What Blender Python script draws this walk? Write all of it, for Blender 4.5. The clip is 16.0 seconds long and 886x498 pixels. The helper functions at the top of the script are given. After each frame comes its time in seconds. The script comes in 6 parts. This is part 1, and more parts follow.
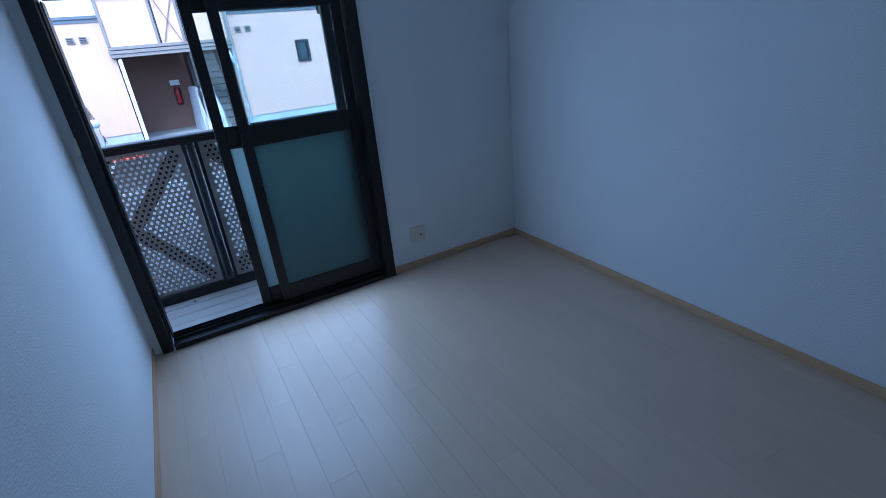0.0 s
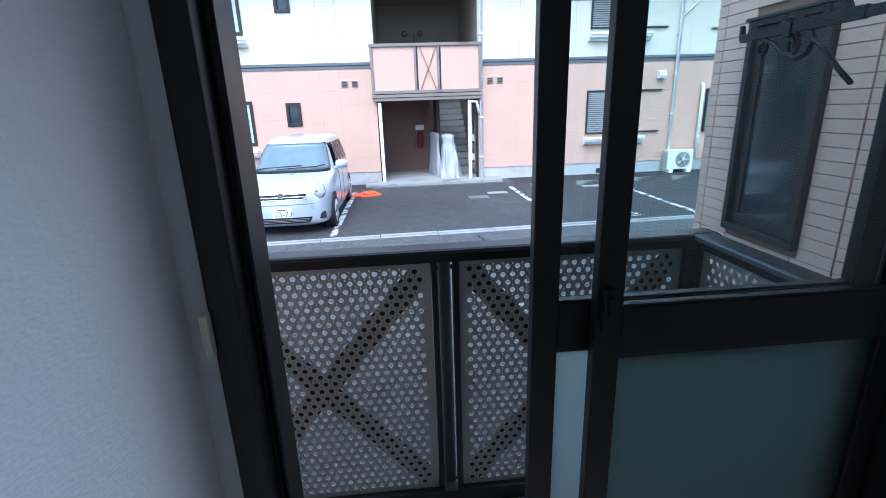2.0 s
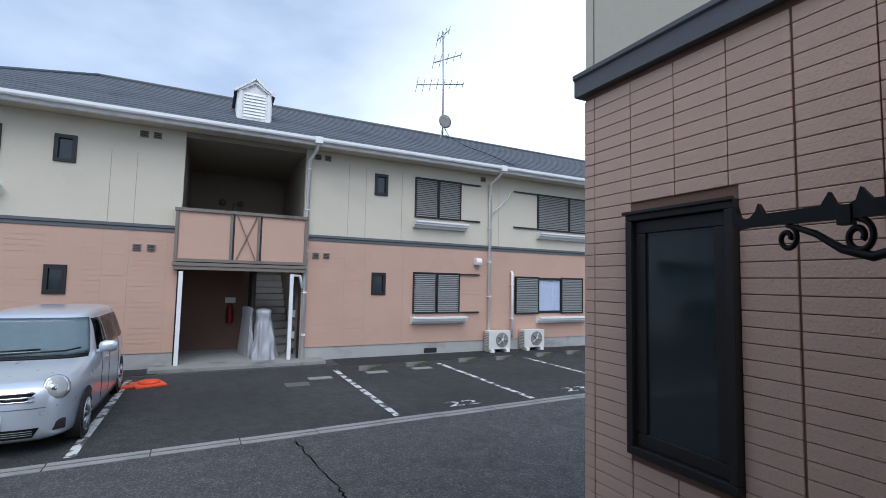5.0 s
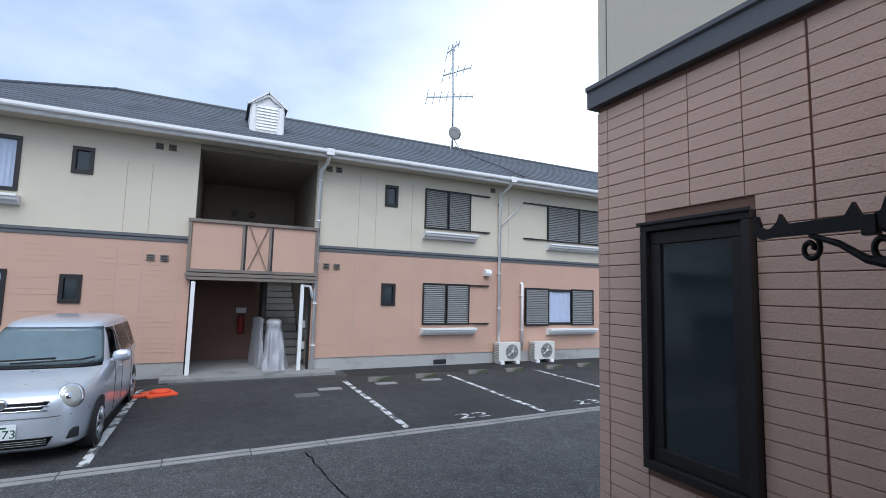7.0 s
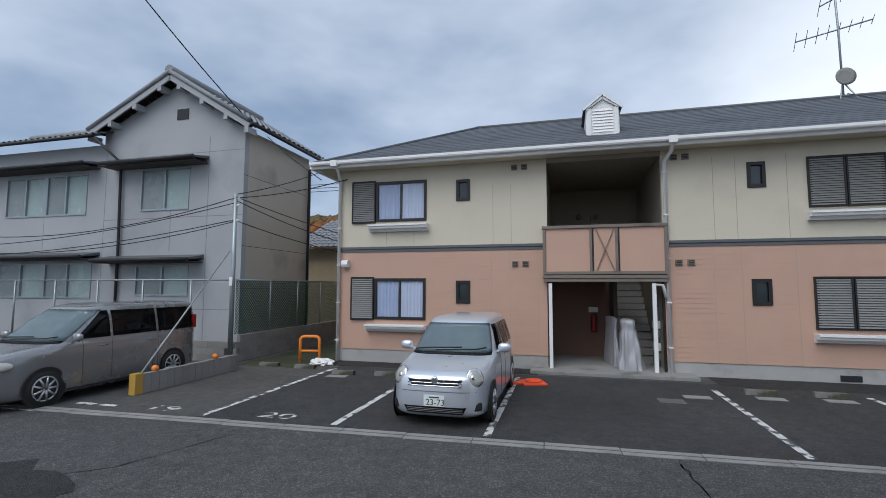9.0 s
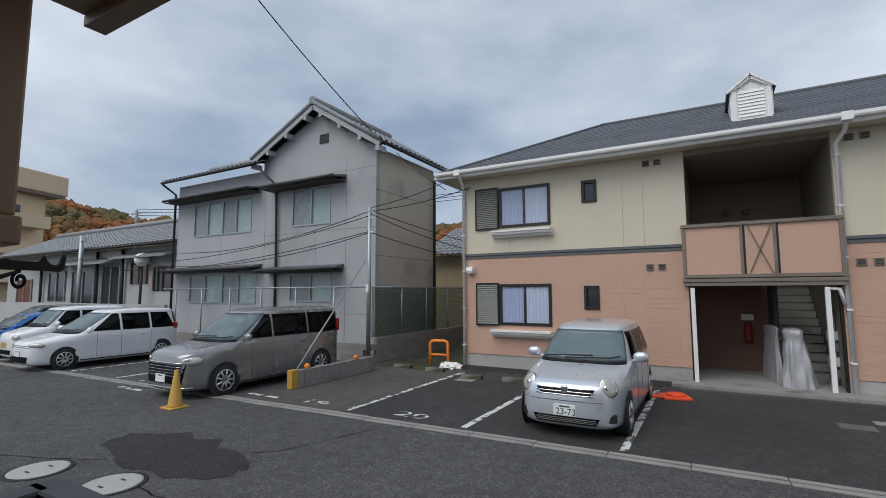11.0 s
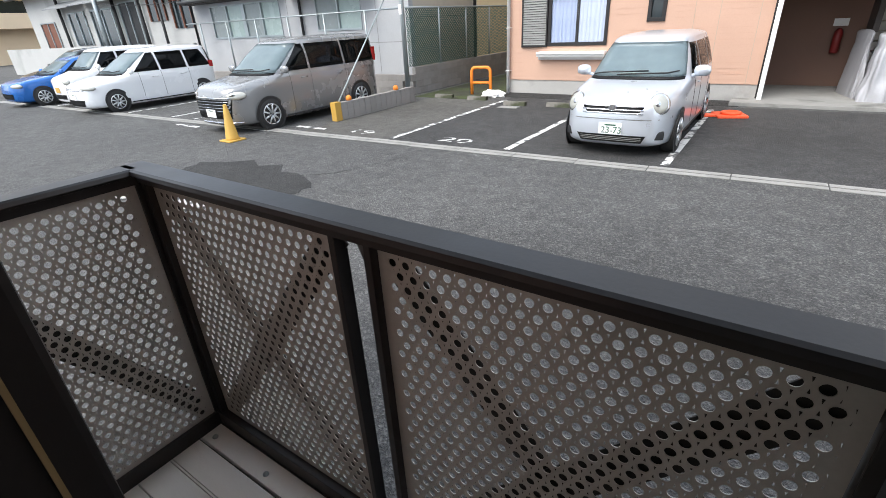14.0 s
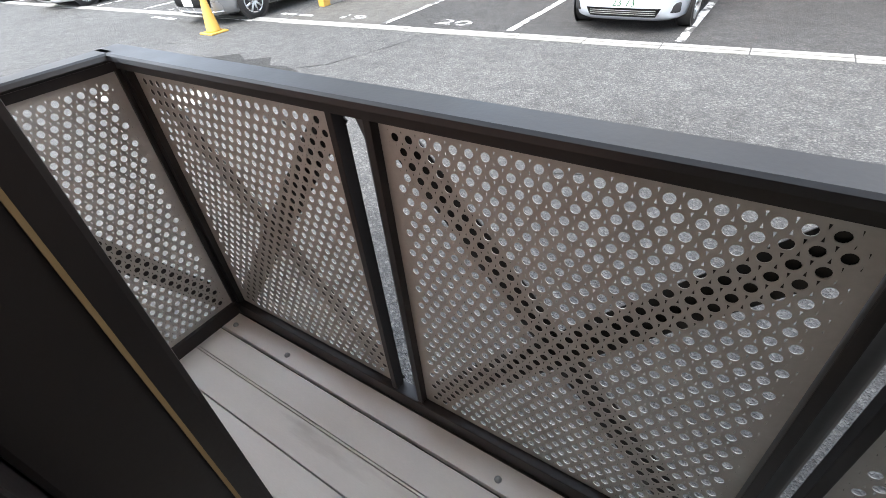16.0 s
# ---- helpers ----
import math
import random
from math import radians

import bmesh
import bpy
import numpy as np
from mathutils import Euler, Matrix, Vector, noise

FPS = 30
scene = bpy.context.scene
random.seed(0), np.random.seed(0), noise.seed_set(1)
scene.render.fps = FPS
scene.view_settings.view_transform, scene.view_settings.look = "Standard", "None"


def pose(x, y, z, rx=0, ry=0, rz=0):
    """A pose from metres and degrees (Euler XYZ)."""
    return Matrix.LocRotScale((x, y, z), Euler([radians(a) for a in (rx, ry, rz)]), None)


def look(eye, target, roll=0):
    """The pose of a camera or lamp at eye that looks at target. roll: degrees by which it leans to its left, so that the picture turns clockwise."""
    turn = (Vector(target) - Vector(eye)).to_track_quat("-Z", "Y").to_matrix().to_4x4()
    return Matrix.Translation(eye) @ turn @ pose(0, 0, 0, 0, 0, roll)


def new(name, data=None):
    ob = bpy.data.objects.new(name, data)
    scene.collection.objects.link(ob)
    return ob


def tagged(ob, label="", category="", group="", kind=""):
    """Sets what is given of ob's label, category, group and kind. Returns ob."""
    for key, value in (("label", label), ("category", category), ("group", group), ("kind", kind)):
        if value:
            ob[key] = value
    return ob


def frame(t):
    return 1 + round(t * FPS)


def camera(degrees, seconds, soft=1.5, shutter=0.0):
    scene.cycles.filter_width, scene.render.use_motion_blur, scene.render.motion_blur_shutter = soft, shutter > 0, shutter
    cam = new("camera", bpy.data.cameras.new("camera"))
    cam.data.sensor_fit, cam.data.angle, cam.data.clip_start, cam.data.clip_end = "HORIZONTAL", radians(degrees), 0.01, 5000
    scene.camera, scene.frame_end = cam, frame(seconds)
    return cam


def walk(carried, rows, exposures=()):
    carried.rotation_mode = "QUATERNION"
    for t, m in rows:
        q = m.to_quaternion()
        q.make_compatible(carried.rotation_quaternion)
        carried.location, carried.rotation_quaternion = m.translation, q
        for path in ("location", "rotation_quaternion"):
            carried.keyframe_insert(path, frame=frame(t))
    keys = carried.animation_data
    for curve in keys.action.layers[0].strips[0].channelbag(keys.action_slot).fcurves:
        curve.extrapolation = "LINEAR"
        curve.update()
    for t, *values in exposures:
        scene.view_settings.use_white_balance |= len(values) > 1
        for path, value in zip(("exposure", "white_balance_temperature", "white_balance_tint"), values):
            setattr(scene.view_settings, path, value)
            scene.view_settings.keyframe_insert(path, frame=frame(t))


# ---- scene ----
cam = camera(87.0, 16.0, soft=0.9)
PATH = [
    (0, (-0.569, 0.061, 1.619), (0.303, 1.662, 0.797), -5.7),
    (0.5, (-0.483, 0.553, 1.639), (0.126, 2.292, 0.863), -4.1),
    (1, (-0.476, 1.117, 1.668), (-0.144, 2.95, 0.94), -3.5),
    (1.5, (-0.592, 1.678, 1.676), (-0.413, 3.553, 1.004), -1.9),
    (2, (-0.603, 2.221, 1.673), (-0.441, 4.129, 1.095), -1.9),
    (2.5, (-0.599, 2.759, 1.62), (-0.385, 4.702, 1.197), -0.6),
    (3, (-0.595, 3.055, 1.689), (-0.225, 5.006, 1.45), -0.1),
    (3.5, (-0.528, 3.22, 1.697), (0.012, 5.144, 1.622), 0.8),
    (4, (-0.502, 3.264, 1.715), (0.209, 5.133, 1.751), 1.3),
    (4.5, (-0.498, 3.286, 1.712), (0.326, 5.106, 1.816), 1.4),
    (5, (-0.498, 3.283, 1.72), (0.395, 5.067, 1.864), 1.2),
    (7.5, (-0.553, 3.293, 1.71), (0.265, 5.106, 1.92), 1.8),
    (8, (-0.611, 3.321, 1.697), (-0.223, 5.275, 1.873), 1.8),
    (8.5, (-0.65, 3.298, 1.761), (-0.799, 5.287, 1.907), 1.0),
    (9, (-0.681, 3.278, 1.769), (-1.187, 5.206, 1.93), 0.1),
    (9.5, (-0.674, 3.262, 1.766), (-1.41, 5.113, 1.95), -0.3),
    (12, (-0.704, 3.24, 1.769), (-1.723, 4.953, 1.938), -0.0),
    (12.5, (-0.712, 3.268, 1.749), (-1.749, 4.975, 1.848), 0.1),
    (13, (-0.702, 3.279, 1.7), (-1.768, 4.961, 1.513), -0.1),
    (13.5, (-0.716, 3.269, 1.622), (-1.793, 4.857, 1.057), -1.5),
    (14, (-0.723, 3.254, 1.565), (-1.772, 4.714, 0.688), -3.2),
    (14.5, (-0.726, 3.243, 1.516), (-1.739, 4.59, 0.439), -4.7),
    (15, (-0.726, 3.244, 1.505), (-1.718, 4.537, 0.347), -5.7),
    (15.5, (-0.724, 3.241, 1.503), (-1.695, 4.507, 0.297), -6.1),
    (16, (-0.728, 3.24, 1.503), (-1.68, 4.49, 0.265), -6.1),
]
EXPO = [(0, 2.3, 4150, 8), (0.5, 2.1, 4400, 8), (1.0, 1.85, 4900, 9), (1.5, 1.9, 5000, 9), (2.0, 2.0, 5000, 9), (2.5, 1.55, 4950, 10), (3.05, 1.2, 5050, 10), (3.6, 0.62, 5400, 10), (4.5, 0.5, 5600, 10),
        (7.5, 0.68, 5650, 10), (8.2, 0.4, 5850, 10), (9, 0.25, 6000, 10), (12.5, 0.22, 6550, 10), (13.5, 0.85, 6550, 10), (14.5, 2.38, 6550, 10), (16, 2.78, 6550, 10)]
walk(cam, [(t, look(eye, target, roll)) for t, eye, target, roll in PATH], EXPO)

# ---- sky and sun: a bright overcast with broken cloud ----
world = bpy.data.worlds.new("sky")
scene.world = world
world.use_nodes = True
wn = world.node_tree
wn.nodes.clear()
w_out = wn.nodes.new("ShaderNodeOutputWorld")
w_bg = wn.nodes.new("ShaderNodeBackground")
w_sky = wn.nodes.new("ShaderNodeTexSky")
w_sky.sky_type = "NISHITA"
w_sky.sun_disc = False
w_sky.sun_elevation = radians(52)
w_sky.sun_rotation = radians(198)
w_tc = wn.nodes.new("ShaderNodeTexCoord")
w_map = wn.nodes.new("ShaderNodeMapping")
w_map.inputs["Scale"].default_value = (1.0, 1.0, 2.2)
w_map.inputs["Rotation"].default_value = (0.0, 0.12, 0.5)
w_noise = wn.nodes.new("ShaderNodeTexNoise")
w_noise.inputs["Scale"].default_value = 1.35
w_noise.inputs["Detail"].default_value = 5
w_noise.inputs["Roughness"].default_value = 0.52
w_ramp = wn.nodes.new("ShaderNodeValToRGB")
w_ramp.color_ramp.elements[0].position = 0.36
w_ramp.color_ramp.elements[0].color = (0.22, 0.28, 0.365, 1)
w_ramp.color_ramp.elements[1].position = 0.66
w_ramp.color_ramp.elements[1].color = (0.61, 0.645, 0.69, 1)
w_scale = wn.nodes.new("ShaderNodeVectorMath")
w_scale.operation = "SCALE"
w_scale.inputs["Scale"].default_value = 0.10
w_mix = wn.nodes.new("ShaderNodeMix")
w_mix.data_type = "RGBA"
w_mix.inputs["Factor"].default_value = 0.85
wn.links.new(w_tc.outputs["Generated"], w_map.inputs["Vector"])
wn.links.new(w_map.outputs["Vector"], w_noise.inputs["Vector"])
wn.links.new(w_noise.outputs["Fac"], w_ramp.inputs["Fac"])
wn.links.new(w_sky.outputs["Color"], w_scale.inputs[0])
wn.links.new(w_scale.outputs["Vector"], w_mix.inputs["A"])
wn.links.new(w_ramp.outputs["Color"], w_mix.inputs["B"])
# the veiled bright part of the cloud cover, low in the north-east
w_dot = wn.nodes.new("ShaderNodeVectorMath")
w_dot.operation = "DOT_PRODUCT"
w_dot.inputs[1].default_value = Vector((0.57, 0.74, 0.36)).normalized()
wn.links.new(w_tc.outputs["Generated"], w_dot.inputs[0])
w_glow = wn.nodes.new("ShaderNodeMapRange")
w_glow.interpolation_type = "SMOOTHSTEP"
w_glow.inputs["From Min"].default_value, w_glow.inputs["From Max"].default_value = 0.90, 1.0
w_glow.inputs["To Max"].default_value = 0.5
wn.links.new(w_dot.outputs["Value"], w_glow.inputs["Value"])
w_lit = wn.nodes.new("ShaderNodeMix")
w_lit.data_type = "RGBA"
w_lit.inputs["B"].default_value = (0.98, 0.97, 0.95, 1)
wn.links.new(w_glow.outputs["Result"], w_lit.inputs["Factor"])
wn.links.new(w_mix.outputs["Result"], w_lit.inputs["A"])
wn.links.new(w_lit.outputs["Result"], w_bg.inputs["Color"])
wn.links.new(w_bg.outputs["Background"], w_out.inputs["Surface"])
w_bg.inputs["Strength"].default_value = 1.15

sun = new("sun", bpy.data.lights.new("sun", "SUN"))
sun.data.energy = 1.5
sun.data.angle = radians(50)
sun.data.color = (1.0, 0.96, 0.9)
sun.matrix_world = look((-6, -12, 24), (0, 6, 0))

# the sky's light through the open door
dl = new("door_daylight", bpy.data.lights.new("door_daylight", "AREA"))
dl.data.shape = "RECTANGLE"
dl.data.size, dl.data.size_y = 0.9, 1.7
dl.data.energy = 2.4
dl.data.color = (0.86, 0.93, 1.0)
dl.data.cycles.is_portal = False
dl.matrix_world = look((0.0, 3.035, 1.0), (0.0, 0.0, 1.0))


# ---- materials ----
def mat(name, color, rough=0.6, metal=0.0, var=0.12, scale=3.0, fine=60.0, bump=0.05, stretch=(1, 1, 1), spec=0.5, stain=None, stain_at=(0.55, 0.75), random=0.0, coat=0.0, speck=1.4):
    """A surface with variation at two scales, fine relief, stains of its own and a slight difference from piece to piece."""
    m = bpy.data.materials.new(name)
    m.use_nodes = True
    nt = m.node_tree
    bs = nt.nodes["Principled BSDF"]
    tc = nt.nodes.new("ShaderNodeTexCoord")
    mp = nt.nodes.new("ShaderNodeMapping")
    mp.inputs["Scale"].default_value = stretch
    nt.links.new(tc.outputs["Object"], mp.inputs["Vector"])

    def noise_at(s, detail=4):
        n = nt.nodes.new("ShaderNodeTexNoise")
        n.inputs["Scale"].default_value = s
        n.inputs["Detail"].default_value = detail
        nt.links.new(mp.outputs["Vector"], n.inputs["Vector"])
        return n.outputs["Fac"]

    def math_node(op, a, b):
        n = nt.nodes.new("ShaderNodeMath")
        n.operation = op
        for i, v in enumerate((a, b)):
            if isinstance(v, (int, float)):
                n.inputs[i].default_value = v
            else:
                nt.links.new(v, n.inputs[i])
        return n.outputs[0]

    big, small = noise_at(scale), noise_at(fine, 2)
    v = math_node("ADD", math_node("MULTIPLY", math_node("SUBTRACT", big, 0.5), 2 * var), math_node("MULTIPLY", math_node("SUBTRACT", small, 0.5), speck * var))
    v = math_node("ADD", v, 1.0)
    if random:
        oi = nt.nodes.new("ShaderNodeObjectInfo")
        v = math_node("ADD", v, math_node("MULTIPLY", math_node("SUBTRACT", oi.outputs["Random"], 0.5), random))
    sc = nt.nodes.new("ShaderNodeVectorMath")
    sc.operation = "SCALE"
    sc.inputs[0].default_value = color[:3]
    nt.links.new(v, sc.inputs["Scale"])
    out = sc.outputs["Vector"]
    if stain:
        rp = nt.nodes.new("ShaderNodeMapRange")
        rp.inputs["From Min"].default_value, rp.inputs["From Max"].default_value = stain_at
        nt.links.new(noise_at(scale * 0.6, 6), rp.inputs["Value"])
        mx = nt.nodes.new("ShaderNodeMix")
        mx.data_type = "RGBA"
        nt.links.new(rp.outputs["Result"], mx.inputs["Factor"])
        nt.links.new(out, mx.inputs["A"])
        mx.inputs["B"].default_value = (*stain, 1)
        out = mx.outputs["Result"]
    nt.links.new(out, bs.inputs["Base Color"])
    rv = math_node("ADD", math_node("MULTIPLY", math_node("SUBTRACT", big, 0.5), 0.25), rough)
    nt.links.new(rv, bs.inputs["Roughness"])
    bs.inputs["Metallic"].default_value = metal
    bs.inputs["Specular IOR Level"].default_value = spec
    bs.inputs["Coat Weight"].default_value = coat
    if bump:
        bp = nt.nodes.new("ShaderNodeBump")
        bp.inputs["Strength"].default_value = bump
        bp.inputs["Distance"].default_value = 0.01
        nt.links.new(small, bp.inputs["Height"])
        nt.links.new(bp.outputs["Normal"], bs.inputs["Normal"])
    return m


def glass(name, color=(0.9, 0.95, 0.95), rough=0.0, clear=True):
    """Thin window glass: a see-through sheet with a gloss that grows at grazing angles, or a frosted one."""
    m = bpy.data.materials.new(name)
    m.use_nodes = True
    nt = m.node_tree
    nt.nodes.clear()
    out = nt.nodes.new("ShaderNodeOutputMaterial")
    mx = nt.nodes.new("ShaderNodeMixShader")
    gl = nt.nodes.new("ShaderNodeBsdfGlossy")
    gl.inputs["Roughness"].default_value = max(rough, 0.02)
    fr = nt.nodes.new("ShaderNodeLayerWeight")
    fr.inputs["Blend"].default_value = 0.5
    pw = nt.nodes.new("ShaderNodeMath")
    pw.operation = "POWER"
    pw.inputs[1].default_value = 4.0
    nt.links.new(fr.outputs["Facing"], pw.inputs[0])
    ad = nt.nodes.new("ShaderNodeMath")
    ad.operation = "MULTIPLY_ADD"
    ad.inputs[1].default_value = 0.6
    ad.inputs[2].default_value = 0.035
    nt.links.new(pw.outputs[0], ad.inputs[0])
    nt.links.new(ad.outputs[0], mx.inputs["Fac"])
    if clear:
        tr = nt.nodes.new("ShaderNodeBsdfTransparent")
        tr.inputs["Color"].default_value = (*color, 1)
    else:
        tr = nt.nodes.new("ShaderNodeBsdfTranslucent")
        tr.inputs["Color"].default_value = (*color, 1)
    nt.links.new(tr.outputs[0], mx.inputs[1])
    nt.links.new(gl.outputs[0], mx.inputs[2])
    nt.links.new(mx.outputs[0], out.inputs["Surface"])
    return m


M_WALLPAPER = mat("wallpaper", (0.72, 0.73, 0.73), 0.85, var=0.03, scale=1.5, fine=90, bump=0.35, stretch=(1, 1, 2.2))
M_CEIL = mat("ceiling_paper", (0.75, 0.75, 0.74), 0.9, var=0.03, fine=80, bump=0.2)
M_PLANK = mat("pale_floor_plank", (0.58, 0.46, 0.34), 0.34, var=0.06, scale=2.5, fine=35, bump=0.02, stretch=(9, 0.8, 1), random=0.06)
M_SKIRT = mat("pale_wood_skirting", (0.50, 0.34, 0.19), 0.5, var=0.08, scale=4, fine=50, bump=0.03, stretch=(1, 1, 6))
M_SASH = mat("dark_brown_aluminium", (0.016, 0.014, 0.014), 0.42, 0.3, var=0.15, scale=5, fine=120, bump=0.02)
M_RAIL = mat("bronze_aluminium_rail", (0.035, 0.034, 0.035), 0.38, 0.55, var=0.12, scale=4, fine=90, bump=0.02)
M_PERF = mat("perforated_bronze_sheet", (0.45, 0.445, 0.42), 0.45, 0.3, var=0.14, scale=3, fine=70, bump=0.03)
M_BRACE = mat("flat_bar_brace", (0.03, 0.028, 0.026), 0.5, 0.4, var=0.15, bump=0.03)
M_DECK = mat("grey_aluminium_deck", (0.74, 0.735, 0.70), 0.5, 0.1, var=0.08, scale=2, fine=50, bump=0.03, stretch=(1, 6, 1), stain=(0.30, 0.28, 0.25), stain_at=(0.62, 0.85))
M_GLASS = glass("clear_glass")
M_CLEAR = glass("window_glass", (0.98, 0.99, 1.0))
M_FROST = glass("frosted_glass", (0.48, 0.54, 0.52), 0.35, False)
M_DARKGLASS = mat("dark_window_pane", (0.02, 0.03, 0.035), 0.08, var=0.1, scale=1.2, fine=4, bump=0.0, spec=0.6)
M_PLATE = mat("ivory_plastic", (0.62, 0.58, 0.48), 0.4, var=0.03, bump=0.0)
M_TILE = mat("terracotta_siding", (0.58, 0.40, 0.315), 0.75, var=0.07, scale=2.0, fine=70, bump=0.35, random=0.05, stain=(0.44, 0.30, 0.235), stain_at=(0.66, 0.9))
M_JOINT = mat("siding_joint", (0.20, 0.115, 0.08), 0.9, var=0.1, bump=0.1)
M_CREAM = mat("cream_siding", (0.63, 0.57, 0.45), 0.75, var=0.06, scale=1.1, fine=30, bump=0.12, stain=(0.50, 0.45, 0.36), stain_at=(0.6, 0.95))
M_PEACH = mat("peach_siding", (0.545, 0.348, 0.258), 0.75, var=0.06, scale=1.3, fine=30, bump=0.12, stain=(0.46, 0.29, 0.215), stain_at=(0.62, 0.95), random=0.03)
M_GREYTRIM = mat("grey_belt_trim", (0.11, 0.115, 0.12), 0.6, var=0.1, bump=0.04)
M_BALTRIM = mat("taupe_balcony_trim", (0.20, 0.165, 0.135), 0.6, var=0.12, bump=0.05, stain=(0.12, 0.10, 0.09))
M_WHITE = mat("white_painted_metal", (0.82, 0.81, 0.79), 0.5, var=0.05, scale=3, bump=0.03, stain=(0.66, 0.65, 0.62), stain_at=(0.62, 0.9))
M_PLINTH = mat("grey_concrete", (0.40, 0.39, 0.37), 0.85, var=0.12, scale=2.2, fine=40, bump=0.2, stain=(0.24, 0.23, 0.22))
M_ROOF = mat("slate_shingle", (0.085, 0.095, 0.11), 0.7, var=0.22, scale=1.6, fine=25, bump=0.3, random=0.25, stain=(0.05, 0.055, 0.06))
M_WINFRAME = mat("black_window_frame", (0.02, 0.018, 0.018), 0.45, 0.2, var=0.1, bump=0.02)
M_SHUT = mat("grey_shutter_slat", (0.23, 0.23, 0.22), 0.55, 0.1, var=0.08, bump=0.03)
M_CURTAIN = mat("pale_blue_curtain", (0.36, 0.42, 0.58), 0.9, var=0.06, scale=6, fine=80, bump=0.1)
M_CURTAIN2 = mat("white_curtain", (0.48, 0.53, 0.66), 0.9, var=0.06, scale=6, fine=80, bump=0.1)


def asphalt(name, base, stone, cover=0.5, rough=0.85, patchy=0.3):
    """Rolled asphalt: dark binder with pale stones of several sizes, worn and damp areas."""
    m = bpy.data.materials.new(name)
    m.use_nodes = True
    nt = m.node_tree
    bs = nt.nodes["Principled BSDF"]
    tc = nt.nodes.new("ShaderNodeTexCoord")

    def tex(kind, scale, detail=3):
        n = nt.nodes.new("ShaderNodeTex" + kind)
        n.inputs["Scale"].default_value = scale
        if kind == "Noise":
            n.inputs["Detail"].default_value = detail
        nt.links.new(tc.outputs["Object"], n.inputs["Vector"])
        return n

    def calc(op, a, b, c=None):
        n = nt.nodes.new("ShaderNodeMath")
        n.operation = op
        for i, v in enumerate((a, b, c)):
            if v is None:
                continue
            if isinstance(v, (int, float)):
                n.inputs[i].default_value = v
            else:
                nt.links.new(v, n.inputs[i])
        return n.outputs[0]

    def rand(scale):
        v = tex("Voronoi", scale)
        sp = nt.nodes.new("ShaderNodeSeparateColor")
        nt.links.new(v.outputs["Color"], sp.inputs["Color"])
        return sp.outputs["Red"], v.outputs["Distance"]

    fine, fine_d = rand(150.0)
    coarse, coarse_d = rand(62.0)
    grain = calc("ADD", calc("MULTIPLY", calc("POWER", fine, 2.5), 0.55), calc("MULTIPLY", calc("POWER", coarse, 4.0), 0.75))
    area = calc("MULTIPLY_ADD", calc("SUBTRACT", tex("Noise", 0.45, 5).outputs["Fac"], 0.5), 2 * patchy, 1.0)
    spots = calc("MULTIPLY_ADD", calc("SUBTRACT", tex("Noise", 6.0, 5).outputs["Fac"], 0.5), 0.9, 1.0)
    mx = nt.nodes.new("ShaderNodeMix")
    mx.data_type = "RGBA"
    nt.links.new(calc("MULTIPLY", grain, cover), mx.inputs["Factor"])
    mx.inputs["A"].default_value = (*base, 1)
    mx.inputs["B"].default_value = (*stone, 1)
    sc = nt.nodes.new("ShaderNodeVectorMath")
    sc.operation = "SCALE"
    nt.links.new(mx.outputs["Result"], sc.inputs[0])
    nt.links.new(calc("MULTIPLY", area, spots), sc.inputs["Scale"])
    nt.links.new(sc.outputs["Vector"], bs.inputs["Base Color"])
    bs.inputs["Roughness"].default_value = rough
    bs.inputs["Specular IOR Level"].default_value = 0.35
    bp = nt.nodes.new("ShaderNodeBump")
    bp.inputs["Strength"].default_value = 0.9
    bp.inputs["Distance"].default_value = 0.012
    nt.links.new(calc("ADD", coarse_d, calc("MULTIPLY", fine_d, 0.6)), bp.inputs["Height"])
    nt.links.new(bp.outputs["Normal"], bs.inputs["Normal"])
    return m


M_ASPHALT = asphalt("asphalt", (0.056, 0.056, 0.057), (0.30, 0.295, 0.28), 0.50)
M_BAY = asphalt("bay_asphalt", (0.036, 0.036, 0.037), (0.19, 0.185, 0.175), 0.42, patchy=0.45)
M_WORNBAY = asphalt("worn_concrete_bay", (0.085, 0.082, 0.076), (0.20, 0.19, 0.175), 0.5, 0.9, 0.35)
M_PATCH = asphalt("asphalt_patch", (0.020, 0.020, 0.021), (0.11, 0.108, 0.10), 0.55, 0.8, 0.2)
M_LINE = mat("worn_white_paint", (0.62, 0.62, 0.60), 0.8, var=0.25, scale=8, fine=40, bump=0.3, stain=(0.09, 0.09, 0.09), stain_at=(0.50, 0.56))
M_GUTTER = mat("concrete_gutter", (0.27, 0.265, 0.25), 0.9, var=0.2, scale=3, fine=45, bump=0.4, stain=(0.12, 0.12, 0.11))
M_STOP = mat("mossy_concrete", (0.18, 0.17, 0.15), 0.9, var=0.25, scale=9, fine=60, bump=0.5, stain=(0.05, 0.055, 0.03), stain_at=(0.42, 0.6))
M_HOUSE = mat("grey_mortar_wall", (0.40, 0.405, 0.415), 0.85, var=0.08, scale=0.8, fine=20, bump=0.15, stain=(0.26, 0.265, 0.275), stain_at=(0.55, 0.85))
M_HOUSESIDE = mat("buff_mortar_wall", (0.52, 0.46, 0.38), 0.85, var=0.1, scale=0.7, fine=20, bump=0.15, stain=(0.20, 0.19, 0.18), stain_at=(0.58, 0.8))
M_KAWARA = mat("grey_clay_roof_tile", (0.24, 0.25, 0.26), 0.5, var=0.25, scale=4, fine=20, bump=0.2, random=0.2)
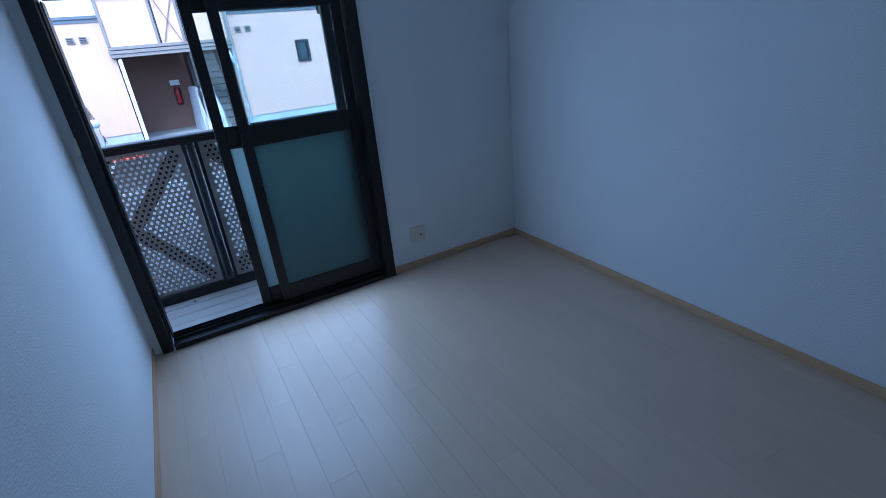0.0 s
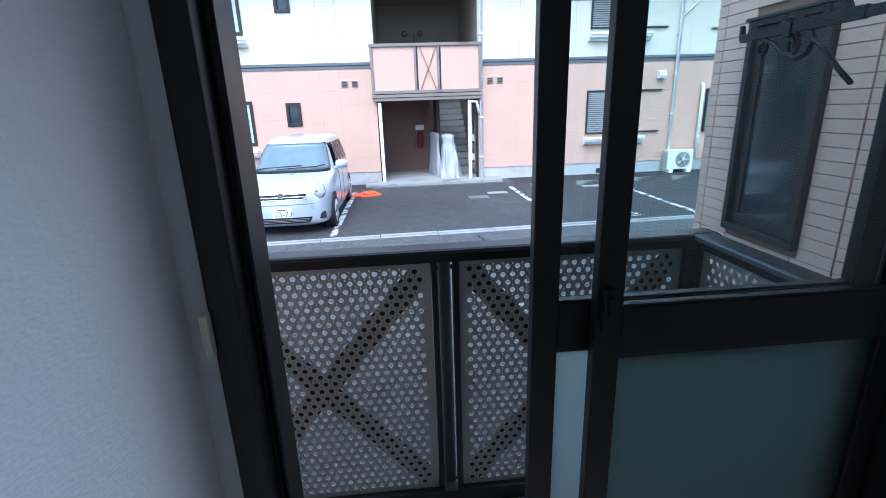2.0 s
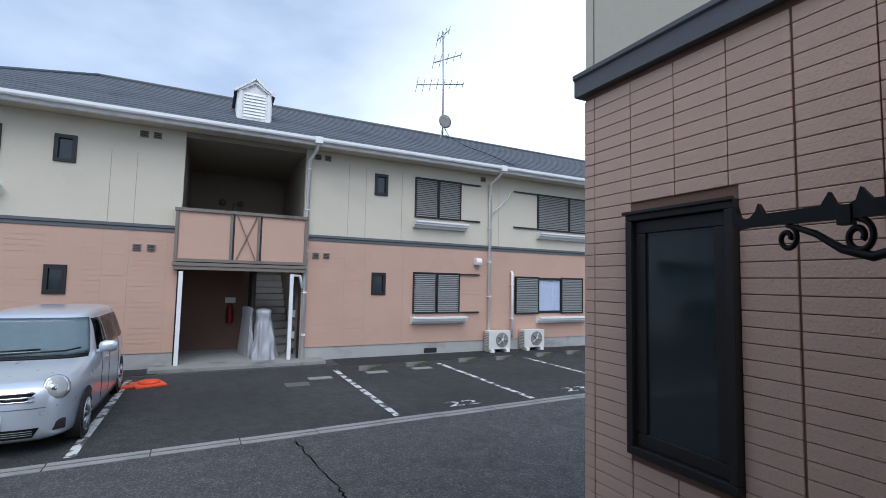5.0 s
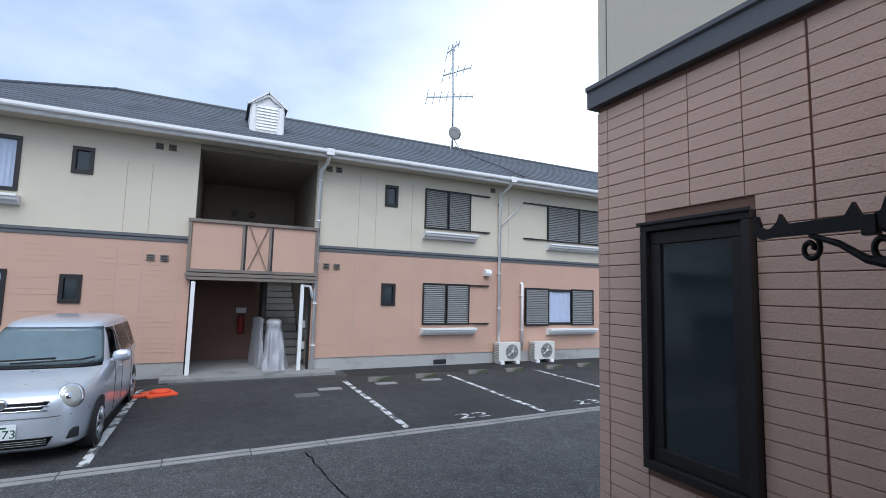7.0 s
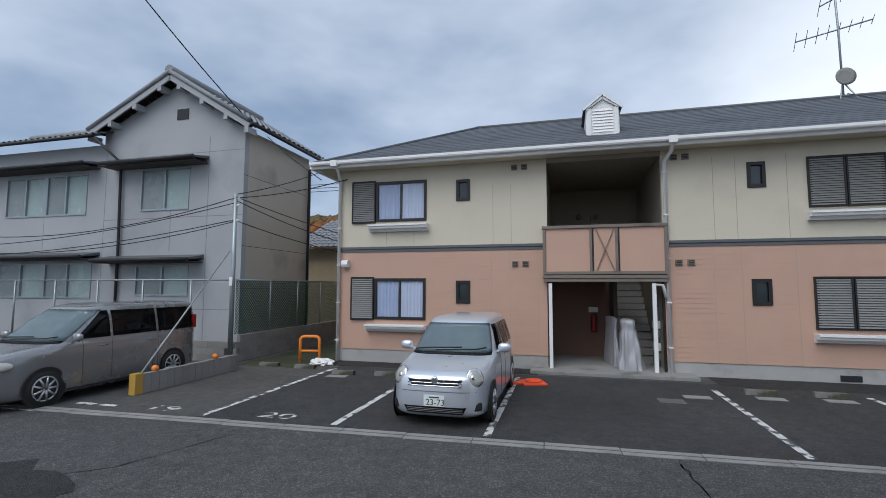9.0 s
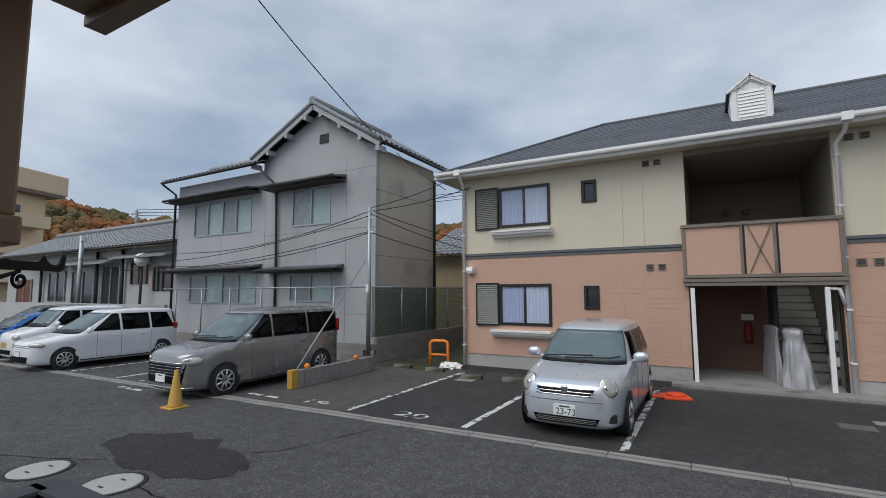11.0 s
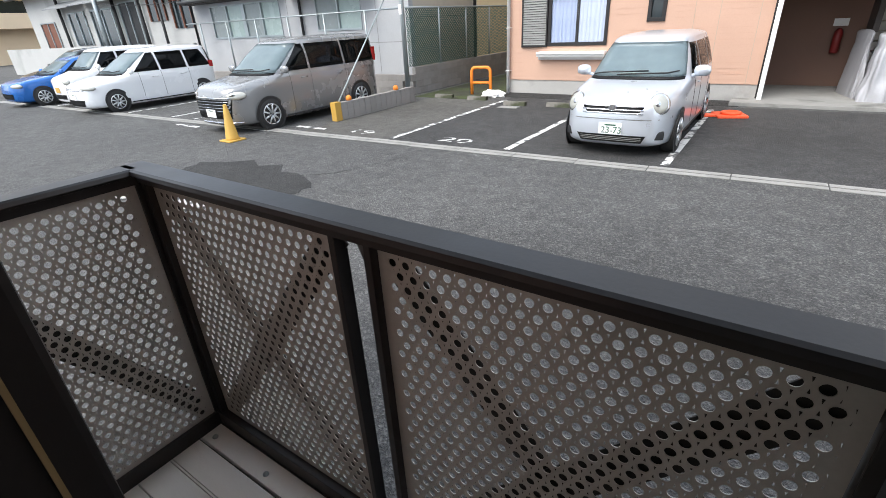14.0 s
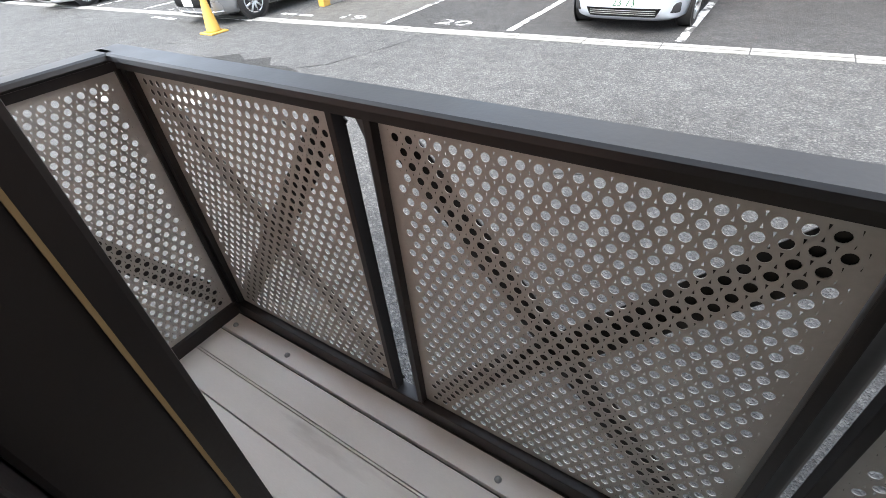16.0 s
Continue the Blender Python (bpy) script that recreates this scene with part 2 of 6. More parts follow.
M_DARKWOOD = mat("dark_weathered_wood", (0.06, 0.05, 0.045), 0.8, var=0.2, bump=0.2)
M_SHADEMOSS = mat("shaded_mossy_earth", (0.035, 0.036, 0.022), 0.95, var=0.35, scale=3, fine=40, bump=0.6, stain=(0.045, 0.06, 0.018), stain_at=(0.45, 0.6))
M_SHRUB = mat("dark_evergreen_leaf", (0.025, 0.05, 0.018), 0.5, var=0.3, scale=4, fine=30, bump=0.0)
M_BLOCK = mat("concrete_block", (0.27, 0.255, 0.24), 0.9, var=0.2, scale=3, fine=40, bump=0.5, stain=(0.07, 0.065, 0.06), random=0.2)
M_STEEL = mat("galvanised_steel", (0.36, 0.40, 0.41), 0.45, 0.6, var=0.12, bump=0.03)
M_MESH = mat("green_chainlink_wire", (0.10, 0.19, 0.16), 0.6, 0.2, var=0.1, bump=0.0)
M_ORANGE = mat("orange_paint", (0.85, 0.25, 0.03), 0.5, var=0.08, bump=0.03)
M_YELLOW = mat("faded_yellow_plastic", (0.52, 0.31, 0.06), 0.6, var=0.12, bump=0.05)
M_RED = mat("red_orange_plastic", (0.85, 0.10, 0.03), 0.5, var=0.08, bump=0.03)
M_COVER = mat("silver_fabric_cover", (0.40, 0.40, 0.42), 0.5, 0.2, var=0.1, scale=5, fine=30, bump=0.3)
M_SILVER = mat("silver_car_paint", (0.66, 0.70, 0.76), 0.32, 0.55, var=0.02, fine=200, bump=0.0, coat=0.6)
M_GREYCAR = mat("grey_brown_car_paint", (0.28, 0.28, 0.28), 0.26, 0.5, var=0.02, fine=200, bump=0.0, coat=0.6)
M_WHITECAR = mat("white_car_paint", (0.78, 0.79, 0.80), 0.25, 0.0, var=0.02, fine=200, bump=0.0, coat=0.6)
M_BLUECAR = mat("blue_car_paint", (0.01, 0.12, 0.42), 0.25, 0.2, var=0.02, fine=200, bump=0.0, coat=0.6)
M_BLACKCAR = mat("black_car_paint", (0.02, 0.022, 0.025), 0.2, 0.2, var=0.02, fine=200, bump=0.0, coat=0.6)
M_CARGLASS = mat("tinted_car_glass", (0.006, 0.008, 0.009), 0.05, var=0.1, scale=1.5, fine=5, bump=0.0, spec=0.4)
# pale blue-green base colour paints in the sky's reflection on the glass
M_SCREEN = mat("sky_sheen_windscreen", (0.26, 0.335, 0.36), 0.06, var=0.15, scale=1.5, fine=5, bump=0.0, spec=0.8)
M_TYRE = mat("tyre_rubber", (0.02, 0.02, 0.02), 0.8, var=0.15, bump=0.1)
M_ALLOY = mat("alloy_rim", (0.55, 0.56, 0.57), 0.3, 0.8, var=0.05, bump=0.0)
M_LAMP = mat("headlamp_lens", (0.42, 0.42, 0.38), 0.15, 0.2, var=0.1, scale=14, fine=60, bump=0.1, spec=0.8)
M_CHROME = mat("chrome", (0.7, 0.7, 0.72), 0.12, 1.0, var=0.03, bump=0.0)
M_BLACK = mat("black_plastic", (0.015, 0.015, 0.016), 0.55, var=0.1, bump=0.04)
M_NPLATE = mat("white_number_plate", (0.80, 0.81, 0.80), 0.5, var=0.02, bump=0.0)
M_INK = mat("dark_green_plate_ink", (0.02, 0.09, 0.05), 0.6, var=0.03, bump=0.0)
M_TAIL = mat("red_tail_lens", (0.35, 0.01, 0.01), 0.2, var=0.05, bump=0.0)
M_IRON = mat("black_wrought_iron", (0.012, 0.012, 0.013), 0.5, 0.3, var=0.1, bump=0.05)
M_EAVE = mat("brown_aluminium_post", (0.28, 0.20, 0.13), 0.5, 0.2, var=0.1, bump=0.04)
M_LEAF = mat("autumn_hill_foliage", (0.11, 0.085, 0.03), 0.9, var=0.4, scale=0.05, fine=0.6, bump=0.3, stain=(0.20, 0.075, 0.02), stain_at=(0.5, 0.62))
M_BEIGE = mat("beige_concrete_flats", (0.66, 0.52, 0.36), 0.85, var=0.06, scale=0.4, bump=0.1)
M_CABLE = mat("black_cable", (0.01, 0.01, 0.01), 0.6, var=0.05, bump=0.0)
# peach siding and stairwell walls, base colours darkened to hold the recess's shade
M_STAIRLOW = mat("shaded_entrance_siding", (0.20, 0.118, 0.088), 0.8, var=0.08, bump=0.1)
M_STAIRWALL = mat("shaded_stairwell_plaster", (0.30, 0.26, 0.205), 0.85, var=0.08, bump=0.1)
M_EXT = mat("red_extinguisher_box", (0.25, 0.015, 0.015), 0.4, var=0.05, bump=0.0)
M_MANHOLE = mat("manhole_cover_concrete", (0.36, 0.355, 0.34), 0.85, var=0.15, scale=6, fine=60, bump=0.3)
M_GRATE = mat("steel_grate", (0.20, 0.20, 0.20), 0.5, 0.6, var=0.15, bump=0.1)
M_AC = mat("ivory_air_conditioner", (0.66, 0.64, 0.58), 0.5, var=0.05, bump=0.02)

M_SIDEJOINT = mat("siding_sealant", (0.43, 0.34, 0.26), 0.85, var=0.08, bump=0.0)
M_COURSE = mat("siding_groove", (0.505, 0.32, 0.236), 0.85, var=0.08, bump=0.0)
M_STRIP = mat("brown_weather_strip", (0.22, 0.15, 0.07), 0.8, var=0.1, bump=0.05)
M_FROSTPANE = mat("pale_green_frosted_pane", (0.34, 0.42, 0.40), 0.25, var=0.12, scale=1.2, fine=10, bump=0.0)
M_DULLPANE = mat("grey_curtained_pane", (0.24, 0.27, 0.27), 0.25, var=0.15, scale=1.2, fine=10, bump=0.0)
M_PALEWALL = mat("pale_plaster_wall", (0.44, 0.44, 0.43), 0.85, var=0.1, scale=0.6, fine=15, bump=0.1, stain=(0.28, 0.28, 0.27))
M_REDWOOD = mat("red_brown_wood", (0.16, 0.06, 0.035), 0.7, var=0.15, bump=0.1)
M_BUFF = mat("buff_wall", (0.46, 0.36, 0.22), 0.85, var=0.12, bump=0.1)
M_LEAF2 = mat("autumn_crowns", (0.10, 0.085, 0.03), 0.9, var=0.5, scale=0.06, fine=0.5, bump=0.2, stain=(0.22, 0.08, 0.02), stain_at=(0.46, 0.6))


# ---- building blocks ----
def box(bm, x0, x1, y0, y1, z0, z1, bevel=0.0):
    vs = [bm.verts.new(c) for c in ((x0, y0, z0), (x1, y0, z0), (x1, y1, z0), (x0, y1, z0), (x0, y0, z1), (x1, y0, z1), (x1, y1, z1), (x0, y1, z1))]
    fs = [bm.faces.new([vs[i] for i in f]) for f in ((3, 2, 1, 0), (4, 5, 6, 7), (0, 1, 5, 4), (1, 2, 6, 5), (2, 3, 7, 6), (3, 0, 4, 7))]
    if bevel:
        es = list({e for f in fs for e in f.edges})
        bmesh.ops.bevel(bm, geom=es, offset=bevel, segments=2, affect="EDGES", profile=0.6)


def prism(bm, pts, axis, a, b):
    """A polygon, given in the two other axes in order, drawn out from a to b along the axis."""
    def at(p, v):
        c = list(p)
        c.insert("xyz".index(axis), v)
        return c
    lo = [bm.verts.new(at(p, a)) for p in pts]
    hi = [bm.verts.new(at(p, b)) for p in pts]
    n = len(pts)
    bm.faces.new(lo)
    bm.faces.new(hi[::-1])
    for i in range(n):
        bm.faces.new((lo[i], hi[i], hi[(i + 1) % n], lo[(i + 1) % n]))
    bmesh.ops.recalc_face_normals(bm, faces=bm.faces[:])


def tube(bm, pts, r, seg=10, closed=False):
    """A round bar through the points; r may be one radius or one for each point."""
    pts = [Vector(p) for p in pts]
    rs = r if isinstance(r, (list, tuple)) else [r] * len(pts)
    rings = []
    up = None
    for i, p in enumerate(pts):
        d = (pts[min(i + 1, len(pts) - 1)] - pts[max(i - 1, 0)]).normalized()
        if up is None or abs(up.dot(d)) > 0.95:
            up = Vector((0, 0, 1)) if abs(d.z) < 0.9 else Vector((1, 0, 0))
        u = d.cross(up).normalized()
        v = u.cross(d).normalized()
        up = v
        rings.append([bm.verts.new(p + rs[i] * (math.cos(2 * math.pi * k / seg) * u + math.sin(2 * math.pi * k / seg) * v)) for k in range(seg)])
    for a, b in zip(rings, rings[1:]):
        for k in range(seg):
            f = bm.faces.new((a[k], a[(k + 1) % seg], b[(k + 1) % seg], b[k]))
            f.smooth = True
    bm.faces.new(rings[0][::-1])
    bm.faces.new(rings[-1])


def lathe(bm, profile, centre, axis="z", seg=24):
    """A turned shape: (radius, height) pairs round the axis through the centre."""
    c = Vector(centre)
    rings = []
    for r, h in profile:
        ring = []
        for k in range(seg):
            a = 2 * math.pi * k / seg
            p = {"z": (r * math.cos(a), r * math.sin(a), h), "x": (h, r * math.cos(a), r * math.sin(a)), "y": (r * math.sin(a), h, r * math.cos(a))}[axis]
            ring.append(bm.verts.new(c + Vector(p)))
        rings.append(ring)
    for a, b in zip(rings, rings[1:]):
        for k in range(seg):
            f = bm.faces.new((a[k], a[(k + 1) % seg], b[(k + 1) % seg], b[k]))
            f.smooth = True
    bm.faces.new(rings[0][::-1])
    bm.faces.new(rings[-1])


def part(name, bm, material, parent=None, label="", shadow=True):
    me = bpy.data.meshes.new(name)
    bm.to_mesh(me)
    bm.free()
    me.materials.append(material)
    ob = new(name, me)
    if parent is not None:
        ob.parent = parent
    if label:
        ob["label"] = label
    if not shadow:
        ob.visible_shadow = False
    return ob


def share(name, mesh_ob, parent, x, y, z, rz=0):
    """One more piece on the mesh of an earlier one."""
    ob = new(name, mesh_ob.data)
    ob.parent = parent
    ob.matrix_basis = pose(x, y, z, 0, 0, rz)
    return ob


def thing(name, label, category, x=0, y=0, z=0, rz=0, group="", kind=""):
    ob = new(name)
    ob.empty_display_size = 0.1
    ob.matrix_basis = pose(x, y, z, 0, 0, rz)
    return tagged(ob, label, category, group, kind)


def bpart(name, material, parent, dims, bevel=0.0, label="", shadow=True):
    bm = bmesh.new()
    box(bm, *dims, bevel)
    return part(name, bm, material, parent, label, shadow)


def tpart(name, material, parent, pts, r, label="", seg=10):
    bm = bmesh.new()
    tube(bm, pts, r, seg)
    return part(name, bm, material, parent, label)


def structure(name, bm, material, label, category):
    return tagged(part(name, bm, material), label, category, kind="structure")


def pierced(bm, axis, a, b, u0, u1, z0, z1, holes):
    """A wall slab from a to b along the axis, spanning u0..u1 and z0..z1, with rectangular holes (u0, u1, z0, z1) through it."""
    us = sorted({u0, u1, *[h[0] for h in holes], *[h[1] for h in holes]})
    zs = sorted({z0, z1, *[h[2] for h in holes], *[h[3] for h in holes]})
    solid = [[not any(h[0] <= (us[i] + us[i + 1]) / 2 <= h[1] and h[2] <= (zs[j] + zs[j + 1]) / 2 <= h[3] for h in holes) for j in range(len(zs) - 1)] for i in range(len(us) - 1)]
    cache = {}

    def v(side, i, j):
        key = (side, i, j)
        if key not in cache:
            w = b if side else a
            cache[key] = bm.verts.new((w, us[i], zs[j]) if axis == "x" else (us[i], w, zs[j]))
        return cache[key]
    ni, nj = len(us) - 1, len(zs) - 1
    for i in range(ni):
        for j in range(nj):
            if not solid[i][j]:
                continue
            for s in (0, 1):
                bm.faces.new((v(s, i, j), v(s, i + 1, j), v(s, i + 1, j + 1), v(s, i, j + 1)))
            for di, dj, e in ((-1, 0, ((i, j), (i, j + 1))), (1, 0, ((i + 1, j), (i + 1, j + 1))), (0, -1, ((i, j), (i + 1, j))), (0, 1, ((i, j + 1), (i + 1, j + 1)))):
                if not (0 <= i + di < ni and 0 <= j + dj < nj and solid[i + di][j + dj]):
                    (p, q) = e
                    bm.faces.new((v(0, *p), v(0, *q), v(1, *q), v(1, *p)))
    bmesh.ops.recalc_face_normals(bm, faces=bm.faces[:])


# ---- the room ----
XL, XR, YS, YN = -1.02, 1.80, -0.9, 3.07
GZ = -0.41
SKEW = math.tan(radians(2.15))
bm = bmesh.new(); box(bm, XL, XR, YS, YN, -0.12, -0.012)
floor = structure("floor", bm, M_PLANK, "pale maple plank floor with a soft sheen", "floor")
bm = bmesh.new(); pierced(bm, "y", YN, 3.20, -3.6, 2.1, -0.41, 2.95, [(-0.97, 0.63, 0.0, 2.02)])
wall_n = structure("wall_north", bm, M_WALLPAPER, "white textured wallpaper wall round the sliding door", "wall")
bm = bmesh.new(); box(bm, XL - 0.12, XL, YS - 0.12, YN - 0.002, -0.12, 2.5)
structure("wall_west", bm, M_WALLPAPER, "white textured wallpaper wall beside the sliding door", "wall")
bm = bmesh.new(); box(bm, XR, XR + 0.12, YS - 0.12, YN - 0.002, -0.12, 2.5)
structure("wall_east", bm, M_WALLPAPER, "plain white textured wallpaper wall", "wall")
bm = bmesh.new(); box(bm, XL, XR, YS - 0.12, YS, -0.12, 2.5)
structure("wall_south", bm, M_WALLPAPER, "plain white textured wallpaper wall", "wall")
bm = bmesh.new(); box(bm, XL - 0.1, XR + 0.1, YS - 0.1, YN - 0.003, 2.42, 2.54)
structure("ceiling", bm, M_CEIL, "plain white papered ceiling", "ceiling")
for nm, d in (("baseboard_west", (XL, XL + 0.009, YS, YN, 0.0, 0.055)), ("baseboard_east", (XR - 0.009, XR, YS, YN, 0.0, 0.055)),
              ("baseboard_north", (0.635, XR - 0.01, YN - 0.009, YN - 0.001, 0.0, 0.055)), ("baseboard_south", (XL + 0.01, XR - 0.01, YS, YS + 0.009, 0.0, 0.055))):
    bm = bmesh.new(); box(bm, *d, 0.002)
    structure(nm, bm, M_SKIRT, "thin pale wood skirting board along the floor", "baseboard")

# outer face of the building behind the camera, and the floor slab over the balcony
bm = bmesh.new(); pierced(bm, "y", 3.204, 3.225, -3.6, 1.56, GZ, 2.98, [(-0.985, 0.645, -0.02, 2.035)])
structure("outer_wall", bm, M_TILE, "terracotta siding on the outside of the flat", "wall")
bm = bmesh.new(); box(bm, -3.05, 0.75, 3.23, 4.24, 3.0, 3.14, 0.012); box(bm, -3.05, 0.75, 4.16, 4.25, 2.95, 3.0, 0.006)
structure("upper_balcony_slab", bm, M_EAVE, "dark brown underside of the balcony above", "balcony")

# ---- sliding door, both leaves pushed to one side ----
door = thing("sliding_glass_door", "dark brown aluminium sliding glass door, standing open", "sliding door", 0, 0, 0, kind="structure")
bpart("jamb", M_SASH, door, (-0.97, -0.912, 3.045, 3.21, 0.0, 2.02), 0.004)
bpart("jamb", M_SASH, door, (0.56, 0.63, 3.045, 3.21, 0.0, 2.02), 0.004)
bpart("head", M_SASH, door, (-0.899, 0.559, 3.045, 3.21, 1.95, 2.02), 0.004)
bpart("sill", M_SASH, door, (-0.899, 0.559, 3.045, 3.21, 0.0, 0.035), 0.004)
for x0, x1 in ((-0.984, -0.955), (0.615, 0.644)):
    bpart("outer_jamb", M_SASH, door, (x0, x1, 3.2105, 3.288, -0.02, 2.03), 0.004)
bpart("weather_strip", M_STRIP, door, (-0.9545, -0.953, 3.268, 3.2705, 0.0, 1.96))
bpart("outer_head", M_SASH, door, (-0.954, 0.614, 3.226, 3.288, 1.97, 2.03), 0.004)
for y in (3.105, 3.15, 3.19):
    bpart("track", M_SASH, door, (-0.898, 0.558, y, y + 0.004, 0.035, 0.052), 0.0)
for x in (-0.9115, -0.8985):
    bpart("jamb_rib", M_SASH, door, (x, x + 0.006, 3.10, 3.20, 0.06, 1.94), 0.001)


def leaf(x0, x1, y, name):
    lf = bpart(name, M_SASH, door, (x0, x0 + 0.06, y, y + 0.032, 0.055, 1.945), 0.003)
    bpart("stile", M_SASH, lf, (x1 - 0.06, x1, y, y + 0.032, 0.055, 1.945), 0.003)
    for z0, z1 in ((0.055, 0.16), (1.13, 1.245), (1.87, 1.945)):
        bpart("rail", M_SASH, lf, (x0 + 0.061, x1 - 0.061, y + 0.002, y + 0.030, z0, z1), 0.003)
    bpart("frosted_pane", M_FROST, lf, (x0 + 0.055, x1 - 0.055, y + 0.013, y + 0.018, 0.15, 1.14), 0.0, "frosted lower glass pane", False)
    bpart("clear_pane", M_GLASS, lf, (x0 + 0.055, x1 - 0.055, y + 0.013, y + 0.018, 1.23, 1.88), 0.0, "clear upper glass pane", False)
    for z in (0.16, 1.125, 1.245, 1.865):
        bpart("bead", M_BLACK, lf, (x0 + 0.061, x1 - 0.061, y + 0.006, y + 0.026, z - 0.004 if z in (1.125, 1.865) else z, z + 0.006), 0.0)
    return lf


inner = leaf(-0.20, 0.555, 3.112, "inner_leaf")
outer = leaf(-0.328, 0.50, 3.156, "outer_leaf")
bm = bmesh.new()
box(bm, -0.192, -0.168, 3.088, 3.112, 1.20, 1.30, 0.004); box(bm, -0.186, -0.174, 3.070, 3.090, 1.235, 1.285, 0.003)
part("crescent_latch", bm, M_IRON, inner, "black crescent latch")
for i, x in enumerate((-0.965, 0.628)):
    c = thing("door_stop_bumper", "small ivory plastic bumper on the door frame", "door bumper", x, 3.045, 1.245, group="door bumpers")
    s = 1 if i else -1
    bm = bmesh.new()
    box(bm, min(0, s * 0.016), max(0, s * 0.016), -0.022, 0.0, 0.0, 0.085, 0.004)
    part("block", bm, M_PLATE, c)

outlet = thing("wall_socket_plate", "ivory blank cable plate low on the white wall", "wall plate", 0.862, YN, 0.27)
bpart("plate", M_PLATE, outlet, (-0.06, 0.06, -0.009, 0.0, -0.06, 0.06), 0.003)
bm = bmesh.new(); lathe(bm, [(0.007, 0.0), (0.007, -0.004)], (0.022, -0.009, -0.01), "y", 10)
part("cable_hole", bm, M_BLACK, outlet)

# ---- balcony ----
deck = thing("balcony_deck", "grey ribbed aluminium balcony deck boards", "balcony deck", kind="structure")
for y0, y1 in ((3.235, 3.30), (3.305, 3.435), (3.439, 3.446), (3.450, 3.575), (3.581, 3.710), (3.714, 3.721), (3.725, 3.848), (3.862, 3.958)):
    bpart("deck_board", M_DECK, deck, (-2.63, 0.66, y0, y1, -0.13, -0.10), 0.0015)
bpart("deck_tray", M_BLACK, deck, (-2.62, 0.65, 3.24, 3.95, -0.145, -0.131))
bpart("edge_beam", M_RAIL, deck, (-2.66, 0.69, 3.96, 4.04, -0.22, -0.105), 0.004)
for x in (-2.5, 0.55):
    bpart("leg", M_RAIL, deck, (x - 0.03, x + 0.03, 3.93, 3.99, GZ, -0.131), 0.003)

PITCH, ROW, HOLE = 0.040, 0.0345, 0.0112


def perforated(bm, w, h, margin=0.022):
    """A sheet with staggered round holes, 2 mm thick: x from 0 to w, z from 0 to h."""
    nx, nz = int((w - 2 * margin - PITCH / 2) / PITCH), int((h - 2 * margin) / ROW)
    x0, z0 = (w - nx * PITCH - PITCH / 2) / 2, (h - nz * ROW) / 2
    seg = 12
    for s, y in ((0, 0.0), (1, 0.002)):
        for j in range(nz):
            off = x0 + (PITCH / 2 if j % 2 else 0)
            za, zb = z0 + j * ROW, z0 + (j + 1) * ROW
            for a, b in ((0, off), (off + nx * PITCH, w)):
                bm.faces.new([bm.verts.new(c) for c in ((a, y, za), (b, y, za), (b, y, zb), (a, y, zb))])
            for i in range(nx):
                cx, cz = off + (i + 0.5) * PITCH, (za + zb) / 2
                ins, outs = [], []
                for k in range(seg):
                    a = 2 * math.pi * (k + 0.5) / seg
                    dx, dz = math.cos(a), math.sin(a)
                    ins.append(bm.verts.new((cx + HOLE * dx, y, cz + HOLE * dz)))
                    f = min(PITCH / 2 / max(abs(dx), 1e-6), ROW / 2 / max(abs(dz), 1e-6))
                    outs.append(bm.verts.new((cx + f * dx, y, cz + f * dz)))
                for k in range(seg):
                    n = (k + 1) % seg
                    bm.faces.new((ins[k], ins[n], outs[n], outs[k]))
                if s == 0:
                    back = [bm.verts.new((v.co.x, 0.002, v.co.z)) for v in ins]
                    for k in range(seg):
                        n = (k + 1) % seg
                        bm.faces.new((ins[k], back[k], back[n], ins[n]))
        for za, zb in ((0, z0), (z0 + nz * ROW, h)):
            bm.faces.new([bm.verts.new(c) for c in ((0, y, za), (w, y, za), (w, y, zb), (0, y, zb))])


rail = thing("balcony_railing", "dark bronze aluminium balcony railing with perforated sheet panels", "railing", kind="structure")
PZ0, PZ1 = -0.03, 1.085
bm = bmesh.new(); perforated(bm, 0.95, PZ1 - PZ0)
sheet = part("perforated_panel", bm, M_PERF, rail, "perforated bronze metal sheet")
sheet.matrix_basis = pose(-1.456, 3.998, PZ0)
bm = bmesh.new(); perforated(bm, 0.95, PZ1 - PZ0)
share_a = part("perforated_panel", bm, M_PERF, rail, "perforated bronze metal sheet")
share_a.matrix_basis = pose(-2.555, 3.998, PZ0)
share("perforated_panel", share_a, rail, -0.393, 3.998, PZ0)
bm = bmesh.new(); perforated(bm, 0.68, PZ1 - PZ0)
side = part("perforated_panel", bm, M_PERF, rail, "perforated bronze metal sheet")
side.matrix_basis = pose(-2.60, 3.955, PZ0, 0, 0, -90)
share("perforated_panel", side, rail, 0.625, 3.955, PZ0, -90)


def bar_between(parent, p, q, w, d, material, name):
    p, q = Vector(p), Vector(q)
    m = Matrix.Translation((p + q) / 2) @ (q - p).to_track_quat("Z", "Y").to_matrix().to_4x4()
    bm = bmesh.new()
    L = (q - p).length / 2
    box(bm, -w / 2, w / 2, -d / 2, d / 2, -L, L)
    bm.transform(m)
    return part(name, bm, material, parent)


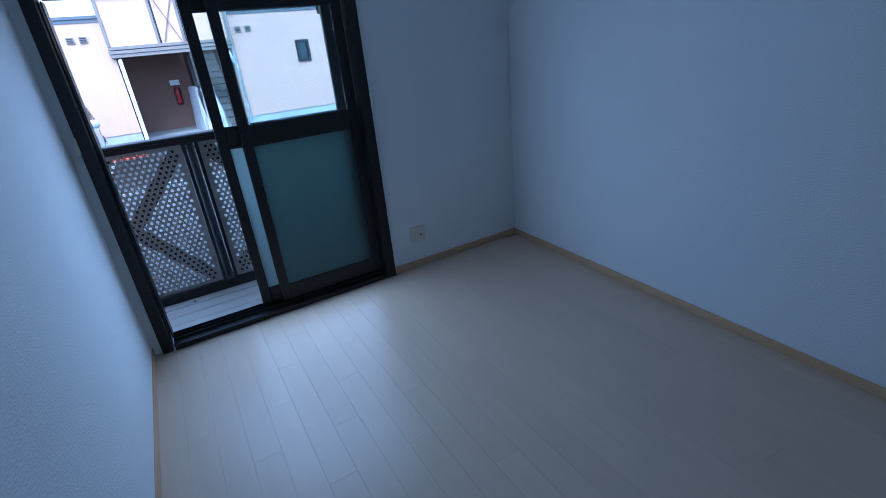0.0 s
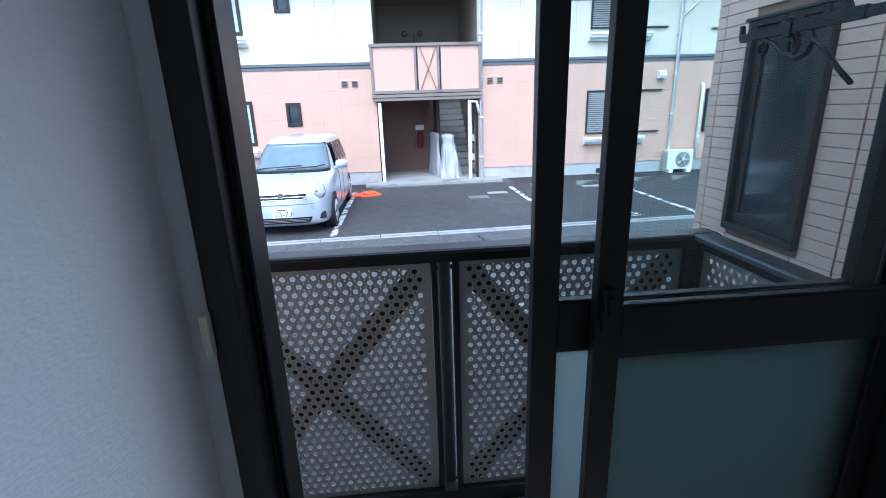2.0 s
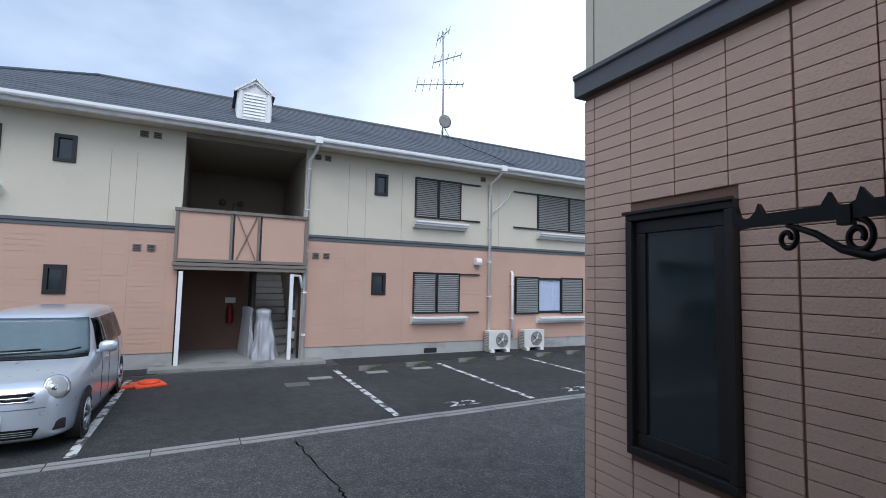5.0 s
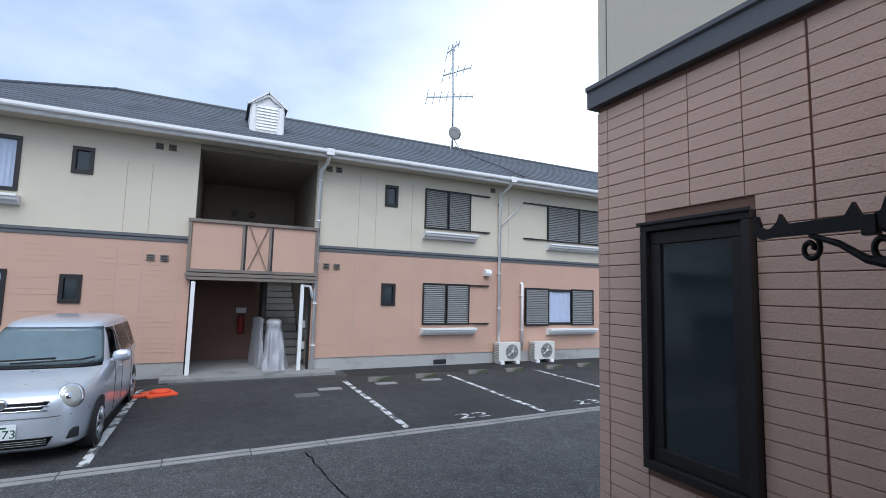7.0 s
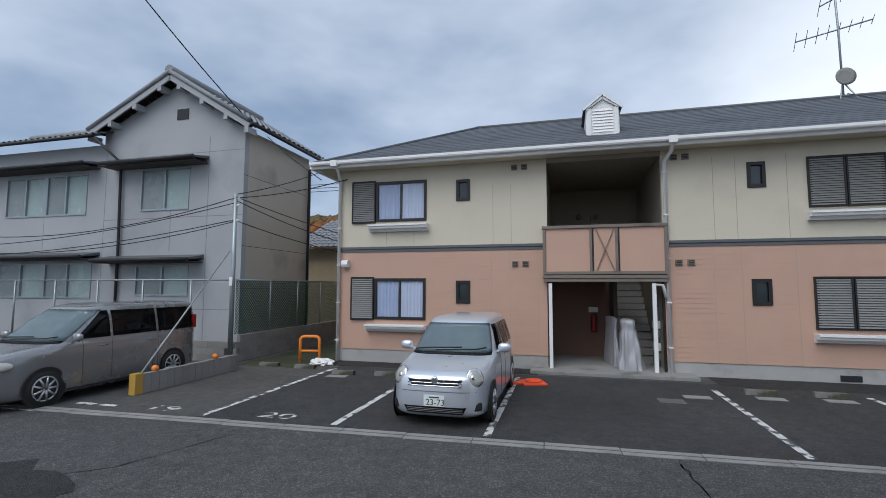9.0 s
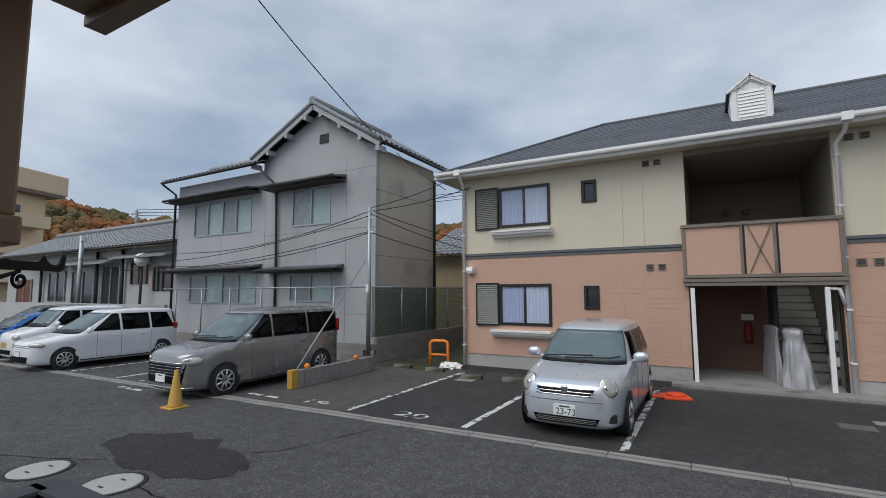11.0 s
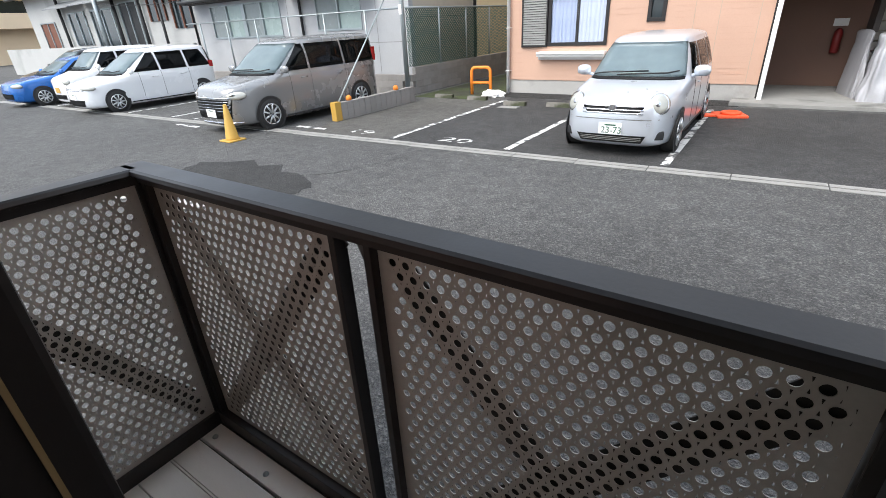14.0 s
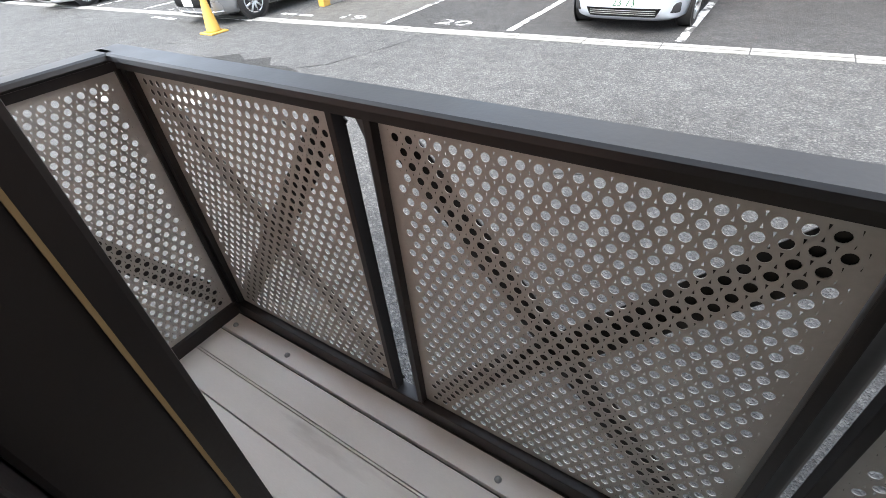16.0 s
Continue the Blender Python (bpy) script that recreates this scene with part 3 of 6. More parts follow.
def brace_x(x0, x1, y):
    for (a, b), dy in (((x0, x1), 0.0), ((x1, x0), 0.006)):
        p, q = Vector((a, y + dy, PZ0 + 0.0)), Vector((b, y + dy, PZ1))
        d = (q - p).normalized()
        n = Vector((-d.z, 0, d.x)) * 0.048
        bm = bmesh.new()
        vs = [bm.verts.new(c) for c in (p - n, q - n, q + n, p + n)]
        f = bm.faces.new(vs)
        ex = bmesh.ops.extrude_face_region(bm, geom=[f])
        bmesh.ops.translate(bm, vec=(0, 0.004, 0), verts=[g for g in ex["geom"] if isinstance(g, bmesh.types.BMVert)])
        part("diagonal_brace", bm, M_BRACE, rail)


for x0, x1 in ((-2.555, -1.605), (-1.456, -0.506), (-0.393, 0.557)):
    brace_x(x0, x1, 4.008)
for xs in (-2.612, 0.637):
    for (ya, yb), dx in (((3.955, 3.28), 0.006),):
        s = -1 if xs < 0 else 1
        p, q = Vector((xs + s * dx, ya, PZ0)), Vector((xs + s * dx, yb, PZ1))
        d = (q - p).normalized()
        n = Vector((0, -d.z, d.y)) * 0.048
        bm = bmesh.new()
        f = bm.faces.new([bm.verts.new(c) for c in (p - n, q - n, q + n, p + n)])
        ex = bmesh.ops.extrude_face_region(bm, geom=[f])
        bmesh.ops.translate(bm, vec=(s * 0.004, 0, 0), verts=[g for g in ex["geom"] if isinstance(g, bmesh.types.BMVert)])
        part("diagonal_brace", bm, M_BRACE, rail)


def top_profile(bm, axis, a, b, c, out):
    """The hand rail: a broad cap over a stepped dark band. c: the line of the sheet; out: the outward sign."""
    pts = [(c - out * 0.075, 1.135), (c - out * 0.07, 1.148), (c - out * 0.06, 1.153), (c + out * 0.022, 1.153), (c + out * 0.03, 1.146), (c + out * 0.03, 1.09),
           (c - out * 0.03, 1.088), (c - out * 0.034, 1.118), (c - out * 0.05, 1.122), (c - out * 0.052, 1.132)]
    prism(bm, pts, axis, a, b)


for axis, a, b, c, out in (("x", -2.64, 0.67, 4.0, 1), ("y", 3.23, 3.96, -2.605, -1), ("y", 3.23, 3.96, 0.63, 1)):
    bm = bmesh.new(); top_profile(bm, axis, a, b, c, out)
    part("top_rail", bm, M_RAIL, rail, "broad dark bronze cap rail")
for d in ((-2.60, 0.62, 3.965, 4.02, -0.10, -0.028), (-2.63, -2.58, 3.235, 3.964, -0.10, -0.028), (0.605, 0.655, 3.235, 3.964, -0.10, -0.028)):
    bpart("bottom_rail", M_RAIL, rail, d, 0.004)
for x0, x1 in ((-2.60, -2.556), (-1.603, -1.580), (-1.480, -1.457), (-0.504, -0.480), (-0.418, -0.394), (0.558, 0.605)):
    bpart("post", M_RAIL, rail, (x0, x1, 3.972, 4.016, -0.027, 1.09), 0.003)
for x, y in ((-1.53, 4.06), (-0.449, 4.06)):
    tpart("outer_stay", M_GREYTRIM, rail, [(x, y, GZ), (x, y, 1.0), (x, 4.03, 1.10)], 0.03)
for x in (-2.605, 0.63):
    for y0 in (3.235, 3.955):
        bpart("post", M_RAIL, rail, (x - 0.02, x + 0.02, y0, y0 + 0.03, -0.027, 1.09), 0.003)
for x in (-2.53, -2.16, -1.10, -0.75, 0.3):
    bm = bmesh.new(); lathe(bm, [(0.013, 0), (0.013, 0.004), (0.009, 0.010), (0.003, 0.013)], (x, 3.897, -0.10), "z", 12)
    part("bolt", bm, M_STEEL, rail)

# ---- the wing of the flat beside the balcony: siding in courses, with its window ----
TX, TY0, TY1 = 1.585, 3.23, 5.47
wing = thing("building_wing", "terracotta brick-pattern siding wing with cream upper floor", "building wing", kind="structure")
WIN = (4.53, 5.12, 0.84, 2.12)
bm = bmesh.new(); pierced(bm, "x", TX + 0.008, 3.6, TY0, TY1, GZ, 2.93, [(WIN[0] + 0.02, WIN[1] - 0.02, WIN[2] + 0.02, WIN[3] - 0.02)])
part("joint_backing", bm, M_JOINT, wing)
bm = bmesh.new(); box(bm, TX - 0.005, 3.6, TY0, TY1 - 0.01, 3.05, 5.6)
part("upper_wall", bm, M_CREAM, wing, "cream siding of the upper floor")
bm = bmesh.new(); box(bm, TX - 0.010, TX - 0.0055, 5.385, 5.389, 3.06, 5.6)
part("wall_joint", bm, M_GREYTRIM, wing)
bm = bmesh.new()
prism(bm, [(TX - 0.045, 2.915), (TX - 0.045, 3.02), (TX - 0.06, 3.03), (TX - 0.06, 3.055), (TX - 0.01, 3.062), (3.6, 3.062), (3.6, 2.915)], "y", TY0 + 0.01, TY1 + 0.05)
part("belt_course", bm, M_GREYTRIM, wing, "dark grey belt course")
wf = thing("window_2", "tall black-framed frosted window in the terracotta wall", "window", kind="structure")
for nm, d in (("frame", (TX - 0.045, TX + 0.03, WIN[0], WIN[1], WIN[3] - 0.045, WIN[3])), ("frame", (TX - 0.045, TX + 0.03, WIN[0], WIN[1], WIN[2], WIN[2] + 0.045)),
              ("frame", (TX - 0.045, TX + 0.03, WIN[0], WIN[0] + 0.04, WIN[2] + 0.046, WIN[3] - 0.046)), ("frame", (TX - 0.045, TX + 0.03, WIN[1] - 0.04, WIN[1], WIN[2] + 0.046, WIN[3] - 0.046)),
              ("sash", (TX - 0.015, TX + 0.025, WIN[0] + 0.041, WIN[1] - 0.041, WIN[3] - 0.115, WIN[3] - 0.047)), ("sash", (TX - 0.015, TX + 0.025, WIN[0] + 0.041, WIN[1] - 0.041, WIN[2] + 0.047, WIN[2] + 0.115)),
              ("sash", (TX - 0.015, TX + 0.025, WIN[0] + 0.041, WIN[0] + 0.105, WIN[2] + 0.116, WIN[3] - 0.116)), ("sash", (TX - 0.015, TX + 0.025, WIN[1] - 0.105, WIN[1] - 0.041, WIN[2] + 0.116, WIN[3] - 0.116))):
    bpart(nm, M_WINFRAME, wf, d, 0.005)
bpart("drip_cap", M_WINFRAME, wf, (TX - 0.062, TX - 0.046, WIN[0] - 0.01, WIN[1] + 0.01, WIN[3] - 0.012, WIN[3] + 0.006), 0.003)
bpart("pane", M_DARKGLASS, wf, (TX + 0.0, TX + 0.008, WIN[0] + 0.10, WIN[1] - 0.10, WIN[2] + 0.11, WIN[3] - 0.11))
bpart("reveal_back", M_BLACK, wf, (TX + 0.05, TX + 0.06, WIN[0], WIN[1], WIN[2], WIN[3]))

# ---- ground ----
bm = bmesh.new()
vs = [bm.verts.new(c) for c in ((-900, -300, GZ), (900, -300, GZ), (900, 1500, GZ), (-900, 1500, GZ))]
bm.faces.new(vs)
ground = structure("ground", bm, M_ASPHALT, "worn grey asphalt of the parking yard", "ground")

bm = bmesh.new(); prism(bm, [(-6.72, 10.19 - SKEW * 6.72), (14.0, 10.19 + SKEW * 14), (14.0, 15.2), (-6.72, 15.2)], "z", GZ, GZ + 0.004)
structure("bay_surface", bm, M_BAY, "darker damp asphalt of the parking bays", "pavement")
bm = bmesh.new(); prism(bm, [(-9.0, 10.19 - SKEW * 9.0), (-6.722, 10.19 - SKEW * 6.72), (-6.722, 14.6), (-9.0, 14.6)], "z", GZ, GZ + 0.004)
structure("worn_bay", bm, M_WORNBAY, "pale worn surface of one parking bay", "pavement")

# ---- the block of flats opposite ----
FY = 16.04
FX0, FX1 = -7.28, 17.5
ST0, ST1 = -1.14, 1.72
BAND = 2.86
flats = thing("apartment_building", "two-storey flats, peach siding below and cream above", "apartment building")
HL = [(-6.10, -4.54, 0.82, 2.01), (-3.65, -3.25, 1.31, 1.94), (3.64, 4.06, 1.34, 1.97), (4.93, 6.45, 0.80, 2.0), (8.55, 11.48, 0.76, 1.96), (13.9, 15.3, 0.76, 1.96)]
HU = [(-6.08, -4.52, 3.66, 4.86), (-3.645, -3.24, 4.19, 4.80), (3.65, 4.05, 4.19, 4.82), (4.92, 6.45, 3.66, 4.85), (9.48, 12.33, 3.60, 4.80), (13.9, 15.3, 3.6, 4.8)]


def wall_piece(name, x0, x1, z0, z1, holes, material, label=""):
    bm = bmesh.new()
    pierced(bm, "y", FY, FY + 0.16, x0, x1, z0, z1, [h for h in holes if x0 < h[0] < x1])
    return part(name, bm, material, flats, label)


lower_l = wall_piece("lower_wall", FX0, ST0, -0.04, BAND - 0.08, HL, M_PEACH, "peach lower siding")
lower_r = wall_piece("lower_wall", ST1, FX1, -0.06, BAND - 0.08, HL, M_PEACH, "peach lower siding")
upper_l = wall_piece("upper_wall", FX0, ST0, BAND + 0.08, 5.25, HU, M_CREAM, "cream upper siding")
upper_r = wall_piece("upper_wall", ST1, FX1, BAND + 0.08, 5.25, HU, M_CREAM, "cream upper siding")
bpart("plinth", M_PLINTH, flats, (FX0 + 0.01, ST0, FY + 0.02, FY + 0.16, GZ, -0.041))
bpart("plinth", M_PLINTH, flats, (ST1, FX1, FY + 0.02, FY + 0.16, GZ, -0.061))
for x0, x1 in ((FX0 - 0.02, ST0), (ST1, FX1)):
    bm = bmesh.new()
    prism(bm, [(FY + 0.1, BAND - 0.08), (FY - 0.02, BAND - 0.08), (FY - 0.02, BAND - 0.01), (FY - 0.045, BAND + 0.01), (FY - 0.045, BAND + 0.075), (FY + 0.1, BAND + 0.08)], "x", x0, x1)
    part("belt_course", bm, M_GREYTRIM, flats)
bpart("side_wall", M_CREAM, flats, (FX0, FX0 + 0.16, FY + 0.161, 23.0, BAND, 5.25))
bpart("side_wall", M_PEACH, flats, (FX0, FX0 + 0.16, FY + 0.161, 23.0, GZ, BAND - 0.001))
bpart("side_wall", M_CREAM, flats, (FX1 - 0.16, FX1, FY + 0.161, 23.0, GZ, 5.25))
bpart("back_wall", M_CREAM, flats, (FX0, FX1, 23.0, 23.16, GZ, 5.25))
# stairwell; its shade is painted into the darkened wall and lining colours
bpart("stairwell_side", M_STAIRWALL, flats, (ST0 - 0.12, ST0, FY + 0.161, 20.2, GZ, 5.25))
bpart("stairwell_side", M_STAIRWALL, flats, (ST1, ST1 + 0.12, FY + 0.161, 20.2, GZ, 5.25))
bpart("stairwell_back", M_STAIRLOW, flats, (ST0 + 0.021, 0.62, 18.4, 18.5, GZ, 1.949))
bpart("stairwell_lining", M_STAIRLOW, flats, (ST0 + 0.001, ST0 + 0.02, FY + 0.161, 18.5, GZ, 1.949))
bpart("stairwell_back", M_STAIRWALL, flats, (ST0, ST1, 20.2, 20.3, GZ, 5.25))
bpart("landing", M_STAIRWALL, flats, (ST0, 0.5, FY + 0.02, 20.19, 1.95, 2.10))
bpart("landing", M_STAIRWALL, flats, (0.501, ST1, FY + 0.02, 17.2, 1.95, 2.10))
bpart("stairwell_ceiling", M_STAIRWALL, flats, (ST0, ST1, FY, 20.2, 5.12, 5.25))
bpart("entrance_slab", M_GUTTER, flats, (ST0 - 0.45, 2.3, 15.40, 20.2, GZ, -0.33), 0.01)
for i in range(11):
    bpart("stair_step", M_PLINTH, flats, (0.75, ST1 - 0.02, 17.3 + 0.25 * i, 17.6 + 0.25 * i, -0.33 + 0.2 * i, -0.15 + 0.2 * i), 0.005)
bpart("stair_string", M_DARKWOOD, flats, (0.60, 0.70, 17.15, 18.39, 0.9, 2.0))
for x in (ST0 + 0.06, 1.44):
    bpart("post", M_WHITE, flats, (x - 0.04, x + 0.05, 15.86, 15.95, -0.33, 1.86), 0.006)
for x in (ST0 - 0.02, ST1 - 0.06):
    bpart("dark_jamb", M_WINFRAME, flats, (x, x + 0.05, FY - 0.004, FY + 0.10, -0.33, 1.9), 0.003)
# balcony over the entrance
bal = bpart("balcony_panel", M_PEACH, flats, (-1.17, 1.71, 15.86, 15.94, 2.12, 3.30), 0.003, "peach balcony front panel")
for d in ((-1.27, 1.80, 15.81, 16.0, 3.29, 3.37), (-1.25, 1.78, 15.83, 16.0, 2.09, 2.17), (-1.27, 1.80, 15.82, 16.02, 1.99, 2.07), (-1.24, 1.77, 15.84, 16.02, 1.90, 1.985)):
    bpart("balcony_rail", M_BALTRIM, bal, d, 0.008)
for x0, x1 in ((-1.25, -1.18), (-0.07, -0.01), (0.56, 0.62), (1.71, 1.78)):
    bpart("balcony_post", M_BALTRIM, bal, (x0, x1, 15.825, 15.862, 2.171, 3.289), 0.004)
for x0, x1 in ((-0.008, 0.035), (0.625, 0.665)):
    bpart("balcony_gap", M_BLACK, bal, (x0, x1, 15.850, 15.862, 2.171, 3.289), 0.002)
for (xa, xb), dy in (((0.09, 0.53), 0.0), ((0.53, 0.09), 0.008)):
    bar_between(bal, (xa, 15.853 - dy, 2.19), (xb, 15.853 - dy, 3.27), 0.07, 0.012, M_BALTRIM, "cross_brace")
for x in (-1.21, 1.69):
    bpart("balcony_side", M_PEACH, bal, (x, x + 0.06, 15.945, FY - 0.002, 2.08, 3.28))
tpart("hand_rail", M_BLACK, flats, [(-0.1, 16.6, 3.42), (1.4, 16.6, 3.46)], 0.02)
tpart("hand_rail_post", M_BLACK, flats, [(-0.05, 16.6, 2.1), (0.0, 16.6, 3.7)], 0.018)
for x in (-0.2, 0.35):
    bm = bmesh.new(); lathe(bm, [(0.10, 0.0), (0.10, -0.12), (0.06, -0.16)], (x, 20.19, 4.2), "y", 14)
    part("wall_lamp", bm, M_BALTRIM, flats)


def window_unit(x0, x1, z0, z1, curtain=None, mull=1, parent_name="window", shutters=()):
    """A black aluminium window in its opening; shutters: (x0, x1) stretches closed by louvred leaves."""
    w = new(parent_name)
    w.parent = flats
    y = FY
    for d in ((x0, x1, y - 0.035, y + 0.08, z1 - 0.085, z1), (x0, x1, y - 0.035, y + 0.08, z0, z0 + 0.085), (x0, x0 + 0.08, y - 0.035, y + 0.08, z0 + 0.086, z1 - 0.086), (x1 - 0.08, x1, y - 0.035, y + 0.08, z0 + 0.086, z1 - 0.086)):
        bpart("frame", M_WINFRAME, w, d, 0.004)
    for i in range(1, mull + 1):
        x = x0 + (x1 - x0) * i / (mull + 1)
        bpart("mullion", M_WINFRAME, w, (x - 0.035, x + 0.035, y - 0.01, y + 0.07, z0 + 0.086, z1 - 0.086), 0.003)
    if curtain:
        bm = bmesh.new()
        bm.faces.new([bm.verts.new(p) for p in ((x0 + 0.05, y - 0.012, z0 + 0.05), (x1 - 0.05, y - 0.012, z0 + 0.05), (x1 - 0.05, y - 0.012, z1 - 0.05), (x0 + 0.05, y - 0.012, z1 - 0.05))])
        part("pane", bm, M_CLEAR, w, "", False)
        for k in range(mull + 1):
            a, b = x0 + 0.06 + (x1 - x0 - 0.1) * k / (mull + 1), x0 + 0.04 + (x1 - x0 - 0.1) * (k + 1) / (mull + 1)
            bm = bmesh.new()
            n = 40
            for back in (0.0, 0.004):
                vv = [[bm.verts.new((a + (b - a) * i / n, y + 0.012 + back + 0.010 * math.sin(i * 1.05 + 0.7 * math.sin(i * 0.37 + k)) * (1 if zz == z0 else 0.7), zz)) for i in range(n + 1)] for zz in (z0, z1)]
                for i in range(n):
                    bm.faces.new((vv[0][i], vv[0][i + 1], vv[1][i + 1], vv[1][i]))
            part("curtain", bm, curtain[k % len(curtain)], w)
        # black sheet added for the unlit interior behind the curtains
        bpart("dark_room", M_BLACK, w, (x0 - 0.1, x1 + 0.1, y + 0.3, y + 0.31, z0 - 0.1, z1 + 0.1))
    else:
        bpart("pane", M_DARKGLASS, w, (x0 + 0.05, x1 - 0.05, y + 0.03, y + 0.038, z0 + 0.05, z1 - 0.05))
    return w


def shutter(x0, x1, z0, z1, slat_mesh=[None]):
    s = new("shutter")
    s.parent = flats
    y = FY - 0.045
    for d in ((x0, x1, y - 0.02, y + 0.04, z1 - 0.035, z1), (x0, x1, y - 0.02, y + 0.04, z0, z0 + 0.035), (x0, x0 + 0.035, y - 0.02, y + 0.04, z0 + 0.036, z1 - 0.036), (x1 - 0.035, x1, y - 0.02, y + 0.04, z0 + 0.036, z1 - 0.036)):
        bpart("frame", M_WINFRAME, s, d, 0.003)
    bpart("backing", M_WINFRAME, s, (x0 + 0.03, x1 - 0.03, y + 0.022, y + 0.034, z0 + 0.03, z1 - 0.03))
    n = int((z1 - z0 - 0.08) / 0.056)
    for i in range(n):
        z = z0 + 0.045 + (z1 - z0 - 0.09) * (i + 0.5) / n
        bm = bmesh.new()
        prism(bm, [(y + 0.018, z + 0.026), (y - 0.010, z - 0.018), (y - 0.006, z - 0.022), (y + 0.022, z + 0.022)], "x", x0 + 0.036, x1 - 0.036)
        part("slat", bm, M_SHUT, s)
    return s


def flower_sill(x0, x1, z):
    bm = bmesh.new()
    prism(bm, [(FY - 0.001, z - 0.20), (FY - 0.10, z - 0.20), (FY - 0.13, z - 0.13), (FY - 0.22, z - 0.12), (FY - 0.24, z - 0.06), (FY - 0.27, z - 0.05), (FY - 0.27, z), (FY - 0.001, z)], "x", x0, x1)
    return part("window_sill", bm, M_WHITE, flats, "white moulded sill ledge")


cc = (M_CURTAIN, M_CURTAIN2)
window_unit(*HL[0], cc); window_unit(*HU[0], cc)
window_unit(*HL[1], None, 0); window_unit(*HU[1], None, 0); window_unit(*HL[2], None, 0); window_unit(*HU[2], None, 0)
window_unit(*HL[3], None, 1); window_unit(*HU[3], None, 1); window_unit(*HL[4], cc, 2); window_unit(*HU[4], None, 1)
shutter(-6.84, -6.11, 0.80, 2.05); shutter(-6.84, -6.09, 3.64, 4.90)
for z0, z1 in ((0.79, 2.02), (3.645, 4.865)):
    shutter(4.91, 5.67, z0, z1); shutter(5.69, 6.47, z0, z1)
    for z in (z0 + 0.03, z1 - 0.03):
        bpart("shutter_rail", M_WINFRAME, flats, (6.475, 7.17, FY - 0.06, FY - 0.002, z - 0.02, z + 0.02), 0.003)
shutter(8.57, 9.53, 0.74, 1.98); shutter(10.5, 11.48, 0.74, 1.98)
shutter(9.46, 10.83, 3.57, 4.82); shutter(10.85, 12.23, 3.57, 4.82)
for z in (3.61, 4.80):
    bpart("shutter_rail", M_WINFRAME, flats, (8.48, 9.45, FY - 0.06, FY - 0.002, z - 0.02, z + 0.02), 0.003)
for x0, x1, z in ((-6.31, -4.51, 0.69), (-6.25, -4.45, 3.57), (4.86, 6.65, 0.70), (4.86, 6.65, 3.54), (9.43, 11.5, 0.64), (9.43, 11.9, 3.48)):
    flower_sill(x0, x1, z)

# roof of the flats: hipped, in slate courses
EX0, EX1, EY0, EY1, EZ, RY, RZ = -7.89, 18.0, 15.42, 23.6, 5.36, 19.5, 7.46
HIPX = EX0 + 4.3
bm = bmesh.new()
c = [bm.verts.new(p) for p in ((EX0, EY0, EZ), (EX1, EY0, EZ), (EX1, EY1, EZ), (EX0, EY1, EZ), (HIPX, RY, RZ), (EX1, RY, RZ))]
for f in ((0, 1, 5, 4), (2, 3, 4, 5), (3, 0, 4), (1, 2, 5)):
    bm.faces.new([c[i] for i in f])
roof = part("roof", bm, M_ROOF, flats, "dark slate shingle hip roof")
NC = 17
for i in range(NC):
    a, b = i / NC, (i + 1.08) / NC
    def slope(t, lift):
        return EY0 + (RY - EY0) * t, EZ + (RZ - EZ) * t + lift
    (ya, za), (yb, zb) = slope(a, 0.028), slope(min(b, 1), 0.010)
    xa, xb = EX0 + (HIPX - EX0) * a, EX0 + (HIPX - EX0) * min(b, 1)
    bm = bmesh.new()
    q = [bm.verts.new(p) for p in ((xa, ya, za), (EX1, ya, za), (EX1, yb, zb), (xb, yb, zb), (xa, ya, za - 0.02), (EX1, ya, za - 0.02))]
    bm.faces.new((q[0], q[1], q[2], q[3])); bm.faces.new((q[4], q[5], q[1], q[0]))
    part("shingle_course", bm, M_ROOF, roof)
tpart("ridge_cap", M_GREYTRIM, roof, [(HIPX - 0.1, RY, RZ + 0.02), (EX1, RY, RZ + 0.02)], 0.06)
tpart("hip_cap", M_ROOF, roof, [(EX0, EY0, EZ + 0.03), (HIPX, RY, RZ + 0.03)], 0.05)
bpart("soffit", M_CREAM, flats, (EX0 + 0.08, EX1, EY0 + 0.08, 23.4, 5.251, 5.30))
bm = bmesh.new()
prism(bm, [(EY0 + 0.10, 5.22), (EY0 + 0.02, 5.22), (EY0 + 0.02, 5.30), (EY0 - 0.10, 5.30), (EY0 - 0.12, 5.335), (EY0 - 0.12, 5.40), (EY0 - 0.09, 5.405), (EY0 - 0.08, 5.34), (EY0 + 0.05, 5.34), (EY0 + 0.10, 5.36)], "x", EX0 - 0.02, EX1)
part("gutter", bm, M_WHITE, flats, "white eaves gutter and fascia")
bpart("side_gutter", M_WHITE, flats, (EX0 - 0.10, EX0 + 0.05, EY0 + 0.051, EY1, 5.24, 5.40), 0.01)


def downpipe(x, ztop, zbot, hopper=True):
    p = tpart("downpipe", M_WHITE, flats, [(x, FY - 0.09, zbot), (x, FY - 0.09, 4.95), (x + 0.10, EY0 + 0.2, 5.12), (x + 0.10, EY0 - 0.02, 5.30)] if hopper else [(x, FY - 0.09, zbot), (x, FY - 0.09, ztop - 0.06), (x, FY - 0.03, ztop)], 0.045)
    if hopper:
        bpart("hopper", M_WHITE, p, (x + 0.0, x + 0.20, EY0 - 0.13, EY0 + 0.05, 5.24, 5.42), 0.01)
    for z in np.arange(zbot + 0.6, min(ztop, 4.8), 1.1):
        bpart("pipe_clip", M_WHITE, p, (x - 0.055, x + 0.055, FY - 0.14, FY - 0.002, z, z + 0.025))


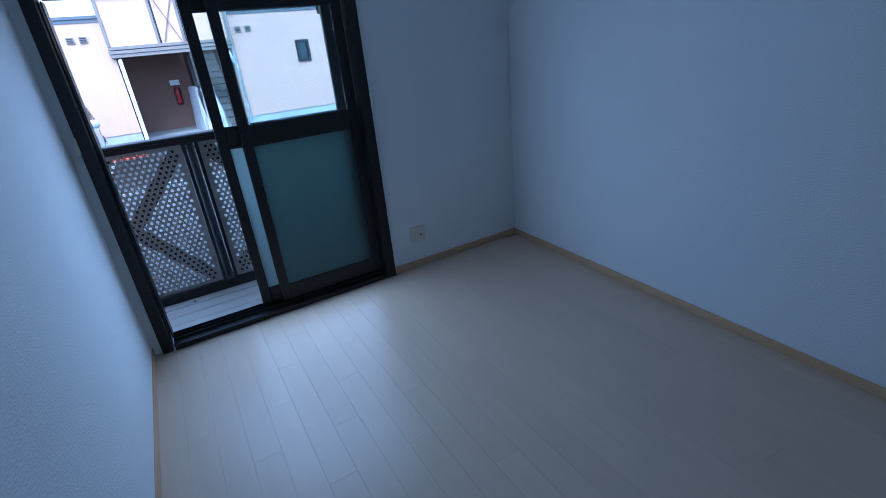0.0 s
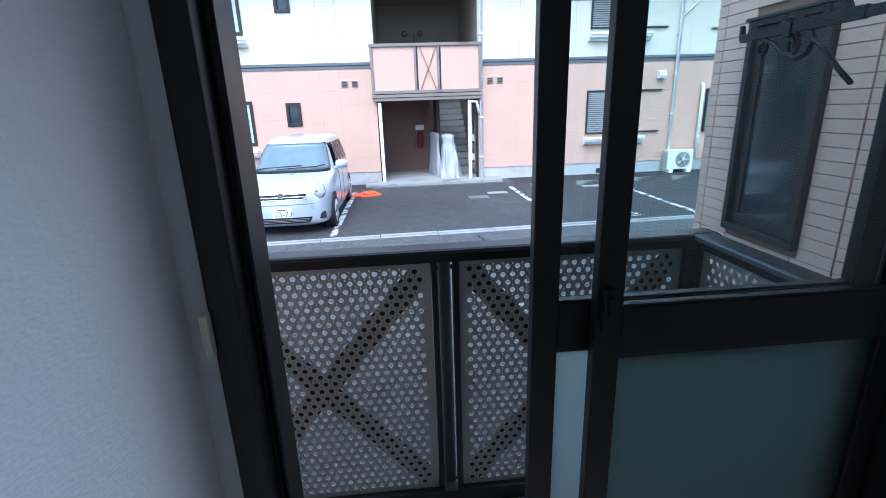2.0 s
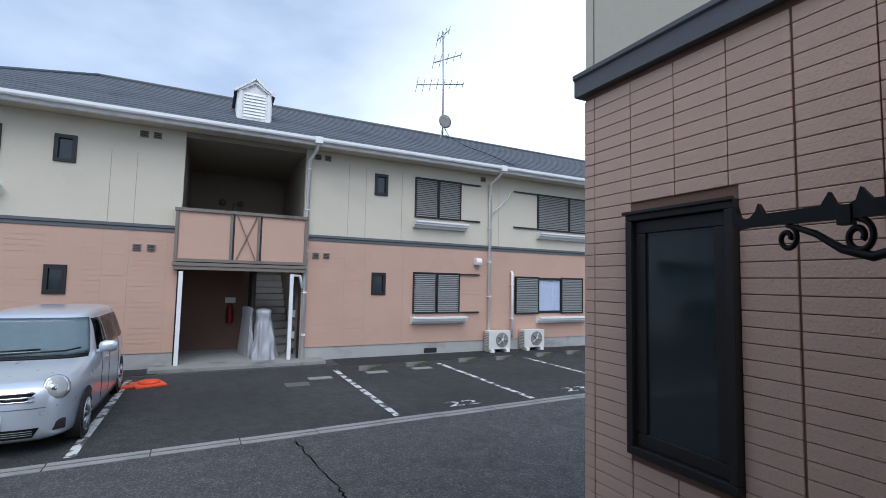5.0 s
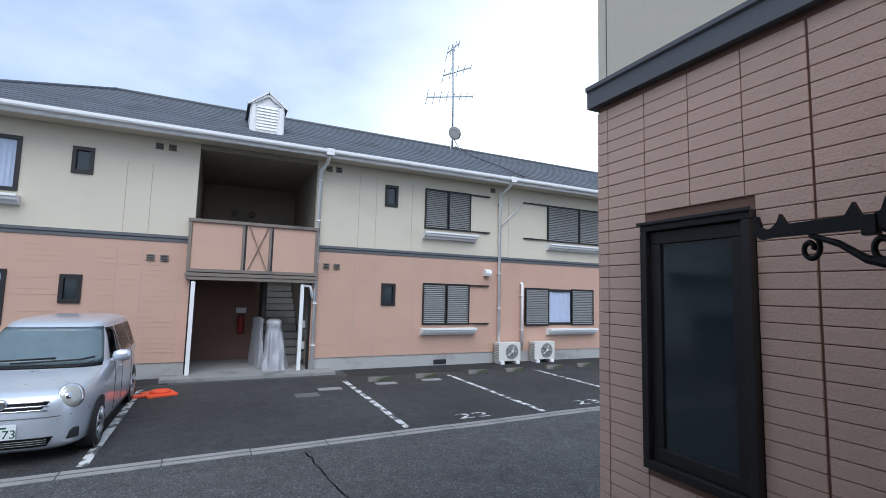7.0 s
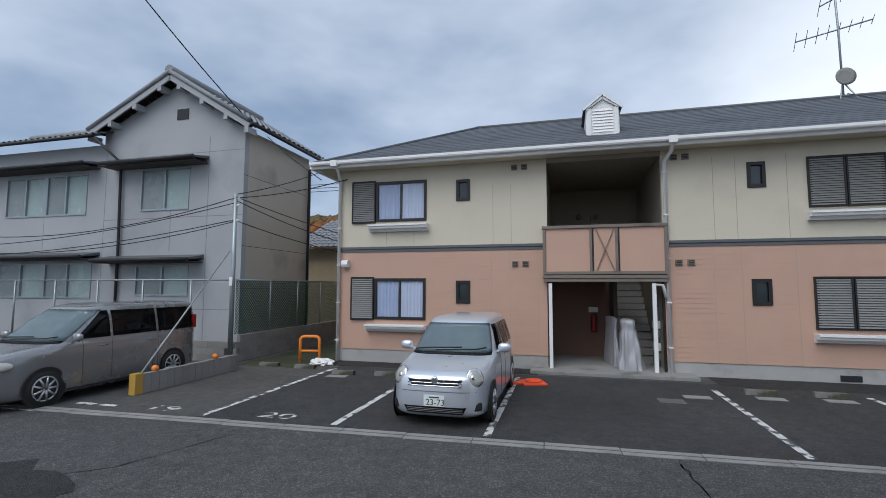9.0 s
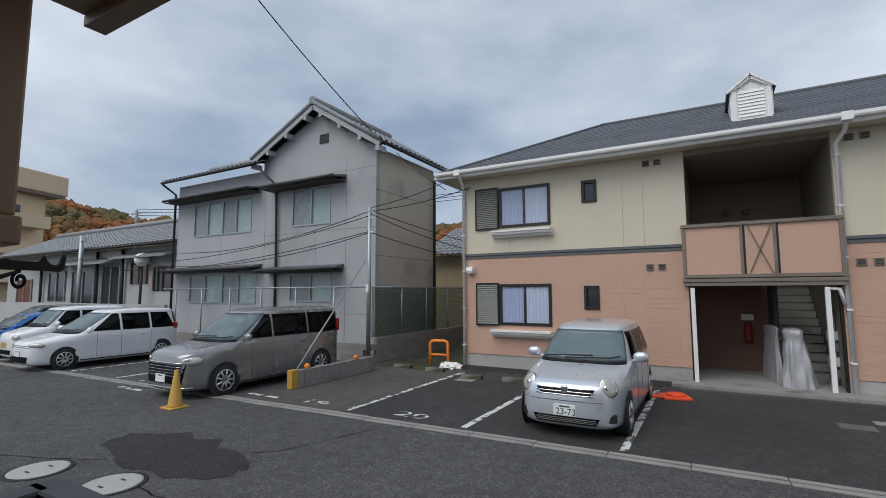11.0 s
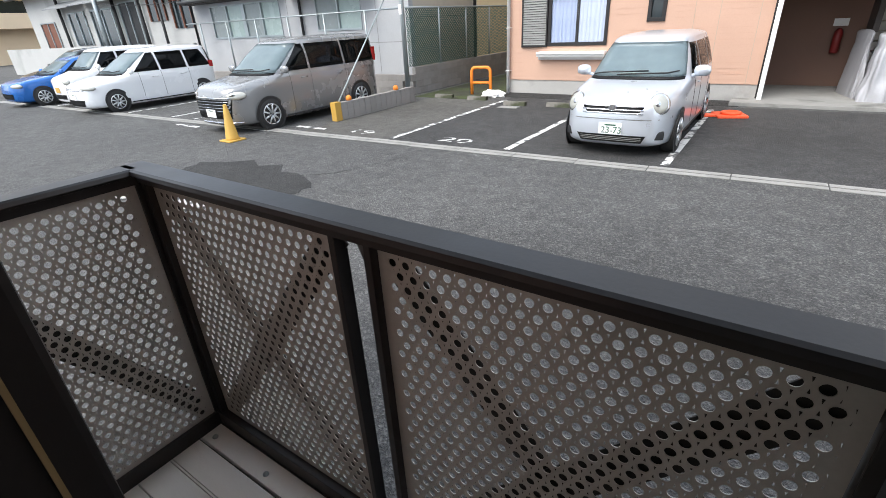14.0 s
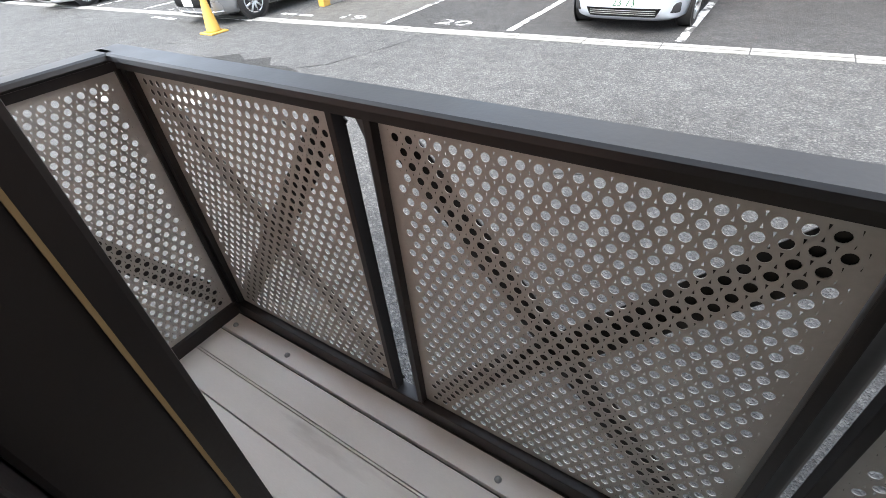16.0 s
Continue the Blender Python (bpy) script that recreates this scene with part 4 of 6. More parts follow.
downpipe(1.79, 5.2, -0.33); downpipe(7.52, 5.2, GZ); downpipe(8.40, 2.13, 0.0, False); downpipe(FX0 + 0.06, 5.2, GZ, True)
tpart("downpipe_elbow", M_WHITE, flats, [(1.43, 15.93, 1.83), (1.65, 15.93, 1.82), (1.73, 15.95, 1.5)], 0.04)
tpart("branch_pipe", M_WHITE, flats, [(7.58, FY - 0.06, 3.95), (7.85, FY - 0.06, 4.2), (8.22, FY - 0.06, 4.55), (8.32, FY - 0.06, 4.75)], 0.018)
# vents, lamps and grilles on the facade
for x, z in ((-2.0, 5.05), (-1.73, 5.05), (2.02, 5.06), (2.29, 5.06), (-2.0, 2.39), (-1.72, 2.39), (2.06, 2.38), (2.34, 2.38), (7.28, 5.07)):
    v = bpart("wall_vent", M_BALTRIM, flats, (x - 0.085, x + 0.085, FY - 0.035, FY - 0.002, z - 0.075, z + 0.075), 0.006)
    for k in range(3):
        bpart("louvre", M_BLACK, v, (x - 0.06, x + 0.06, FY - 0.042, FY - 0.036, z - 0.05 + 0.04 * k, z - 0.03 + 0.04 * k))
for x, z in ((-7.0, 2.44), (7.08, 2.40)):
    bm = bmesh.new()
    prism(bm, [(FY - 0.002, z - 0.10), (FY - 0.16, z - 0.10), (FY - 0.20, z - 0.02), (FY - 0.18, z + 0.07), (FY - 0.10, z + 0.11), (FY - 0.002, z + 0.11)], "x", x - 0.10, x + 0.10)
    part("vent_hood", bm, M_WHITE, flats, "white weather hood")
for x in (5.54,):
    bpart("floor_vent", M_BLACK, flats, (x - 0.21, x + 0.21, FY + 0.005, FY + 0.019, -0.37, -0.23), 0.004)
# vertical siding joints
for x, z0, z1 in [(x, z0, z1) for z0, z1, xs in ((BAND + 0.09, 3.4, (-5.75, -4.9)), (BAND + 0.09, 4.6, (-3.35, -2.6, -2.1)), (BAND + 0.09, 5.0, (2.9, 3.4, 4.5, 7.9)), (-0.15, 2.75, (2.85, 3.45, 4.6)), (-0.03, 2.75, (-2.65, -2.15, -1.4, -5.2))) for x in xs]:
    if not any(h[0] - 0.05 < x < h[1] + 0.05 and not (z1 < h[2] or z0 > h[3]) for h in HL + HU):
        bpart("siding_joint", M_SIDEJOINT, flats, (x - 0.006, x + 0.006, FY - 0.004, FY - 0.001, z0, z1))
# fine course lines of the peach siding, shared strips
bm = bmesh.new(); box(bm, 0, 1, -0.004, -0.001, 0, 0.006)
strip = part("course_line", bm, M_COURSE, flats)
strip.matrix_basis = Matrix.Translation((-2.6, FY, 0.2)) @ Matrix.Diagonal((1.15, 1, 1, 1))
rnd = random.Random(4)
for x0, x1 in ((-7.1, -6.8), (-4.35, -3.65), (-3.05, -2.7), (-2.6, -2.2), (-2.1, -1.45), (1.95, 2.8), (2.9, 3.4), (4.2, 4.55), (6.6, 7.5), (7.75, 8.4)):
    for k in range(22):
        z = 0.05 + k * 0.12
        if rnd.random() < 0.7 and z < 2.75:
            o = new("course_line", strip.data)
            o.parent = flats
            o.matrix_basis = Matrix.Translation((x0, FY, z)) @ Matrix.Diagonal((x1 - x0, 1, 0.7, 1))

# dormer vent on the roof
dorm = thing("roof_dormer", "white louvred dormer vent on the slate roof", "dormer", 0.39, 16.62, 5.97)
bm = bmesh.new()
prism(bm, [(-0.44, -0.12), (0.44, -0.12), (0.44, 0.78), (0.0, 1.08), (-0.44, 0.78)], "y", 0.0, 1.9)
part("body", bm, M_WHITE, dorm)
for k in range(8):
    z = 0.08 + k * 0.085
    bm = bmesh.new()
    prism(bm, [(-0.03, z), (-0.005, z + 0.075), (-0.002, z + 0.075), (-0.002, z)], "x", -0.27, 0.27)
    part("louvre", bm, M_WHITE, dorm)
for p, q in (((-0.36, -0.02, -0.1), (-0.36, -0.02, 0.76)), ((0.36, -0.02, -0.1), (0.36, -0.02, 0.76)), ((-0.44, -0.02, 0.75), (0.0, -0.02, 1.05)), ((0.44, -0.02, 0.75), (0.0, -0.02, 1.05)), ((-0.36, -0.02, -0.02), (0.36, -0.02, -0.02))):
    bar_between(dorm, p, q, 0.10, 0.06, M_WHITE, "trim")
for s in (-1, 1):
    bar_between(dorm, (s * 0.52, -0.08, 0.72), (0, -0.08, 1.13), 0.05, 0.05, M_WHITE, "barge_board")
    bm = bmesh.new()
    f = bm.faces.new([bm.verts.new(p) for p in ((s * 0.52, -0.1, 0.74), (0, -0.1, 1.14), (0, 2.2, 1.14), (s * 0.52, 1.5, 0.74))])
    bmesh.ops.solidify(bm, geom=[f], thickness=0.03)
    part("dormer_roof", bm, M_ROOF, dorm)

# aerial mast and dish
ant = thing("tv_antenna", "thin aluminium television aerials on a roof mast", "antenna", 7.5, 19.5, 7.4)
tpart("mast", M_STEEL, ant, [(0, 0, 0), (-0.02, 0, 2.2), (-0.08, 0, 4.35)], 0.03)
for (x0, z0, x1, z1), n in (((-1.16, 1.94, 0.88, 2.39), 8), ((-0.47, 2.98, 0.76, 3.6), 5), ((-0.32, 3.95, 0.2, 4.5), 4)):
    boom = tpart("boom", M_STEEL, ant, [(x0, 0, z0), (x1, 0, z1)], 0.022)
    for k in range(n):
        t = k / (n - 1)
        x, z = x0 + (x1 - x0) * t, z0 + (z1 - z0) * t
        L = 0.42 - 0.22 * t
        tpart("element", M_STEEL, boom, [(x - 0.3 * L, -L, z + 0.25 * L), (x + 0.3 * L, L, z - 0.25 * L)], 0.010, seg=6)
for s in (-1, 1):
    tpart("leg", M_STEEL, ant, [(0, 0, 0.55), (s * 0.28, -0.35, -0.25)], 0.02)
bm = bmesh.new(); lathe(bm, [(0.02, 0.06), (0.16, 0.04), (0.26, -0.02), (0.27, -0.03), (0.16, 0.025)], (0.02, -0.12, 0.65), "y", 20)
part("dish", bm, M_GUTTER, ant, "small grey dish")
tpart("aerial_cable", M_CABLE, ant, [(0, -0.2, 0.1), (0.2, -1.5, -0.65), (0.6, -2.6, -1.2), (0.9, -3.6, -1.75)], 0.012)

# ---- yard markings ----
def ground_strip(x0, x1, y0, y1, z=0.004):
    bm = bmesh.new()
    box(bm, x0, x1, y0, y1, GZ + 0.001, GZ + 0.004 + z)
    return bm


gut = thing("drain_channel", "strip of worn concrete gutter covers across the asphalt", "gutter", 0, 9.93, GZ, 2.15, kind="structure")
bm = bmesh.new(); box(bm, 0, 0.985, 0, 0.11, 0, 0.009, 0.002); box(bm, 0, 0.985, 0.145, 0.25, 0, 0.009, 0.002)
g0 = part("gutter_cover", bm, M_GUTTER, gut)
g0.matrix_basis = pose(-6, 0, 0)
for k in range(-26, 14):
    if k != -6:
        share("gutter_cover", g0, gut, k, 0.006 * ((k * 37) % 3), 0.0006 * ((k * 13) % 3))
lines = thing("parking_lines", "worn white painted bay lines on the asphalt", "parking line", kind="structure")
for x in (-6.68, -4.27, -1.84, 2.31, 5.06, 7.85, 10.6):
    part("bay_line", ground_strip(x - 0.055, x + 0.055, 10.30 + SKEW * x, 14.8 if x < 0 else 14.5), M_LINE, lines)
for x in (-11.9, -14.2, -16.5, -18.9, -21.3, -23.8):
    part("bay_line", ground_strip(x - 0.05, x + 0.05, 10.30 + SKEW * x, 13.6), M_LINE, lines)
for x, y in ((-9.1, 10.2), (-10.2, 9.6), (-12.4, 9.2)):
    part("bay_mark", ground_strip(x - 0.45, x + 0.45, y - 0.05, y + 0.05), M_LINE, lines)


def words(name, text, size, material, parent, m, depth=0.002):
    cu = bpy.data.curves.new(name, "FONT")
    cu.body, cu.size, cu.extrude, cu.align_x, cu.align_y = text, size, depth, "CENTER", "CENTER"
    tmp = bpy.data.objects.new(name, cu)
    scene.collection.objects.link(tmp)
    bpy.context.view_layer.update()
    me = bpy.data.meshes.new_from_object(tmp.evaluated_get(bpy.context.evaluated_depsgraph_get()))
    bpy.data.objects.remove(tmp)
    me.materials.clear()
    me.materials.append(material)
    ob = new(name, me)
    ob.parent = parent
    ob.matrix_basis = m
    return ob


for text, x, y in (("19", -7.68, 10.28), ("20", -5.42, 10.38), ("22", 3.66, 10.67), ("23", 6.4, 10.8), ("17", -13.0, 9.9)):
    words("bay_number", text, 0.55, M_LINE, lines, Matrix.Translation((x, y, GZ + 0.007)) @ Matrix.Diagonal((1.25, 0.75, 1, 1)))
for i, (x, y) in enumerate(((-6.08, 14.1), (-4.98, 14.2), (3.1, 14.28), (4.35, 14.36), (5.93, 14.5), (7.09, 14.46), (8.6, 14.6), (9.8, 14.65), (-7.45, 14.6), (-8.6, 14.7))):
    w = thing("wheel_stop", "low mossy concrete wheel stop on the asphalt", "wheel stop", x, y, GZ, group="wheel stops")
    bm = bmesh.new()
    prism(bm, [(-0.075, 0), (-0.055, 0.10), (0.055, 0.10), (0.075, 0)], "x", -0.29, 0.29)
    part("block", bm, M_STOP, w)
for x, y in ((-6.1, 13.8), (3.15, 13.9), (4.35, 14.0), (1.79, 13.68)):
    part("ground_slab", ground_strip(x - 0.25, x + 0.25, y - 0.12, y + 0.12, 0.012), M_GUTTER, lines)
bm = bmesh.new()
rnd = random.Random(7)
pts = [(-7.25 + 1.30 * (1 + 0.25 * rnd.random()) * math.cos(a) * 1.0, 7.15 + 0.42 * (1 + 0.9 * rnd.random()) * math.sin(a)) for a in np.linspace(0, 2 * math.pi, 26)[:-1]]
prism(bm, pts, "z", GZ, GZ + 0.005)
tagged(part("asphalt_patch", bm, M_PATCH), "darker repaired patch of asphalt", "patch", kind="structure")
# dark border along the flats
bm = bmesh.new(); prism(bm, [(FX0, 15.25), (-1.4, 15.3), (-1.4, 16.1), (FX0, 16.1)], "z", GZ, GZ + 0.008); prism(bm, [(2.6, 15.0), (12, 14.9), (12, 16.1), (2.6, 16.1)], "z", GZ, GZ + 0.008)
tagged(part("dark_border", bm, M_PATCH), "dark strip of ground along the flats", "border", kind="structure")


def crack(pts, w):
    bm = bmesh.new()
    rnd = random.Random(len(pts))
    fine = []
    for (xa, ya), (xb, yb) in zip(pts, pts[1:]):
        for k in range(8):
            t = k / 8
            fine.append((xa + (xb - xa) * t + rnd.uniform(-0.025, 0.025), ya + (yb - ya) * t + rnd.uniform(-0.025, 0.025)))
    for (xa, ya), (xb, yb) in zip(fine, fine[1:]):
        d = Vector((yb - ya, xa - xb)).normalized() * w * rnd.uniform(0.5, 1.3) / 2
        v = [bm.verts.new((x, y, GZ + 0.003)) for x, y in ((xa - d.x, ya - d.y), (xb - d.x, yb - d.y), (xb + d.x, yb + d.y), (xa + d.x, ya + d.y))]
        bm.faces.new(v)
    bmesh.ops.solidify(bm, geom=bm.faces[:], thickness=0.002)
    tagged(part("asphalt_crack", bm, M_BLACK), "thin dark crack in the asphalt", "crack", kind="structure")


crack([(0.66, 9.75), (0.70, 9.3), (0.81, 8.2), (0.84, 7.65), (1.01, 7.36), (0.97, 6.96), (1.3, 6.88), (2.0, 6.7)], 0.018)
crack([(-2.2, 6.3), (-0.8, 6.8), (-0.2, 6.88), (0.41, 6.88)], 0.012)
crack([(-9.3, 5.9), (-8.0, 6.4), (-6.0, 7.9), (-5.4, 9.6)], 0.012)
crack([(-6.4, 6.3), (-5.0, 6.2), (-3.4, 5.6)], 0.014)
crack([(-10.4, 7.6), (-9.3, 8.2), (-8.9, 8.8)], 0.010)
for x, y, r in ((-8.03, 5.97, 0.31), (-6.75, 6.19, 0.31)):
    mh = thing("manhole_cover", "round pale concrete manhole cover in the asphalt", "manhole", x, y, GZ, group="manholes")
    bm = bmesh.new(); lathe(bm, [(r + 0.05, 0), (r + 0.05, 0.008), (r + 0.01, 0.009)], (0, 0, 0), "z", 32)
    part("ring", bm, M_PATCH, mh)
    bm = bmesh.new(); lathe(bm, [(r, 0.0), (r, 0.014), (r - 0.03, 0.016), (0.01, 0.016)], (0, 0, 0), "z", 32)
    part("cover", bm, M_MANHOLE, mh)
    for s in (-1, 1):
        bpart("lift_slot", M_BLACK, mh, (-0.05, 0.05, s * 0.12 - 0.015, s * 0.12 + 0.015, 0.0165, 0.018))
gr = thing("drain_grate", "galvanised steel drain grate in the asphalt", "drain grate", 0.70, 6.62, GZ, 4)
for d in ((-0.22, 0.22, -0.22, -0.19, 0, 0.012), (-0.22, 0.22, 0.19, 0.22, 0, 0.012), (-0.22, -0.19, -0.189, 0.189, 0, 0.012), (0.19, 0.22, -0.189, 0.189, 0, 0.012)):
    bpart("rim", M_MANHOLE, gr, d)
bpart("pit", M_BLACK, gr, (-0.19, 0.19, -0.19, 0.19, 0, 0.003))
for k in range(11):
    bpart("bar", M_GRATE, gr, (-0.18 + k * 0.034, -0.162 + k * 0.034, -0.189, 0.189, 0.003, 0.011))
tagged(part("inspection_cover", ground_strip(1.0, 1.47, 13.05, 13.40, 0.008), M_GRATE), "small grey metal inspection cover", "cover", kind="structure")

# ---- air conditioner units ----
def ac_unit(x, y):
    a = thing("air_conditioner_unit", "ivory outdoor air conditioner unit against the flats", "air conditioner", x, y, GZ, group="air conditioners")
    bpart("casing", M_AC, a, (-0.40, 0.40, -0.15, 0.15, 0.10, 0.66), 0.012)
    bm = bmesh.new(); lathe(bm, [(0.23, 0.0), (0.23, -0.006), (0.21, -0.012), (0.20, -0.004)], (0.08, -0.151, 0.38), "y", 28)
    part("fan_ring", bm, M_SHUT, a)
    for k in range(5):
        ang = k * 2 * math.pi / 5
        bar_between(a, (0.08, -0.165, 0.38), (0.08 + 0.19 * math.cos(ang), -0.165, 0.38 + 0.19 * math.sin(ang)), 0.07, 0.004, M_AC, "fan_blade")
    bm = bmesh.new(); lathe(bm, [(0.05, 0), (0.045, -0.02), (0.01, -0.025)], (0.08, -0.166, 0.38), "y", 14)
    part("hub", bm, M_AC, a)
    for k in range(9):
        bpart("side_fin", M_SHUT, a, (-0.405, -0.401, -0.13, 0.13, 0.16 + k * 0.05, 0.18 + k * 0.05))
    for s in (-0.28, 0.28):
        bpart("foot", M_WHITE, a, (s - 0.06, s + 0.06, -0.2, 0.2, 0, 0.099), 0.01)


ac_unit(7.75, 15.80); ac_unit(9.12, 15.84)

# ---- cars ----
def spline(keys, t):
    """Smooth interpolation of rows of numbers whose first column is the position."""
    ks = keys
    i = 0
    while i < len(ks) - 2 and t > ks[i + 1][0]:
        i += 1
    a, b = ks[i], ks[i + 1]
    p, q = ks[max(i - 1, 0)], ks[min(i + 2, len(ks) - 1)]
    h = b[0] - a[0]
    u = min(max((t - a[0]) / h, 0), 1)
    out = []
    for k in range(1, len(a)):
        ma = (b[k] - p[k]) / max(b[0] - p[0], 1e-6) * h * 0.85
        mb = (q[k] - a[k]) / max(q[0] - a[0], 1e-6) * h * 0.85
        out.append((2 * u ** 3 - 3 * u * u + 1) * a[k] + (u ** 3 - 2 * u * u + u) * ma + (-2 * u ** 3 + 3 * u * u) * b[k] + (u ** 3 - u * u) * mb)
    return out


def car_shape(L, H, W, hood, cowl, cowl_y, roof_y, tail, wr):
    """Outlines of a car from its underside up to its roof: (height, front, rear, half width)."""
    zm, zr = cowl + 0.5 * (H - 0.1 - cowl), H - 0.1
    return [(0.17, 0.13, L - 0.09, W - 0.07), (0.22, 0.04, L - 0.02, W - 0.02), (0.36, 0.0, L, W), (hood - 0.26, 0.0, L, W), (hood - 0.11, 0.035, L, W), (hood - 0.04, 0.11, L - 0.003, W - 0.003), (hood, 0.24, L - 0.006, W - 0.008),
            (hood + 0.55 * (cowl - hood), 0.24 + 0.5 * (cowl_y - 0.24), L - 0.015, W - 0.015), (cowl - 0.012, cowl_y - 0.10, L - 0.025, W - 0.028), (cowl + 0.02, cowl_y, L - 0.03, W - 0.036),
            (zm, cowl_y + 0.47 * (roof_y - cowl_y), L - 0.03 - 0.4 * tail, 0.5 * (W - 0.036 + wr) + 0.015), (zr, roof_y, L - tail, wr), (H - 0.045, roof_y + 0.2, L - tail - 0.10, wr - 0.06), (H - 0.012, roof_y + 0.6, L - tail - 0.45, wr - 0.24), (H, (roof_y + L) / 2 - 0.1, (roof_y + L) / 2, 0.03)]


def make_car(name, label, paint, x, y, shape, wheels, sides, grp="parked cars", rz=0, R=0.30):
    """A car whose nose points to -y, built of outlines stacked from the underside to the roof.
    sides: side panes as (front, rear) at the sill and (front, rear) at the top."""
    car = thing(name, label, "car", x, y, GZ, rz, grp)
    L, H, W, hood, cowl, cowl_y, roof_y, tail, wr = shape
    keys = car_shape(*shape)

    def power(z):
        k = min(max((z - hood) / (cowl - hood), 0), 1)
        return 5.0 + 0.6 * k

    def at(z, th, off=0.0):
        yf, yr, w = spline(keys, z)
        n = power(z)
        c, q = math.cos(th), math.sin(th)
        p = Vector((math.copysign(w * abs(c) ** (2 / n), c), (yf + yr) / 2 + math.copysign((yr - yf) / 2 * abs(q) ** (2 / n), q), z))
        if off:
            e = 0.012
            nrm = (at(z, th + e) - at(z, th - e)).cross(at(min(z + e, H), th) - at(z - e, th))
            if nrm.length > 1e-9:
                p += nrm.normalized() * off
        return p

    def side_angle(z, yy):
        yf, yr, w = spline(keys, z)
        u = (yy - (yf + yr) / 2) / ((yr - yf) / 2)
        return math.copysign(math.asin(min(abs(u), 0.999) ** (power(z) / 2)), u)

    def front_y(xx, z):
        yf, yr, w = spline(keys, z)
        n = power(z)
        return (yf + yr) / 2 - (yr - yf) / 2 * max(1 - abs(xx / w) ** n, 0) ** (1 / n)

    zs = sorted(set([k[0] for k in keys] + [a[0] + (b[0] - a[0]) * t for a, b in zip(keys, keys[1:]) for t in (0.33, 0.67)]))
    N = 112
    bm = bmesh.new()
    grid = [[bm.verts.new(at(z, 2 * math.pi * k / N)) for k in range(N)] for z in zs]
    for a, b in zip(grid, grid[1:]):
        for k in range(N):
            f = bm.faces.new((a[k], a[(k + 1) % N], b[(k + 1) % N], b[k]))
            f.smooth = True
    bm.faces.new(grid[0][::-1]); bm.faces.new(grid[-1])
    part("body", bm, paint, car)

    def pane(nm, rows, material, off=0.005):
        """A patch on the skin: rows of (height, angle from, angle to)."""
        bm = bmesh.new()
        g = [[bm.verts.new(at(z, t0 + (t1 - t0) * k / 16, off)) for k in range(17)] for z, t0, t1 in rows]
        for a, b in zip(g, g[1:]):
            for k in range(16):
                f = bm.faces.new((a[k], a[k + 1], b[k + 1], b[k]))
                f.smooth = True
        bmesh.ops.solidify(bm, geom=bm.faces[:], thickness=0.004)
        return part(nm, bm, material, car)

    zt = H - 0.135
    mid = -math.pi / 2
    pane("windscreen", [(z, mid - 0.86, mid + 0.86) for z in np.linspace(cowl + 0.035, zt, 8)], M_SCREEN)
    pane("rear_window", [(z, -mid - 0.8, -mid + 0.8) for z in np.linspace(cowl + 0.10, zt, 6)], M_CARGLASS)
    pane("cowl_panel", [(z, mid - 0.84, mid + 0.84) for z in (cowl - 0.004, cowl + 0.02, cowl + 0.034)], M_BLACK, 0.004)
    for a0, a1 in ((-0.62, 0.02), (-0.05, 0.55)):
        tpart("wiper", M_BLACK, car, [at(cowl + 0.05 + 0.05 * t, mid + a0 + (a1 - a0) * t, 0.02) for t in (0, 0.5, 1)], 0.011, seg=6)
    for side in (1, -1):
        def turn(t):
            return t if side > 0 else math.pi - t
        for f0, r0, f1, r1 in sides:
            rows = []
            for t in np.linspace(0, 1, 6):
                z = cowl + 0.045 + (zt - 0.02 - cowl - 0.045) * t
                a, b = side_angle(z, f0 + (f1 - f0) * t), side_angle(z, r0 + (r1 - r0) * t)
                rows.append((z, turn(a), turn(b)) if side > 0 else (z, turn(b), turn(a)))
            pane("side_window", rows, M_CARGLASS)
        bm = bmesh.new()
        lathe(bm, [(0.01, -0.12), (0.06, -0.105), (0.085, -0.05), (0.088, 0.05), (0.06, 0.10), (0.01, 0.115)], (0, 0, 0), "x", 16)
        bm.transform(Matrix.Translation((side * (W + 0.09), cowl_y + 0.36, cowl + 0.10)) @ Matrix.Diagonal((1, 0.7, 0.95, 1)))
        tube(bm, [(side * (W - 0.06), cowl_y + 0.40, cowl + 0.02), (side * (W + 0.06), cowl_y + 0.38, cowl + 0.06)], 0.028, 8)
        part("mirror", bm, paint, car)
        for sw in wheels:
            Wl = min(at(0.5, side_angle(0.5, sw - R * 0.15)).x, at(0.5, side_angle(0.5, sw + R * 0.15)).x) + 0.012
            bm = bmesh.new(); lathe(bm, [(R + 0.05, 0.0), (R + 0.05, 0.006)], (0, 0, 0), "x", 32)
            bm.transform(Matrix.Translation((side * (Wl - 0.004) - (0.006 if side < 0 else 0), sw, R + 0.01)))
            part("wheel_arch", bm, M_BLACK, car)
            bm = bmesh.new()
            lathe(bm, [(R * 0.6, -0.10), (R * 0.95, -0.10), (R, -0.07), (R, 0.07), (R * 0.96, 0.10), (R * 0.68, 0.10)], (side * (Wl - 0.095), sw, R), "x", 32)
            wh = part("wheel", bm, M_TYRE, car)
            bm = bmesh.new(); lathe(bm, [(R * 0.70, 0.0), (R * 0.70, side * 0.012), (R * 0.64, side * 0.016), (R * 0.62, side * 0.002)], (side * (Wl + 0.000), sw, R), "x", 32)
            part("rim", bm, M_ALLOY, wh)
